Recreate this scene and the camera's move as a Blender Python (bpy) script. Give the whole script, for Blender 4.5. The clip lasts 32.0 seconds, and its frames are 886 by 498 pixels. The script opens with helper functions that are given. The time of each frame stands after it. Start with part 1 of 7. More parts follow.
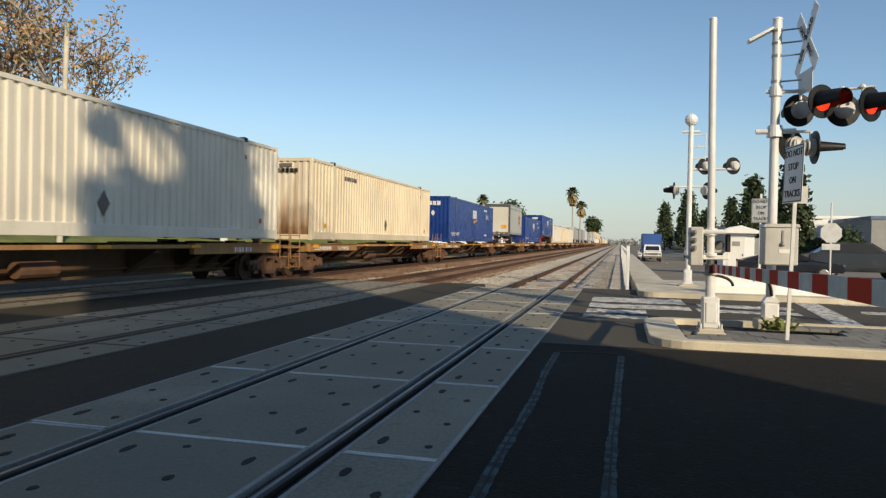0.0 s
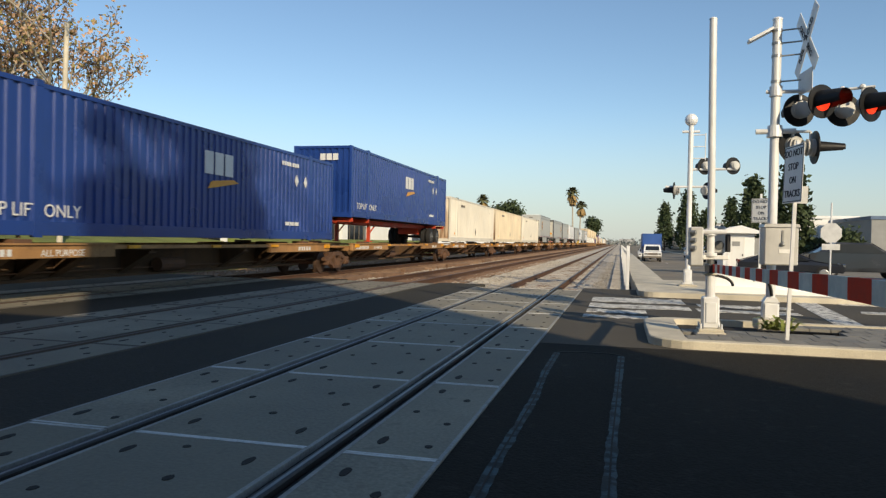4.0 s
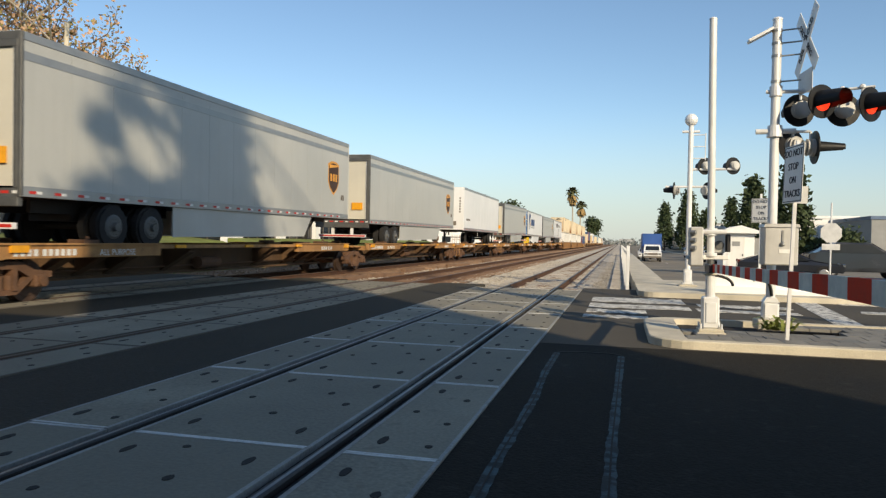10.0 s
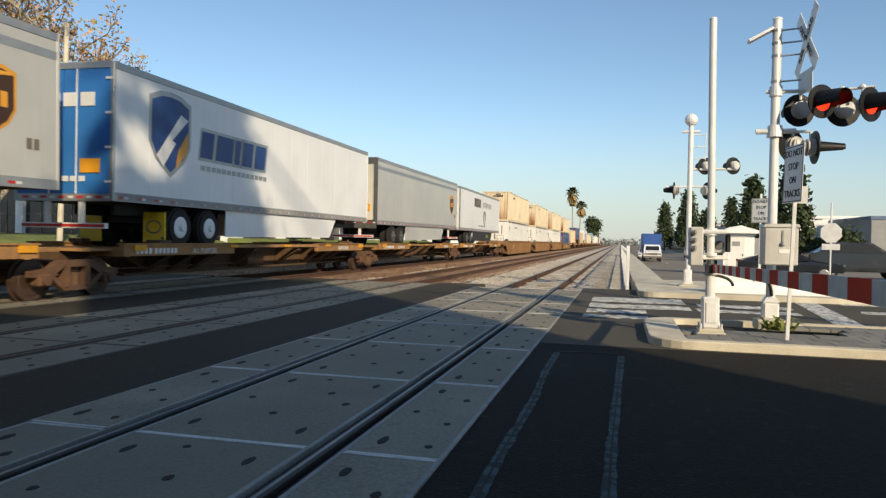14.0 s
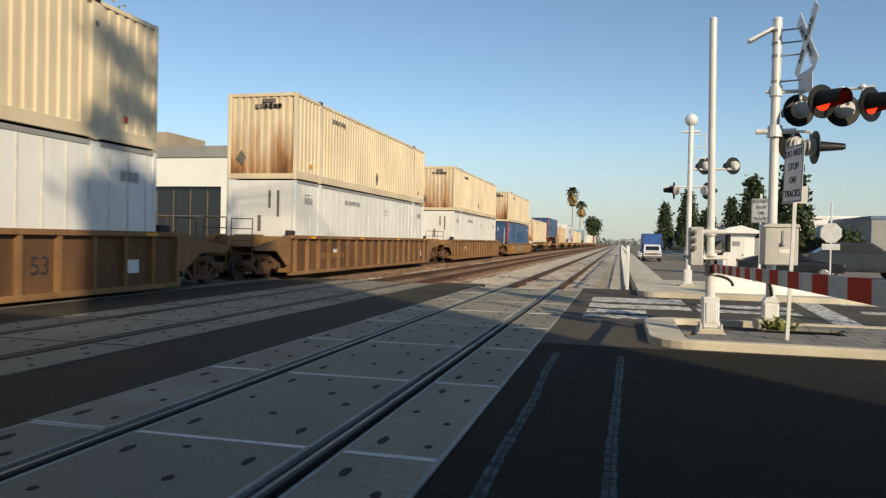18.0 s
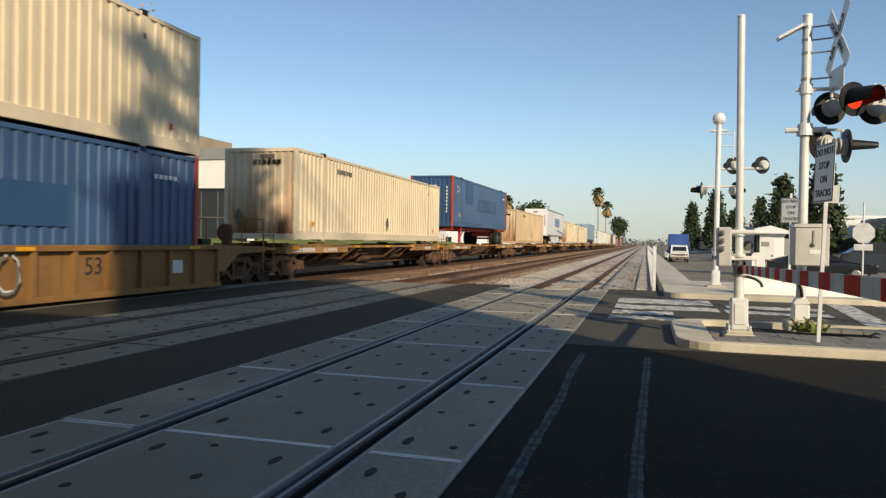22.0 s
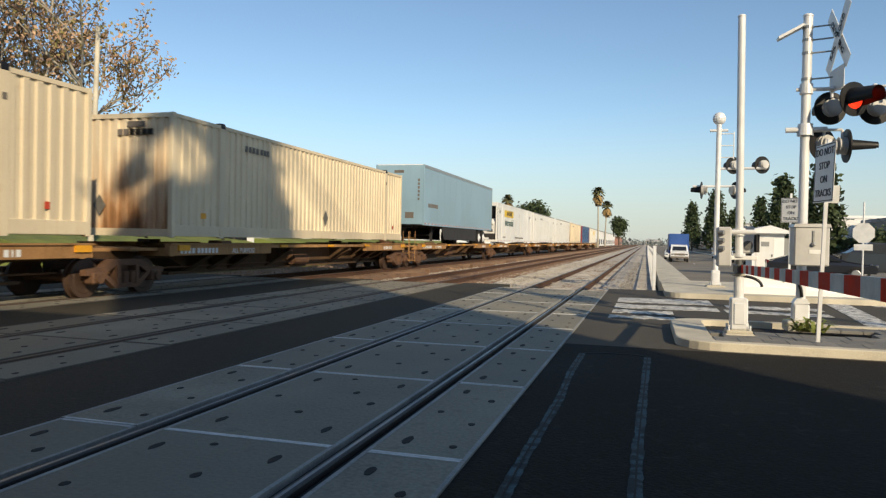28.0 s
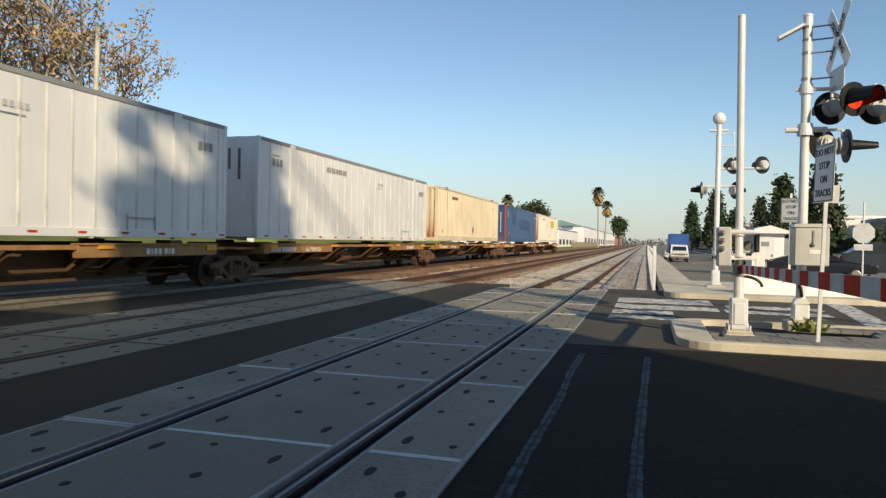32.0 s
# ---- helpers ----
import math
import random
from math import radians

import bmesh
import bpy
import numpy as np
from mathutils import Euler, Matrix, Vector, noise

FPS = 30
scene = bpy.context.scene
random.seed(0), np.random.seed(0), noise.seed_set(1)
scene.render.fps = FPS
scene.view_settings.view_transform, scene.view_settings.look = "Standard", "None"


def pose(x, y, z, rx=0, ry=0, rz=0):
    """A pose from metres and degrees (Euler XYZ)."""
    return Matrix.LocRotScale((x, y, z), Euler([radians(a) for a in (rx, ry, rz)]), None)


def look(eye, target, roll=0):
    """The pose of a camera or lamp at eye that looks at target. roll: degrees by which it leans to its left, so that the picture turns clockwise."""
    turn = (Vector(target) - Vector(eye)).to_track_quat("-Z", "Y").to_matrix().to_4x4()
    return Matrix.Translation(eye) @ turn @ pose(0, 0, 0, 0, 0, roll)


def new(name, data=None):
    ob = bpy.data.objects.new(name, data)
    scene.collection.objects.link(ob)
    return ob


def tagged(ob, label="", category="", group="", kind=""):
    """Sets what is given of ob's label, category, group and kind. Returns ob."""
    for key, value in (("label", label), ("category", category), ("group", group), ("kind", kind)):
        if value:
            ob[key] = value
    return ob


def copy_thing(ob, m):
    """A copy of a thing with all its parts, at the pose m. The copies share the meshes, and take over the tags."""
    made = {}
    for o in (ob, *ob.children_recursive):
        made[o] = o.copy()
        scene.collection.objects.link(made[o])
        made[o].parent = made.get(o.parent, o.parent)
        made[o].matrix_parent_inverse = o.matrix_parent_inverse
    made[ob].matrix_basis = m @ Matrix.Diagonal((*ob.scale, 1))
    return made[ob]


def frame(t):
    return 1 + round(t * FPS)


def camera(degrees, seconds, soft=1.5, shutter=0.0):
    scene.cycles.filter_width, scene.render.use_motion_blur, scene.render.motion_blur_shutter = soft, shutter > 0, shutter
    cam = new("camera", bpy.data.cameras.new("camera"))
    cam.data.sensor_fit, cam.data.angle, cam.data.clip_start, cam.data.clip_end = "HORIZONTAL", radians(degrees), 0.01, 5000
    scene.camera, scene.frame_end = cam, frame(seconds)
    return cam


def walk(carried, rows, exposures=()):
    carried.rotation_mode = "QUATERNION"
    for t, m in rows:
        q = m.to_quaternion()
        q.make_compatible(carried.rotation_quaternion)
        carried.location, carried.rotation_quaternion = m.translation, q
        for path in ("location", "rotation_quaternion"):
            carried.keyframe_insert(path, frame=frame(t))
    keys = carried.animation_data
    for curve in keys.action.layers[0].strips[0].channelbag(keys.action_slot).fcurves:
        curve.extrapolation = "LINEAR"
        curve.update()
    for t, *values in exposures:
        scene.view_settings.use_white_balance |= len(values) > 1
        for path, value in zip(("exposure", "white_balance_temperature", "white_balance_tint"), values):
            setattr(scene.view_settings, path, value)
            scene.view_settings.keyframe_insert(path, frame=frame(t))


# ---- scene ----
cam = camera(63.58, 32.0, soft=1.3, shutter=0.1)
EYE = (0.0, 0.0, 1.357)


def aim(turn, pitch, roll):
    """The camera's pose: turned to the left of the tracks, tilted and rolled, in degrees."""
    a, b = radians(turn), radians(pitch)
    way = Vector((-math.sin(a) * math.cos(b), math.cos(a) * math.cos(b), math.sin(b)))
    return look(EYE, Vector(EYE) + way * 10, roll)


walk(cam, [
    (0.0, aim(13.874, -0.734, 1.184)), (19.3, aim(13.874, -0.734, 1.184)),
    (19.5, aim(13.94, -0.734, 1.18)), (19.8, aim(14.03, -0.66, 1.18)),
    (20.0, aim(14.13, -0.604, 1.18)), (20.2, aim(14.26, -0.58, 1.18)),
    (20.5, aim(14.62, -0.56, 1.165)), (20.8, aim(14.75, -0.54, 1.18)),
    (21.0, aim(14.99, -0.522, 1.18)), (21.2, aim(15.56, -0.50, 1.15)),
    (21.4, aim(16.22, -0.46, 1.07)), (21.5, aim(16.84, -0.437, 1.035)),
    (21.6, aim(16.84, -0.50, 1.04)), (21.7, aim(16.25, -0.60, 1.07)),
    (21.8, aim(15.98, -0.66, 1.08)), (22.0, aim(15.85, -0.705, 1.09)),
    (22.3, aim(15.845, -0.76, 1.19)), (32.0, aim(15.845, -0.76, 1.19))],
    exposures=[(0.0, -0.24, 6850, 7), (1.0, -0.2, 6850, 7), (2.0, 0.06, 6850, 7), (3.0, -0.14, 6850, 7), (6.0, -0.13, 6850, 7), (9.0, 0.02, 6850, 7), (11.0, -0.13, 6850, 7), (13.0, -0.08, 6850, 7), (17.0, -0.08, 6850, 7), (18.0, -0.22, 6850, 7), (19.0, -0.25, 6850, 7),
               (21.0, -0.3, 6850, 7), (22.0, -0.2, 6850, 7), (23.0, -0.1, 6850, 7), (24.0, 0.0, 6850, 7), (25.0, -0.06, 6850, 7), (28.0, -0.12, 6850, 7), (30.0, -0.14, 6850, 7), (32.0, -0.16, 6850, 7)])

# ---- light ----
SUN_FROM = Vector((0.645, -0.764, 0.0)).normalized()
SUN_UP = radians(25.0)
world = bpy.data.worlds.new("sky")
scene.world = world
world.use_nodes = True
wn = world.node_tree
sky = wn.nodes.new("ShaderNodeTexSky")
sky.sky_type, sky.sun_disc = "NISHITA", False
sky.sun_elevation = SUN_UP
sky.sun_rotation = math.atan2(SUN_FROM.x, SUN_FROM.y)
sky.dust_density, sky.air_density, sky.ozone_density = 0.25, 1.0, 3.3
# pale haze all round the horizon
way = wn.nodes.new("ShaderNodeTexCoord")
split = wn.nodes.new("ShaderNodeSeparateXYZ")
wn.links.new(way.outputs["Generated"], split.inputs[0])
band = wn.nodes.new("ShaderNodeMapRange")
band.interpolation_type = "SMOOTHSTEP"
for k, v in enumerate((-0.02, 0.19, 0.8, 0.0)):
    band.inputs[k + 1].default_value = v
wn.links.new(split.outputs["Z"], band.inputs[0])
haze = wn.nodes.new("ShaderNodeMix")
haze.data_type = "RGBA"
wn.links.new(band.outputs[0], haze.inputs[0])
wn.links.new(sky.outputs[0], haze.inputs[6])
haze.inputs[7].default_value = (3.55, 3.98, 4.22, 1)
wn.links.new(haze.outputs[2], wn.nodes["Background"].inputs[0])
wn.nodes["Background"].inputs[1].default_value = 0.155
sun = new("sun", bpy.data.lights.new("sun", "SUN"))
sun.data.energy, sun.data.angle, sun.data.color = 5.0, radians(0.65), (1.0, 0.84, 0.62)
sun.matrix_world = look(Vector(), -(SUN_FROM * math.cos(SUN_UP) + Vector((0, 0, math.sin(SUN_UP)))))


# ---- materials ----
def surf(name, col, rough=0.6, metal=0.0, var=0.14, scale=1.2, bump=0.15, grain=45.0, streak=0.0,
         rust=(0.16, 0.06, 0.02), spot=0.0, per_object=0.06, spec=0.4, spot_from=0.6, low_rust=0.0):
    """A worn surface: large stains, fine grain, upright run-off streaks and small spots."""
    m = bpy.data.materials.new(name)
    m.use_nodes = True
    nt = m.node_tree
    n, link = nt.nodes, nt.links.new
    b = n["Principled BSDF"]
    b.inputs["Metallic"].default_value = metal
    b.inputs["Specular IOR Level"].default_value = spec
    tc = n.new("ShaderNodeTexCoord")
    info = n.new("ShaderNodeObjectInfo")
    shift = n.new("ShaderNodeVectorMath")
    shift.operation = "MULTIPLY_ADD"
    link(info.outputs["Random"], shift.inputs[0])
    shift.inputs[1].default_value = (37, 17, 53)
    link(tc.outputs["Object"], shift.inputs[2])

    def tex(s, vec, detail=4.0):
        t = n.new("ShaderNodeTexNoise")
        t.inputs["Scale"].default_value, t.inputs["Detail"].default_value = s, detail
        link(vec, t.inputs["Vector"])
        return t.outputs["Fac"]

    def ramp(src, lo, hi, a, c):
        r = n.new("ShaderNodeMapRange")
        r.inputs[1].default_value, r.inputs[2].default_value = lo, hi
        r.inputs[3].default_value, r.inputs[4].default_value = a, c
        link(src, r.inputs[0])
        return r.outputs[0]

    def mixed(fac, a, c, kind="MIX"):
        x = n.new("ShaderNodeMix")
        x.data_type, x.blend_type = "RGBA", kind
        for sock, v in ((x.inputs[0], fac), (x.inputs[6], a), (x.inputs[7], c)):
            if isinstance(v, (tuple, float, int)):
                sock.default_value = (*v, 1) if isinstance(v, tuple) else v
            else:
                link(v, sock)
        return x.outputs[2]

    big = tex(scale, shift.outputs[0])
    fine = tex(grain, shift.outputs[0], 3.0)
    dark, light = tuple(c * (1 - 1.6 * var) for c in col), tuple(min(c * (1 + var), 1) for c in col)
    out = mixed(ramp(big, 0.32, 0.7, 0, 1), dark, light)
    out = mixed(0.5 * min(var * 3, 1), out, mixed(ramp(fine, 0.3, 0.7, 0, 1), tuple(c * 0.7 for c in col), light))
    if per_object:
        out = mixed(ramp(info.outputs["Random"], 0, 1, 0, per_object * 3), out, tuple(c * 0.7 for c in col))
    if streak:
        mp = n.new("ShaderNodeMapping")
        mp.inputs["Scale"].default_value = (5, 5, 0.28)
        link(shift.outputs[0], mp.inputs[0])
        out = mixed(ramp(tex(1.0, mp.outputs[0], 5.0), 0.52 if streak < 0.7 else 0.40, 0.78 if streak < 0.7 else 0.64, 0, streak), out, rust)
    if low_rust:
        xyz = n.new("ShaderNodeSeparateXYZ")
        link(tc.outputs["Object"], xyz.inputs[0])
        mp = n.new("ShaderNodeMapping")
        mp.inputs["Scale"].default_value = (2.2, 2.2, 0.5)
        link(shift.outputs[0], mp.inputs[0])
        height = n.new("ShaderNodeMath")
        height.operation = "MULTIPLY_ADD"
        link(tex(1.0, mp.outputs[0], 6.0), height.inputs[0])
        height.inputs[1].default_value = -4.6
        link(xyz.outputs["Z"], height.inputs[2])
        out = mixed(ramp(height.outputs[0], -2.1, -0.2, low_rust, 0), out, rust)
        out = mixed(ramp(height.outputs[0], -2.7, -1.7, low_rust, 0), out, tuple(c * 0.28 for c in rust))
    if spot:
        out = mixed(ramp(tex(7.0, shift.outputs[0], 6.0), spot_from, spot_from + 0.1, 0, spot), out, rust)
    link(out, b.inputs["Base Color"])
    link(ramp(big, 0.3, 0.7, max(rough - 0.1, 0.03), min(rough + 0.1, 1)), b.inputs["Roughness"])
    if bump:
        bp = n.new("ShaderNodeBump")
        bp.inputs["Strength"].default_value, bp.inputs["Distance"].default_value = bump, 0.02
        link(fine, bp.inputs["Height"])
        link(bp.outputs[0], b.inputs["Normal"])
    return m


def glow(name, col, strength):
    m = bpy.data.materials.new(name)
    m.use_nodes = True
    b = m.node_tree.nodes["Principled BSDF"]
    b.inputs["Base Color"].default_value = (*[c * 0.4 for c in col], 1)
    b.inputs["Emission Color"].default_value = (*col, 1)
    b.inputs["Emission Strength"].default_value = strength
    b.inputs["Roughness"].default_value = 0.3
    return m


M = {
    "asphalt": surf("asphalt", (0.056, 0.050, 0.038), 0.85, var=0.4, scale=0.5, bump=0.6, grain=38, spot=0.3, rust=(0.085, 0.077, 0.065), spec=0.15),
    # one asphalt in two tones: building shade near, sunlight far, in the base colour
    "asphalt_new": surf("shaded_asphalt", (0.026, 0.024, 0.0195), 0.9, var=0.45, scale=0.7, bump=0.6, grain=38, spot=0.4, rust=(0.05, 0.046, 0.039), spec=0.1),
    "asphalt_worn": surf("sunlit_asphalt", (0.10, 0.088, 0.07), 0.9, var=0.32, scale=0.45, bump=0.6, grain=38, spot=0.5, rust=(0.08, 0.074, 0.064), spec=0.2),
    "asphalt_far": surf("asphalt_old", (0.23, 0.20, 0.155), 0.9, var=0.25, scale=0.2, bump=0.4, grain=90),
    "concrete": surf("concrete", (0.29, 0.262, 0.198), 0.75, var=0.42, scale=0.7, bump=0.3, grain=34, spot=0.4, rust=(0.16, 0.143, 0.11), per_object=0.25, spec=0.25),
    "kerb": surf("kerb_concrete", (0.62, 0.56, 0.44), 0.85, var=0.2, scale=1.5, bump=0.35, grain=60, spot=0.2, rust=(0.3, 0.27, 0.22)),
    "paving": surf("grey_paving", (0.24, 0.23, 0.205), 0.85, var=0.22, scale=2.0, bump=0.4, grain=50, per_object=0.3),
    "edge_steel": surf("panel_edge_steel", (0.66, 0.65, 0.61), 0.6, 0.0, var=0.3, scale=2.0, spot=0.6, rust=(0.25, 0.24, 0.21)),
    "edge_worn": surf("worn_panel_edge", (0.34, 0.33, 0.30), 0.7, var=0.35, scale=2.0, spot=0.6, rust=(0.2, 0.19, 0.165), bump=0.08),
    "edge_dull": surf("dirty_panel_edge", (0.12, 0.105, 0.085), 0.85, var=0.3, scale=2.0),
    "slot": surf("slot_dirt", (0.035, 0.03, 0.026), 0.95, var=0.3, scale=9),
    "rail": surf("worn_rail_steel", (0.055, 0.056, 0.058), 0.6, 0.0, var=0.3, scale=3, spec=0.2),
    "rail_bright": surf("polished_rail_steel", (0.20, 0.21, 0.22), 0.42, 0.5, var=0.1, scale=3, bump=0.05),
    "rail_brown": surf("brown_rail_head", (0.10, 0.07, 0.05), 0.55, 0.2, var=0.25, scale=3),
    "rail_web": surf("rusty_rail", (0.10, 0.05, 0.028), 0.85, 0.2, var=0.3, scale=4, spot=0.4),
    "bed": surf("track_dirt", (0.03, 0.026, 0.022), 0.95, var=0.35, scale=3, bump=0.8),
    "ballast": surf("ballast_gravel", (0.47, 0.42, 0.35), 0.95, var=0.35, scale=0.5, bump=1.0, grain=22),
    "ballast_rust": surf("brown_ballast", (0.29, 0.18, 0.105), 0.95, var=0.5, scale=0.5, bump=1.0, grain=22),
    "tie": surf("weathered_tie", (0.20, 0.12, 0.075), 0.9, var=0.3, scale=4, bump=0.5),
    "ground": surf("dry_ground", (0.26, 0.22, 0.16), 0.95, var=0.3, scale=0.15, bump=0.6, grain=15),
    "grass": surf("grass", (0.17, 0.20, 0.05), 0.9, var=0.4, scale=0.8, bump=0.8, grain=30),
    "white_line": surf("road_paint", (0.68, 0.65, 0.58), 0.7, var=0.3, scale=1.6, spot=0.95, spot_from=0.5, rust=(0.16, 0.148, 0.125)),
    "seal": surf("crack_sealer", (0.055, 0.095, 0.105), 0.7, var=0.45, scale=3, spot=0.9, rust=(0.02, 0.022, 0.022), spec=0.2, spot_from=0.44),
    "galv": surf("painted_aluminium", (0.80, 0.80, 0.79), 0.4, 0.1, var=0.06, scale=3, spot=0.12, rust=(0.45, 0.41, 0.35), bump=0.04),
    "case": surf("grey_case", (0.56, 0.55, 0.52), 0.5, 0.1, var=0.08, scale=3, streak=0.2, rust=(0.3, 0.27, 0.22), bump=0.04),
    "black": surf("black_paint", (0.010, 0.010, 0.011), 0.5, var=0.25, scale=5, spec=0.3, bump=0.03),
    "rubber": surf("rubber", (0.022, 0.021, 0.021), 0.85, var=0.25, scale=6),
    "lamp_red": glow("lit_red_lens", (1.0, 0.045, 0.015), 1.5),
    "lens_dark": surf("dark_red_lens", (0.12, 0.012, 0.012), 0.15, var=0.1, bump=0),
    "stripe_red": surf("reflective_red", (0.80, 0.05, 0.015), 0.7, var=0.12, scale=6, spec=0.1, bump=0.04),
    "stripe_white": surf("reflective_white", (0.86, 0.79, 0.67), 0.7, var=0.14, scale=6, spec=0.15, bump=0.04),
    "sign": surf("sign_white", (0.86, 0.85, 0.81), 0.45, var=0.07, scale=4),
    "sign_back": surf("sign_aluminium", (0.58, 0.58, 0.57), 0.5, 0.2, var=0.1, scale=5),
    "ink": surf("sign_ink", (0.03, 0.03, 0.032), 0.6, var=0.1),
    "cont_white": surf("container_white", (0.76, 0.71, 0.60), 0.55, var=0.1, scale=0.5, streak=0.28, rust=(0.42, 0.34, 0.22), spot=0.12, per_object=0.08),
    "cont_cream": surf("container_cream", (0.76, 0.65, 0.47), 0.6, var=0.12, scale=0.5, streak=0.3, rust=(0.4, 0.24, 0.10), spot=0.15, per_object=0.08),
    "cont_tan": surf("container_tan", (0.74, 0.62, 0.43), 0.6, var=0.12, scale=0.5, streak=0.22, rust=(0.45, 0.25, 0.1), spot=0.12, per_object=0.08),
    "cont_sand": surf("container_sand", (0.64, 0.47, 0.29), 0.6, var=0.14, scale=0.5, streak=0.4, rust=(0.40, 0.22, 0.10), spot=0.15, per_object=0.08),
    "end_white": surf("container_end_white", (0.74, 0.66, 0.52), 0.6, var=0.12, scale=0.6, streak=0.45, rust=(0.30, 0.15, 0.06), low_rust=0.85),
    "end_tan": surf("container_end_tan", (0.74, 0.61, 0.42), 0.6, var=0.14, scale=0.6, streak=0.5, rust=(0.36, 0.16, 0.055), low_rust=0.9),
    "cont_blue": surf("container_blue", (0.014, 0.048, 0.225), 0.3, var=0.14, scale=0.6, streak=0.2, rust=(0.03, 0.045, 0.12)),
    "cont_faded": surf("container_faded_blue", (0.045, 0.10, 0.215), 0.38, var=0.18, scale=0.6, streak=0.35, rust=(0.06, 0.12, 0.2)),
    "patch_blue": surf("blue_patch", (0.027, 0.080, 0.185), 0.42, var=0.1),
    "red_post": surf("red_paint", (0.50, 0.06, 0.025), 0.5, var=0.15, scale=2, streak=0.3, rust=(0.2, 0.03, 0.02)),
    "panel_white": surf("container_panel_white", (0.80, 0.79, 0.75), 0.45, var=0.07, scale=0.5, streak=0.22, rust=(0.5, 0.42, 0.3), per_object=0.05),
    "trailer_grey": surf("trailer_grey", (0.50, 0.50, 0.47), 0.4, 0.1, var=0.08, scale=0.5, streak=0.2, rust=(0.36, 0.35, 0.32), per_object=0.05),
    "door_cream": surf("roller_door_cream", (0.62, 0.59, 0.50), 0.45, var=0.07, scale=0.6, streak=0.15, rust=(0.45, 0.42, 0.36)),
    "trailer_white": surf("trailer_white", (0.80, 0.80, 0.79), 0.38, var=0.05, scale=0.5, streak=0.12, rust=(0.5, 0.48, 0.44)),
    "trailer_blue": surf("trailer_light_blue", (0.27, 0.405, 0.49), 0.4, var=0.09, scale=0.5, streak=0.25, rust=(0.18, 0.27, 0.34)),
    "roof_rail": surf("aluminium_rail", (0.40, 0.40, 0.39), 0.4, 0.6, var=0.12, scale=2),
    "frame_dark": surf("dark_metal_frame", (0.13, 0.13, 0.125), 0.55, 0.4, var=0.25, scale=3),
    "chassis": surf("chassis_black", (0.035, 0.033, 0.032), 0.7, var=0.3, scale=3),
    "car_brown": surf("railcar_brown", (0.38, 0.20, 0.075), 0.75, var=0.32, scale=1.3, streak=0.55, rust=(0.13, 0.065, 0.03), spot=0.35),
    # railcar brown with the shade under the deck put into its colour
    "car_shadow_brown": surf("shadowed_railcar_brown", (0.10, 0.056, 0.027), 0.85, var=0.35, scale=1.3, streak=0.5, rust=(0.05, 0.03, 0.02), spot=0.3),
    # side sheets, darker than the well car's posts and chords
    "well_sheet": surf("dark_well_sheet", (0.15, 0.075, 0.033), 0.8, var=0.35, scale=0.9, streak=0.6, rust=(0.055, 0.028, 0.015), spot=0.4),
    "seam": surf("grimy_seam", (0.72, 0.70, 0.64), 0.6, var=0.25, scale=2, streak=0.5, rust=(0.42, 0.34, 0.22)),
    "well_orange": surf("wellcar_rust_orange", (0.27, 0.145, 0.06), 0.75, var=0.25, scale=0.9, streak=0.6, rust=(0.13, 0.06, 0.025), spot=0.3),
    "well_yellow": surf("wellcar_yellow", (0.28, 0.145, 0.045), 0.7, var=0.25, scale=0.9, streak=0.55, rust=(0.13, 0.06, 0.025), spot=0.35),
    "truck_rust": surf("bogie_rust", (0.13, 0.068, 0.038), 0.85, var=0.3, scale=4, spot=0.4),
    "wheel": surf("wheel_steel", (0.09, 0.055, 0.038), 0.6, 0.4, var=0.25, scale=4),
    "yellow": surf("yellow_reflector", (0.80, 0.36, 0.02), 0.5, var=0.12, scale=5),
    "red_tape": surf("red_tape", (0.55, 0.03, 0.02), 0.45, var=0.1),
    "bar_white": surf("white_lettering", (0.72, 0.72, 0.70), 0.6, var=0.08),
    "bar_dark": surf("dark_lettering", (0.17, 0.145, 0.12), 0.6, var=0.2),
    "grey_ink": surf("faded_lettering", (0.36, 0.35, 0.33), 0.6, var=0.2, scale=5),
    "shield_brown": surf("brown_badge", (0.055, 0.025, 0.012), 0.5, var=0.08),
    "gold": surf("gold_badge", (0.72, 0.33, 0.04), 0.45, var=0.1),
    "navy": surf("navy_paint", (0.018, 0.06, 0.20), 0.45, var=0.1),
    "azure": surf("azure_paint", (0.03, 0.17, 0.48), 0.45, var=0.1),
    "sign_yellow": surf("yellow_sign", (0.82, 0.55, 0.03), 0.45, var=0.06),
    "green_ink": surf("green_lettering", (0.02, 0.09, 0.07), 0.5, var=0.06),
    "glass": surf("dark_glass", (0.02, 0.024, 0.03), 0.08, var=0.1, bump=0, spec=0.6),
    "stucco": surf("white_stucco", (0.87, 0.865, 0.84), 0.8, var=0.05, scale=0.4, streak=0.1, rust=(0.6, 0.57, 0.52)),
    "roof_band": surf("grey_parapet", (0.30, 0.30, 0.29), 0.7, var=0.1, scale=0.8),
    "teal": surf("teal_cladding", (0.20, 0.36, 0.33), 0.7, var=0.08, scale=0.4),
    # distance haze is mixed into these two base colours
    "haze_wall": surf("hazed_far_wall", (0.42, 0.42, 0.43), 0.9, var=0.15, scale=0.1),
    "haze_trees": surf("hazed_far_trees", (0.16, 0.18, 0.17), 0.95, var=0.3, scale=0.05),
    "tan_wall": surf("tan_wall", (0.40, 0.32, 0.23), 0.85, var=0.12, scale=0.5),
    "brick_red": surf("red_brown_wall", (0.38, 0.20, 0.15), 0.85, var=0.15, scale=0.5),
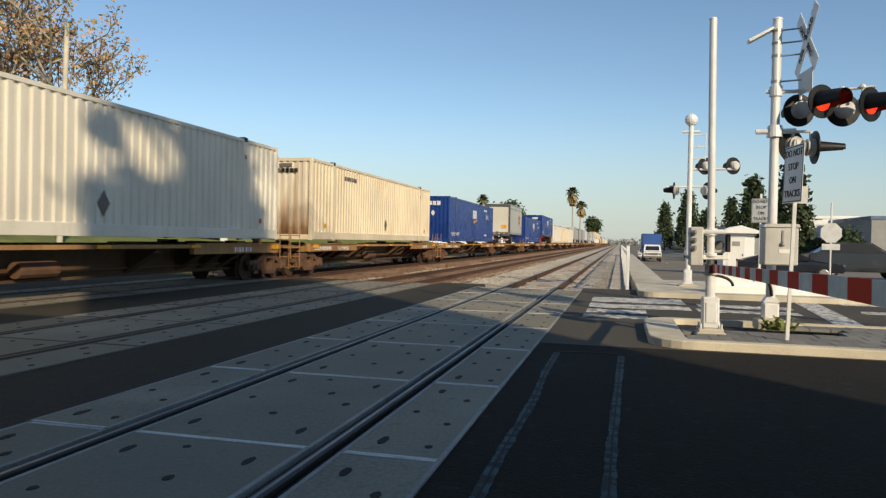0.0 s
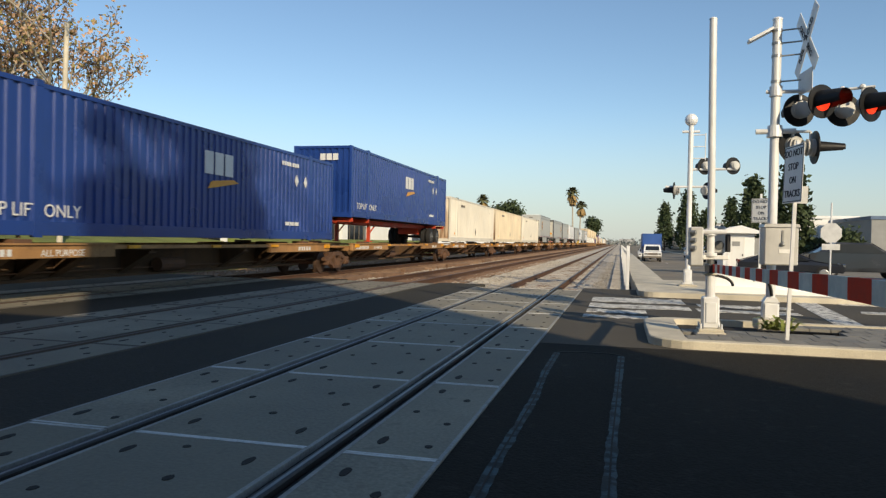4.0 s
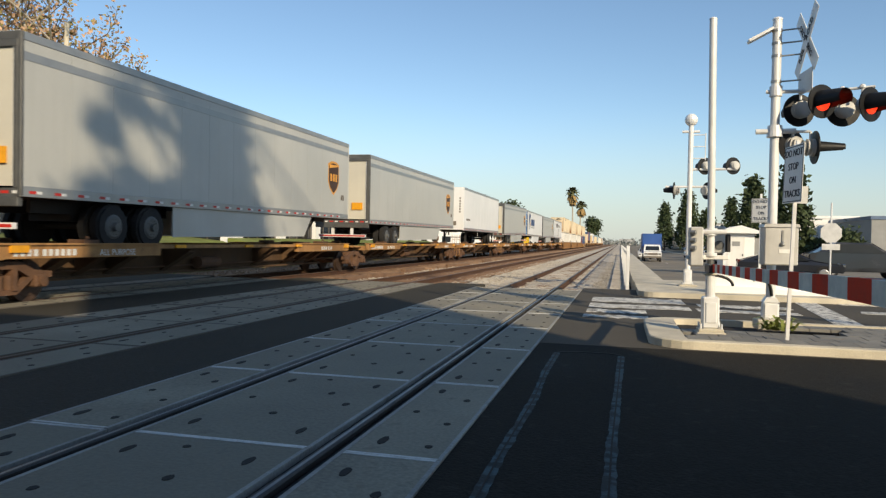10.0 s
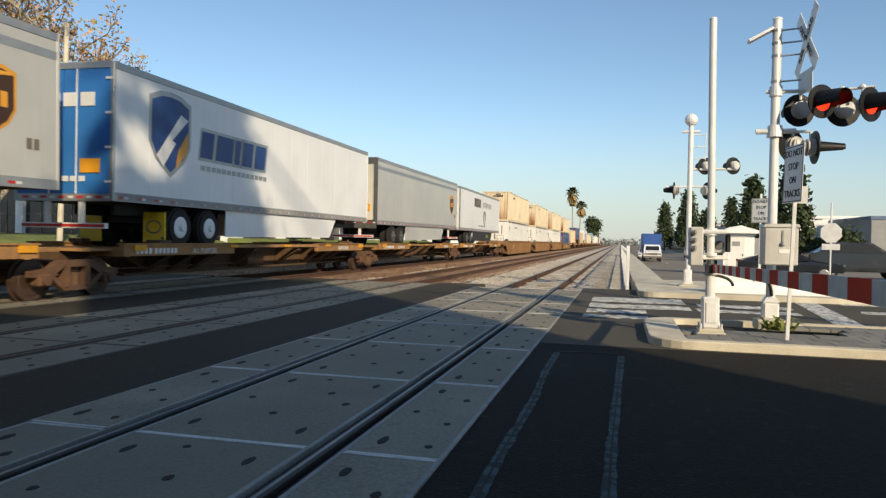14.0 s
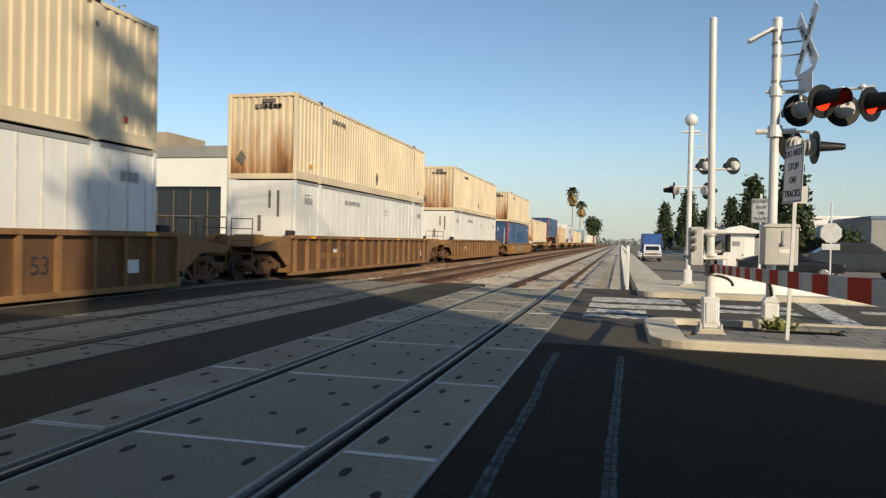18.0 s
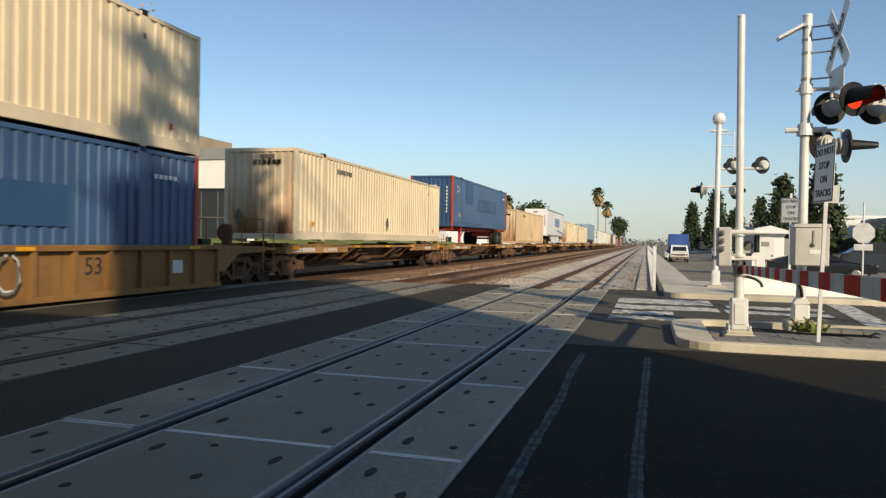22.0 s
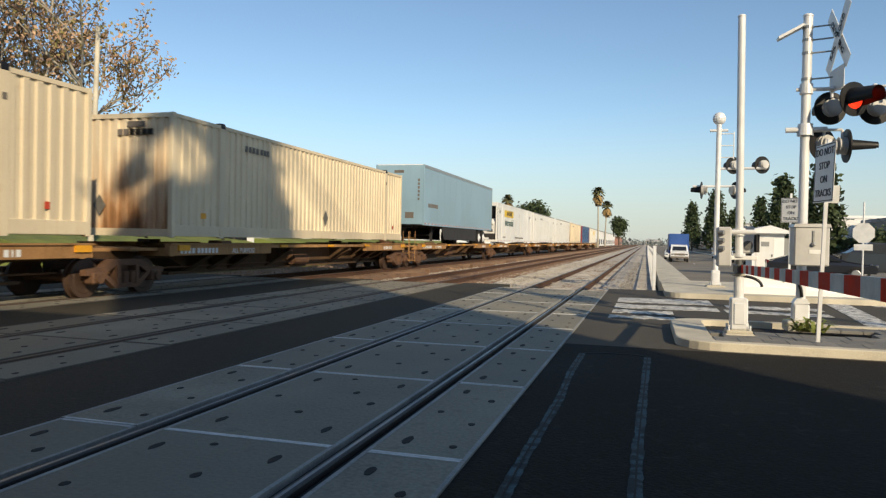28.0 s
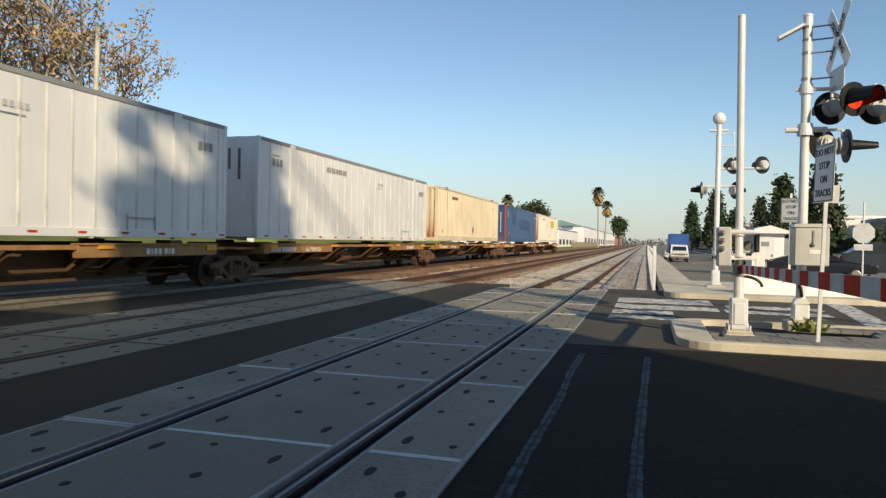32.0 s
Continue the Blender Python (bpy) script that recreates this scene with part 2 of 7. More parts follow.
    "blue_roof": surf("blue_roof", (0.12, 0.17, 0.26), 0.5, 0.3, var=0.1, scale=1),
    "bark": surf("pale_bark", (0.44, 0.39, 0.31), 0.9, var=0.35, scale=5, bump=0.6),
    "bark_dark": surf("dark_bark", (0.11, 0.08, 0.055), 0.9, var=0.3, scale=6, bump=0.6),
    "leaf_dry": surf("dry_leaves", (0.50, 0.32, 0.20), 0.7, var=0.5, scale=2.2, bump=0),
    "leaf_olive": surf("olive_leaves", (0.30, 0.25, 0.09), 0.7, var=0.4, scale=2, bump=0),
    "leaf_strap": surf("strap_leaves", (0.20, 0.23, 0.055), 0.6, var=0.4, scale=3, bump=0),
    "leaf_dark": surf("dark_leaves", (0.045, 0.066, 0.024), 0.75, var=0.45, scale=1.2, bump=0),
    "frond": surf("palm_fronds", (0.13, 0.13, 0.06), 0.7, var=0.35, scale=1.5, bump=0),
    "frond_dry": surf("dry_fronds", (0.33, 0.22, 0.09), 0.85, var=0.3, scale=1.5, bump=0),
    "placard": surf("placard_grey", (0.16, 0.145, 0.12), 0.6, var=0.2, scale=5),
    "wood": surf("utility_wood", (0.21, 0.16, 0.11), 0.9, var=0.25, scale=4),
    "car_white": surf("white_car_paint", (0.78, 0.78, 0.77), 0.25, var=0.03, bump=0, spec=0.6),
    "car_dark": surf("dark_car_paint", (0.018, 0.02, 0.026), 0.2, var=0.05, bump=0, spec=0.6),
    "tarp_blue": surf("blue_box_paint", (0.03, 0.09, 0.30), 0.5, var=0.08),
    "chrome": surf("chrome", (0.6, 0.6, 0.6), 0.15, 1.0, var=0.05, bump=0),
}


# ---- building helpers ----
def box(bm, x0, x1, y0, y1, z0, z1, bevel=0.0):
    """A box between two corners, with broken edges if bevel is given."""
    r = bmesh.ops.create_cube(bm, size=1.0, matrix=Matrix.Translation(((x0 + x1) / 2, (y0 + y1) / 2, (z0 + z1) / 2)) @ Matrix.Diagonal((abs(x1 - x0), abs(y1 - y0), abs(z1 - z0), 1)))
    if bevel:
        es = {e for v in r["verts"] for e in v.link_edges}
        bmesh.ops.bevel(bm, geom=list(es), offset=bevel, segments=1, affect="EDGES")
    return bm


def rod(bm, a, b, r0, r1=None, n=10):
    """A tapered round bar from a to b."""
    a, b = Vector(a), Vector(b)
    d = b - a
    m = Matrix.Translation((a + b) / 2) @ d.to_track_quat("Z", "Y").to_matrix().to_4x4()
    bmesh.ops.create_cone(bm, cap_ends=True, segments=n, radius1=r0, radius2=r0 if r1 is None else r1, depth=d.length, matrix=m)
    return bm


def poly(bm, pts, axis, a, b):
    """A flat outline given in two coordinates, drawn out along axis (0, 1 or 2) from a to b."""
    def at(p, w):
        q = list(p)
        q.insert(axis, w)
        return q
    lo = [bm.verts.new(at(p, a)) for p in pts]
    hi = [bm.verts.new(at(p, b)) for p in pts]
    n = len(pts)
    bm.faces.new(lo[::-1]), bm.faces.new(hi)
    for i in range(n):
        bm.faces.new((lo[i], lo[(i + 1) % n], hi[(i + 1) % n], hi[i]))
    return bm


def ball(bm, c, r, seg=12, squash=1.0):
    bmesh.ops.create_uvsphere(bm, u_segments=seg, v_segments=max(seg // 2, 5), radius=r, matrix=Matrix.Translation(c) @ Matrix.Diagonal((1, 1, squash, 1)))
    return bm


def finish(bm, name, material, smooth=False):
    bmesh.ops.recalc_face_normals(bm, faces=bm.faces)
    me = bpy.data.meshes.new(name)
    bm.to_mesh(me)
    bm.free()
    for m in material if isinstance(material, (list, tuple)) else (material,):
        me.materials.append(M[m])
    if smooth:
        for p in me.polygons:
            p.use_smooth = True
    return me


def part(name, bm, material, parent, label="", smooth=False, at=None):
    ob = new(name, finish(bm, name, material, smooth) if isinstance(bm, bmesh.types.BMesh) else bm)
    ob.parent = parent
    if at is not None:
        ob.matrix_basis = at
    return tagged(ob, label) if label else ob


def thing(name, label, category, at=None, group=""):
    ob = new(name)
    ob.empty_display_size = 0.2
    if at is not None:
        ob.matrix_basis = at
    return tagged(ob, label, category, group)


def structure(name, bm, material, label="", parent=None):
    ob = new(name, finish(bm, name, material) if isinstance(bm, bmesh.types.BMesh) else bm)
    ob.parent = parent
    return tagged(ob, label, kind="structure")


def B():
    return bmesh.new()


def lettering(text, size, material):
    """Letters as a thin mesh in the x-z plane, facing -y, centred."""
    cu = bpy.data.curves.new("letters", "FONT")
    cu.body, cu.size, cu.extrude, cu.align_x, cu.align_y = text, size, 0.003, "CENTER", "CENTER"
    cu.resolution_u = 3
    ob = bpy.data.objects.new("letters", cu)
    scene.collection.objects.link(ob)
    bpy.context.view_layer.update()
    me = bpy.data.meshes.new_from_object(ob)
    bpy.data.objects.remove(ob)
    me.transform(Matrix.Rotation(math.pi / 2, 4, "X"))
    me.materials.clear()
    me.materials.append(M[material])
    return me




# ---- ground, road and tracks ----
TRACKS = (-2.558, -7.13, -11.99)     # middle of each track
GAUGE = 0.7525                       # rail centre from the middle
Y_NEAR, Y_END = -5.5, 22.2           # the crossing's paved length along the tracks

bm = B()
box(bm, -3000, 3000, -3000, 4500, -2.0, -0.78)
structure("ground", bm, "ground", "dry pale earth reaching the horizon")

# paved strips between the tracks, and the carriageway on both sides
EDGES = []
for c, half in ((TRACKS[0], 1.53), (TRACKS[1], 1.58), (TRACKS[2], 1.53)):
    EDGES.append((c - half, c + half))
strips = [(EDGES[0][1], 60.0), (EDGES[1][1], EDGES[0][0]), (EDGES[2][1], EDGES[1][0]), (-80.0, EDGES[2][0])]
for i, (a, b) in enumerate(strips):
    if i == 0:
        continue
    bm = B()
    box(bm, a, b, Y_NEAR, Y_END + (0 if i in (1, 2) else -0.2), -0.3, -0.012 if i < 3 else -0.03)
    structure("road_%d" % (i + 1), bm, "asphalt", "dark worn asphalt of the level crossing")
# the carriageway splits into a sunlit and a shaded tone near the shadow edge
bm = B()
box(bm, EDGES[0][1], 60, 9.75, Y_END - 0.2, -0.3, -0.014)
structure("road_6", bm, "asphalt_worn", "grey asphalt of the far carriageway, sunlight in its colour")
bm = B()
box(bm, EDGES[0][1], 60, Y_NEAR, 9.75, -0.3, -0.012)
structure("road_1", bm, "asphalt_new", "almost black asphalt of the near carriageway, shade in its colour")

bm = B()
box(bm, EDGES[2][0] + 0.01, EDGES[0][1] - 0.01, Y_NEAR, Y_END, -0.5, -0.17)
box(bm, -20, 0.3, -720, Y_NEAR, -1.0, -0.17)
box(bm, -20, 0.6, Y_END, 900, -1.0, -0.5)
structure("track_bed", bm, "bed")


def rail_run(name, x, y0, y1):
    """A rail: worn head, web and foot."""
    outline = [(x - 0.07, -0.165), (x + 0.07, -0.165), (x + 0.07, -0.15), (x + 0.012, -0.135), (x + 0.012, -0.045), (x + 0.034, -0.035),
               (x + 0.034, -0.004), (x - 0.034, -0.004), (x - 0.034, -0.035), (x - 0.012, -0.045), (x - 0.012, -0.135), (x - 0.07, -0.15)]
    bm = B()
    poly(bm, outline, 1, y0, Y_NEAR)
    poly(bm, outline, 1, Y_END, y1)
    r = structure(name, bm, "rail_web", "rusty steel rail with a worn head")
    bm = B()
    poly(bm, outline, 1, Y_NEAR, Y_END)
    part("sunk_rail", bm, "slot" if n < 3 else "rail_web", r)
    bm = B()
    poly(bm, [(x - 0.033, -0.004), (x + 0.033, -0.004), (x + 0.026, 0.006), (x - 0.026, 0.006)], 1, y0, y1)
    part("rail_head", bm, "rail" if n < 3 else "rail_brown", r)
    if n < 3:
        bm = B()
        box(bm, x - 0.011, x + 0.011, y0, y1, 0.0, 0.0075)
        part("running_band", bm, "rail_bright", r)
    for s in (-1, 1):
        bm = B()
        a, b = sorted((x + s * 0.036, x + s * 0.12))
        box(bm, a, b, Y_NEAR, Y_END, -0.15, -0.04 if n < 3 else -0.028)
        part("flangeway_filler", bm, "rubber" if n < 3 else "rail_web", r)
    return r


n = 0
for c in TRACKS:
    for s in (-1, 1):
        n += 1
        rail_run("rail_%d" % n, c + s * GAUGE, -720, 900)

# ballast beyond the crossing: a shaped bed for each track, sloping to the shallow ditches between
# low bed
prof = [(-19.6, -0.42), (-14.6, -0.40), (-13.7, -0.17), (-10.3, -0.17), (-9.6, -0.25), (-8.9, -0.185), (-5.3, -0.185), (-4.7, -0.24), (-4.2, -0.185), (-0.95, -0.185), (-0.4, -0.27), (0.4, -0.32)]
for k, (lo, hi, m) in enumerate(((0, 6, "ballast_rust"), (6, 11, "ballast"))):
    vs, fs = [], []
    pts = prof[lo:hi + 1]
    xs = np.interp(np.linspace(0, len(pts) - 1, 60), range(len(pts)), [p[0] for p in pts])
    zs = np.interp(xs, [p[0] for p in pts], [p[1] for p in pts])
    ys = np.concatenate([np.linspace(Y_END + 0.01, 45, 140), np.linspace(46, 120, 60), [160, 240, 400, 900]])
    rng = np.random.default_rng(5 + k)
    for j, y in enumerate(ys):
        amp = 0.02 if y < 130 else 0
        for x, z in zip(xs, zs):
            vs.append((x, y, z + amp * rng.standard_normal() * (0.4 if z > -0.07 else 0.8)))
    w = len(xs)
    fs = [(j * w + i, j * w + i + 1, (j + 1) * w + i + 1, (j + 1) * w + i) for j in range(len(ys) - 1) for i in range(w - 1)]
    me = bpy.data.meshes.new("ballast")
    me.from_pydata(vs, [], fs)
    me.materials.append(M[m])
    tagged(new("ballast_bed", me), "coarse crushed-stone ballast between the rails", "ballast", kind="stuff")


def stones(name, x0, x1, y0, y1, count, m, seed, size=(0.02, 0.05), base=-0.205):
    """Loose crushed stones lying on the bed, each an uneven lump."""
    rng = np.random.default_rng(seed)
    shape = np.array([(1, 0, 0), (-1, 0, 0), (0, 1, 0), (0, -1, 0), (0, 0, 1), (0, 0, -1)], float)
    tri = [(0, 2, 4), (2, 1, 4), (1, 3, 4), (3, 0, 4), (2, 0, 5), (1, 2, 5), (3, 1, 5), (0, 3, 5)]
    vs, fs = [], []
    for i in range(count):
        c = np.array((rng.uniform(x0, x1), y0 + (y1 - y0) * rng.random() ** 1.6, base + rng.uniform(0, 0.03)))
        p = shape * rng.uniform(*size) * rng.uniform(0.7, 1.3, (6, 1)) * (1, 1, 0.7)
        a = rng.uniform(0, 6.28)
        p = p @ np.array(((math.cos(a), math.sin(a), 0), (-math.sin(a), math.cos(a), 0.3), (0, -0.3, 1)))
        vs += (p + c).tolist()
        fs += [tuple(6 * i + q for q in t) for t in tri]
    me = bpy.data.meshes.new(name)
    me.from_pydata(vs, [], fs)
    me.materials.append(M[m])
    return tagged(new(name, me), "loose crushed stones on the track bed", "gravel", kind="stuff")


stones("gravel", -9.4, -0.4, Y_END, 60, 9000, "ballast", 3)
stones("gravel", -17, -9.4, Y_END, 60, 5000, "ballast_rust", 4)

# sleepers beyond the crossing
bm = B()
box(bm, -1.3, 1.3, -0.11, 0.11, -0.1, 0.085, 0.012)
tie_mesh = finish(bm, "tie", "tie")
for k, c in enumerate(TRACKS):
    bed = tagged(new("sleeper_row_%d" % (k + 1)), "weathered wooden sleepers half sunk in ballast", kind="structure")
    for i in range(75):
        part("sleeper", tie_mesh, None, bed, at=pose(c + random.uniform(-0.04, 0.04), Y_END + 0.4 + i * 0.56 + random.uniform(-0.03, 0.03), (-0.282 if k == 0 else -0.245) + random.uniform(0, 0.02), 0, 0, random.uniform(-1, 1)))
# heaps of rusty fittings and old sleepers beside the far tracks
for x, y, r in ((-9.5, 24.6, 8), (-9.3, 27.5, -12), (-9.6, 33, 4), (-9.2, 41, -6), (-9.5, 52, 9)):
    ob = thing("old_sleeper", "split old wooden sleeper lying beside the track", "sleeper", pose(x, y, -0.12, 0, 0, 80 + r), "old sleepers")
    part("timber", tie_mesh, None, ob)


# ---- concrete crossing panels ----
PITCH, FIRST = 2.3294, 4.2479


def panel_mesh(w, length, slots, name, rim_paint="edge_steel"):
    """A precast panel: the meshes of its slab and of the steel angle round it, and its lifting slots."""
    e, g = 0.03, 0.028
    slab = finish(box(B(), -w / 2 + e, w / 2 - e, -length / 2 + g, length / 2 - g, -0.15, 0.0), name, "concrete")
    bm = B()
    for x0, x1, y0, y1 in ((-w / 2, -w / 2 + e, -length / 2, length / 2), (w / 2 - e, w / 2, -length / 2, length / 2),
                           (-w / 2 + e, w / 2 - e, -length / 2, -length / 2 + g), (-w / 2 + e, w / 2 - e, length / 2 - g, length / 2)):
        box(bm, x0, x1, y0, y1, -0.15, 0.003)
    bm.faces.ensure_lookup_table()
    for i, f in enumerate(bm.faces):
        f.material_index = 0 if i < 12 else 1
    rim = finish(bm, "steel_rim", ("edge_dull" if rim_paint == "edge_dull" else "edge_worn", rim_paint))
    return slab, rim, slots


def slot_mesh(a, b):
    """An uneven slot packed with dirt."""
    rng = random.Random(int(a * 1e4 + b * 1e3))
    pts = [(a * rng.uniform(0.75, 1.05) * math.cos(t), b * rng.uniform(0.8, 1.05) * math.sin(t)) for t in np.arange(9) * math.tau / 9]
    return finish(poly(B(), pts, 2, -0.02, 0.004), "lifting_slot", "slot")


SLOT = {}


def lay_panel(name, meshes, bed, m):
    """One panel with its rim and slots, at its place on the crossing."""
    slab, rim, slots = meshes
    p = part(name, slab, None, bed, at=m)
    part("steel_rim", rim, None, p)
    for x, y, a, b in slots:
        if (a, b) not in SLOT:
            SLOT[a, b] = slot_mesh(a, b)
        part("lifting_slot", SLOT[a, b], None, p, at=pose(x, y, 0))


gauge_w = 2 * GAUGE - 0.07 - 0.13
MID_SLOTS = [(-0.42, -0.8, 0.03, 0.09), (0.42, -0.8, 0.03, 0.09), (-0.42, 0.8, 0.03, 0.09), (0.42, 0.8, 0.03, 0.09), (0.0, -0.4, 0.035, 0.04), (0.15, 0.4, 0.03, 0.05), (-0.42, 0.05, 0.03, 0.04), (0.42, 0.05, 0.035, 0.05), (-0.1, 0.95, 0.03, 0.03)]


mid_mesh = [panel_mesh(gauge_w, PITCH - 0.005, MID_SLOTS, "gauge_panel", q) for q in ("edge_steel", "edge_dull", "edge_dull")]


def field(w, tag, rim):
    return panel_mesh(w, PITCH - 0.005, [(-0.15, -0.85, 0.035, 0.10), (-0.15, 0.8, 0.035, 0.09), (0.16, -0.3, 0.03, 0.04), (0.14, 0.5, 0.03, 0.05), (-0.16, 0.0, 0.03, 0.04), (0.18, -0.9, 0.03, 0.04)], tag, rim)


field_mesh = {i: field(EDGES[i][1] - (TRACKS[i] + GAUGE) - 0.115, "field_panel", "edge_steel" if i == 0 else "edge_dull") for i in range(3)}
for i, c in enumerate(TRACKS):
    bed = tagged(new("crossing_surface_%d" % (i + 1)), "precast concrete crossing panels with steel rims", kind="structure")
    shift = (0.0, 0.9, 0.4)[i]
    for j in range(-6, 8):
        y = FIRST + shift + (j + 0.5) * PITCH
        if y + PITCH / 2 > Y_END + 0.3:
            continue
        for x, me, nm in ((c, mid_mesh[i], "gauge_panel"), (EDGES[i][1] - (EDGES[i][1] - (c + GAUGE) - 0.115) / 2 - 0.005, field_mesh[i], "field_panel"),
                          (EDGES[i][0] + (EDGES[i][1] - (c + GAUGE) - 0.115) / 2 + 0.005, field_mesh[i], "field_panel")):
            lay_panel(nm, me, bed, pose(x, y, random.uniform(-0.004, 0.002), random.uniform(-0.1, 0.1), 0, 0))

# sealed saw cuts in the asphalt, with a short cross cut
for pts in (((-0.70, 2.0), (-0.71, 4.5), (-0.69, 6.2), (-0.73, 7.6), (-0.72, 9.0)), ((-0.04, 2.0), (-0.02, 5.0), (0.02, 7.2), (0.05, 9.0))):
    bm = B()
    rng = random.Random(3)
    vs = []
    dense = [(np.interp(t, [p[1] for p in pts], [p[0] for p in pts]), t) for t in np.arange(pts[0][1], pts[-1][1], 0.07)]
    w = 0.03
    for x, y in dense:
        w = min(max(w + rng.uniform(-0.006, 0.006), 0.016), 0.042)
        x += rng.uniform(-0.004, 0.004)
        vs.append((bm.verts.new((x - w, y, -0.008)), bm.verts.new((x + w, y, -0.008))))
    for a, b in zip(vs, vs[1:]):
        bm.faces.new((a[0], a[1], b[1], b[0]))
    structure("sealed_cut", bm, "seal", "bluish sealed saw cut in the asphalt")
    bm = B()
    for (x, y), (x1, y1) in zip(dense, dense[1:]):
        bm.faces.new([bm.verts.new(p) for p in ((x - 0.006, y, -0.004), (x + 0.006, y, -0.004), (x1 + 0.006, y1, -0.004), (x1 - 0.006, y1, -0.004))])
    structure("saw_cut", bm, "slot", "thin dark saw cut")
bm = B()
poly(bm, [(-0.72, 8.96), (-0.45, 9.06), (-0.1, 9.06), (0.05, 8.96), (0.05, 9.02), (-0.1, 9.11), (-0.45, 9.11), (-0.72, 9.02)], 2, -0.013, -0.007)
structure("saw_cut", bm, "slot", "dark cross cut between the sealed cuts")


# ---- kerbed island ----
def slab_outline(pts, z0, z1, m, name, label=""):
    bm = B()
    poly(bm, pts, 2, z0, z1)
    return structure(name, bm, m, label)


def rounded(x0, x1, y0, y1, r, n=7):
    """Outline with its left end rounded."""
    pts = [(x1, y0), (x1, y1)]
    pts += [(x0 + r - r * math.sin(t), y1 - r + r * math.cos(t)) for t in np.linspace(0, math.pi / 2, n)]
    pts += [(x0 + r - r * math.cos(t), y0 + r - r * math.sin(t)) for t in np.linspace(0, math.pi / 2, n)]
    return pts


slab_outline(rounded(0.45, 17.9, 9.89, 12.9, 0.5), -0.2, 0.0, "bed", "island_core", "dark soil inside the traffic island")
outer, inner = rounded(0.42, 18.0, 9.86, 12.95, 0.55), rounded(0.90, 18.0, 10.04, 12.77, 0.25)
bm = B()
k = len(outer)
ring = [[bm.verts.new((x, y, z)) for x, y in line] for line, z in ((outer, -0.2), (outer, 0.085), ([(x + 0.012 * (i > 1), y + 0.012 * (y < 11) - 0.012 * (y > 12)) for i, (x, y) in enumerate(outer)], 0.10), (inner, 0.10), (inner, -0.02))]
for lo, hi in zip(ring, ring[1:]):
    for a in range(1, k):
        b = (a + 1) % k
        bm.faces.new((lo[a], lo[b], hi[b], hi[a]))
structure("kerb_1", bm, "kerb", "pale concrete kerb of the traffic island")
pave = tagged(new("pavement_1"), "grey block paving on top of the traffic island", kind="structure")
bm = B()
box(bm, -0.148, 0.148, -0.20, 0.20, -0.05, 0.0, 0.006)
paver = finish(bm, "paving_block", "paving")
PITS = ((1.0, 2.62, 11.25, 12.60), (2.62, 3.15, 11.2, 12.1))
for j in range(7):
    for i in range(24):
        x, y = 1.06 + 0.302 * i + 0.15 * (j % 2), 10.24 + 0.404 * j
        if y > 12.6 or any(a - 0.1 < x < b + 0.1 and c - 0.12 < y < d + 0.12 for a, b, c, d in PITS):
            continue
        part("paving_block", paver, None, pave, at=pose(x, y, 0.104 + random.uniform(-0.004, 0.004), random.uniform(-0.5, 0.5), random.uniform(-0.5, 0.5), 0))
bm = B()
box(bm, 8.0, 17.9, 10.04, 12.75, 0.0, 0.10)
structure("pavement_5", bm, "paving", "grey paved top of the island")
slab_outline(rounded(0.5, 9.0, 19.2, 26.0, 0.5), -0.2, 0.12, "kerb", "kerb_2", "pale kerb of the far island")

# pavement markings on the far carriageway
# worn bars; the gap within each pair follows a tree shadow band
for x0, x1, y0, y1 in ((-0.62, 1.5, 15.55, 16.7), (-0.62, 1.5, 17.1, 18.7), (-0.64, 0.55, 13.4, 14.1), (-0.62, 0.55, 14.4, 15.3), (1.62, 3.6, 15.4, 16.3), (1.75, 3.7, 16.7, 17.6)):
    bm = B()
    near = [(x, y0 + random.uniform(0, 0.22)) for x in np.linspace(x0, x1, 14)]
    far = [(x, y1 - random.uniform(0, 0.22)) for x in np.linspace(x1, x0, 14)]
    poly(bm, near + far, 2, -0.02, -0.009)
    structure("road_marking", bm, "white_line", "worn white crossing marking")
for pts in (((3.74, 13.8), (4.24, 14.1), (4.83, 20.4), (4.3, 20.1)), ((5.2, 18.9), (18, 18.2), (18, 18.5), (5.2, 19.2)), ((4.95, 16.6), (18, 14.9), (18, 15.7), (5.1, 17.2))):
    bm = B()
    poly(bm, pts, 2, -0.02, -0.007)
    structure("road_marking", bm, "white_line", "white painted line on the far carriageway")

# street running beside the tracks
bm = B()
poly(bm, [(22.2, -0.02), (30, -0.06), (80, -0.74), (900, -0.74), (900, -1.2), (22.2, -1.2)], 0, 1.6, 13.0)
structure("road_5", bm, "asphalt_far", "sunlit grey street beside the tracks")
bm = B()
box(bm, 0.5, 1.6, 22.3, 400, -1.0, 0.03)
structure("pavement_2", bm, "kerb", "narrow concrete edge beside the tracks")
bm = B()
poly(bm, [(22.0, -0.02), (30, -0.08), (62, -0.5), (62, -1.2), (22.0, -1.2)], 0, 13.0, 60)
structure("pavement_3", bm, "asphalt_far")
bm = B()
box(bm, 13.0, 13.4, 80, 700, -1.2, -0.6)
structure("kerb_3", bm, "kerb")
for y in range(82, 240, 9):
    bm = B()
    box(bm, 5.1, 5.25, y, y + 3, -0.76, -0.734)
    structure("road_marking", bm, "white_line")

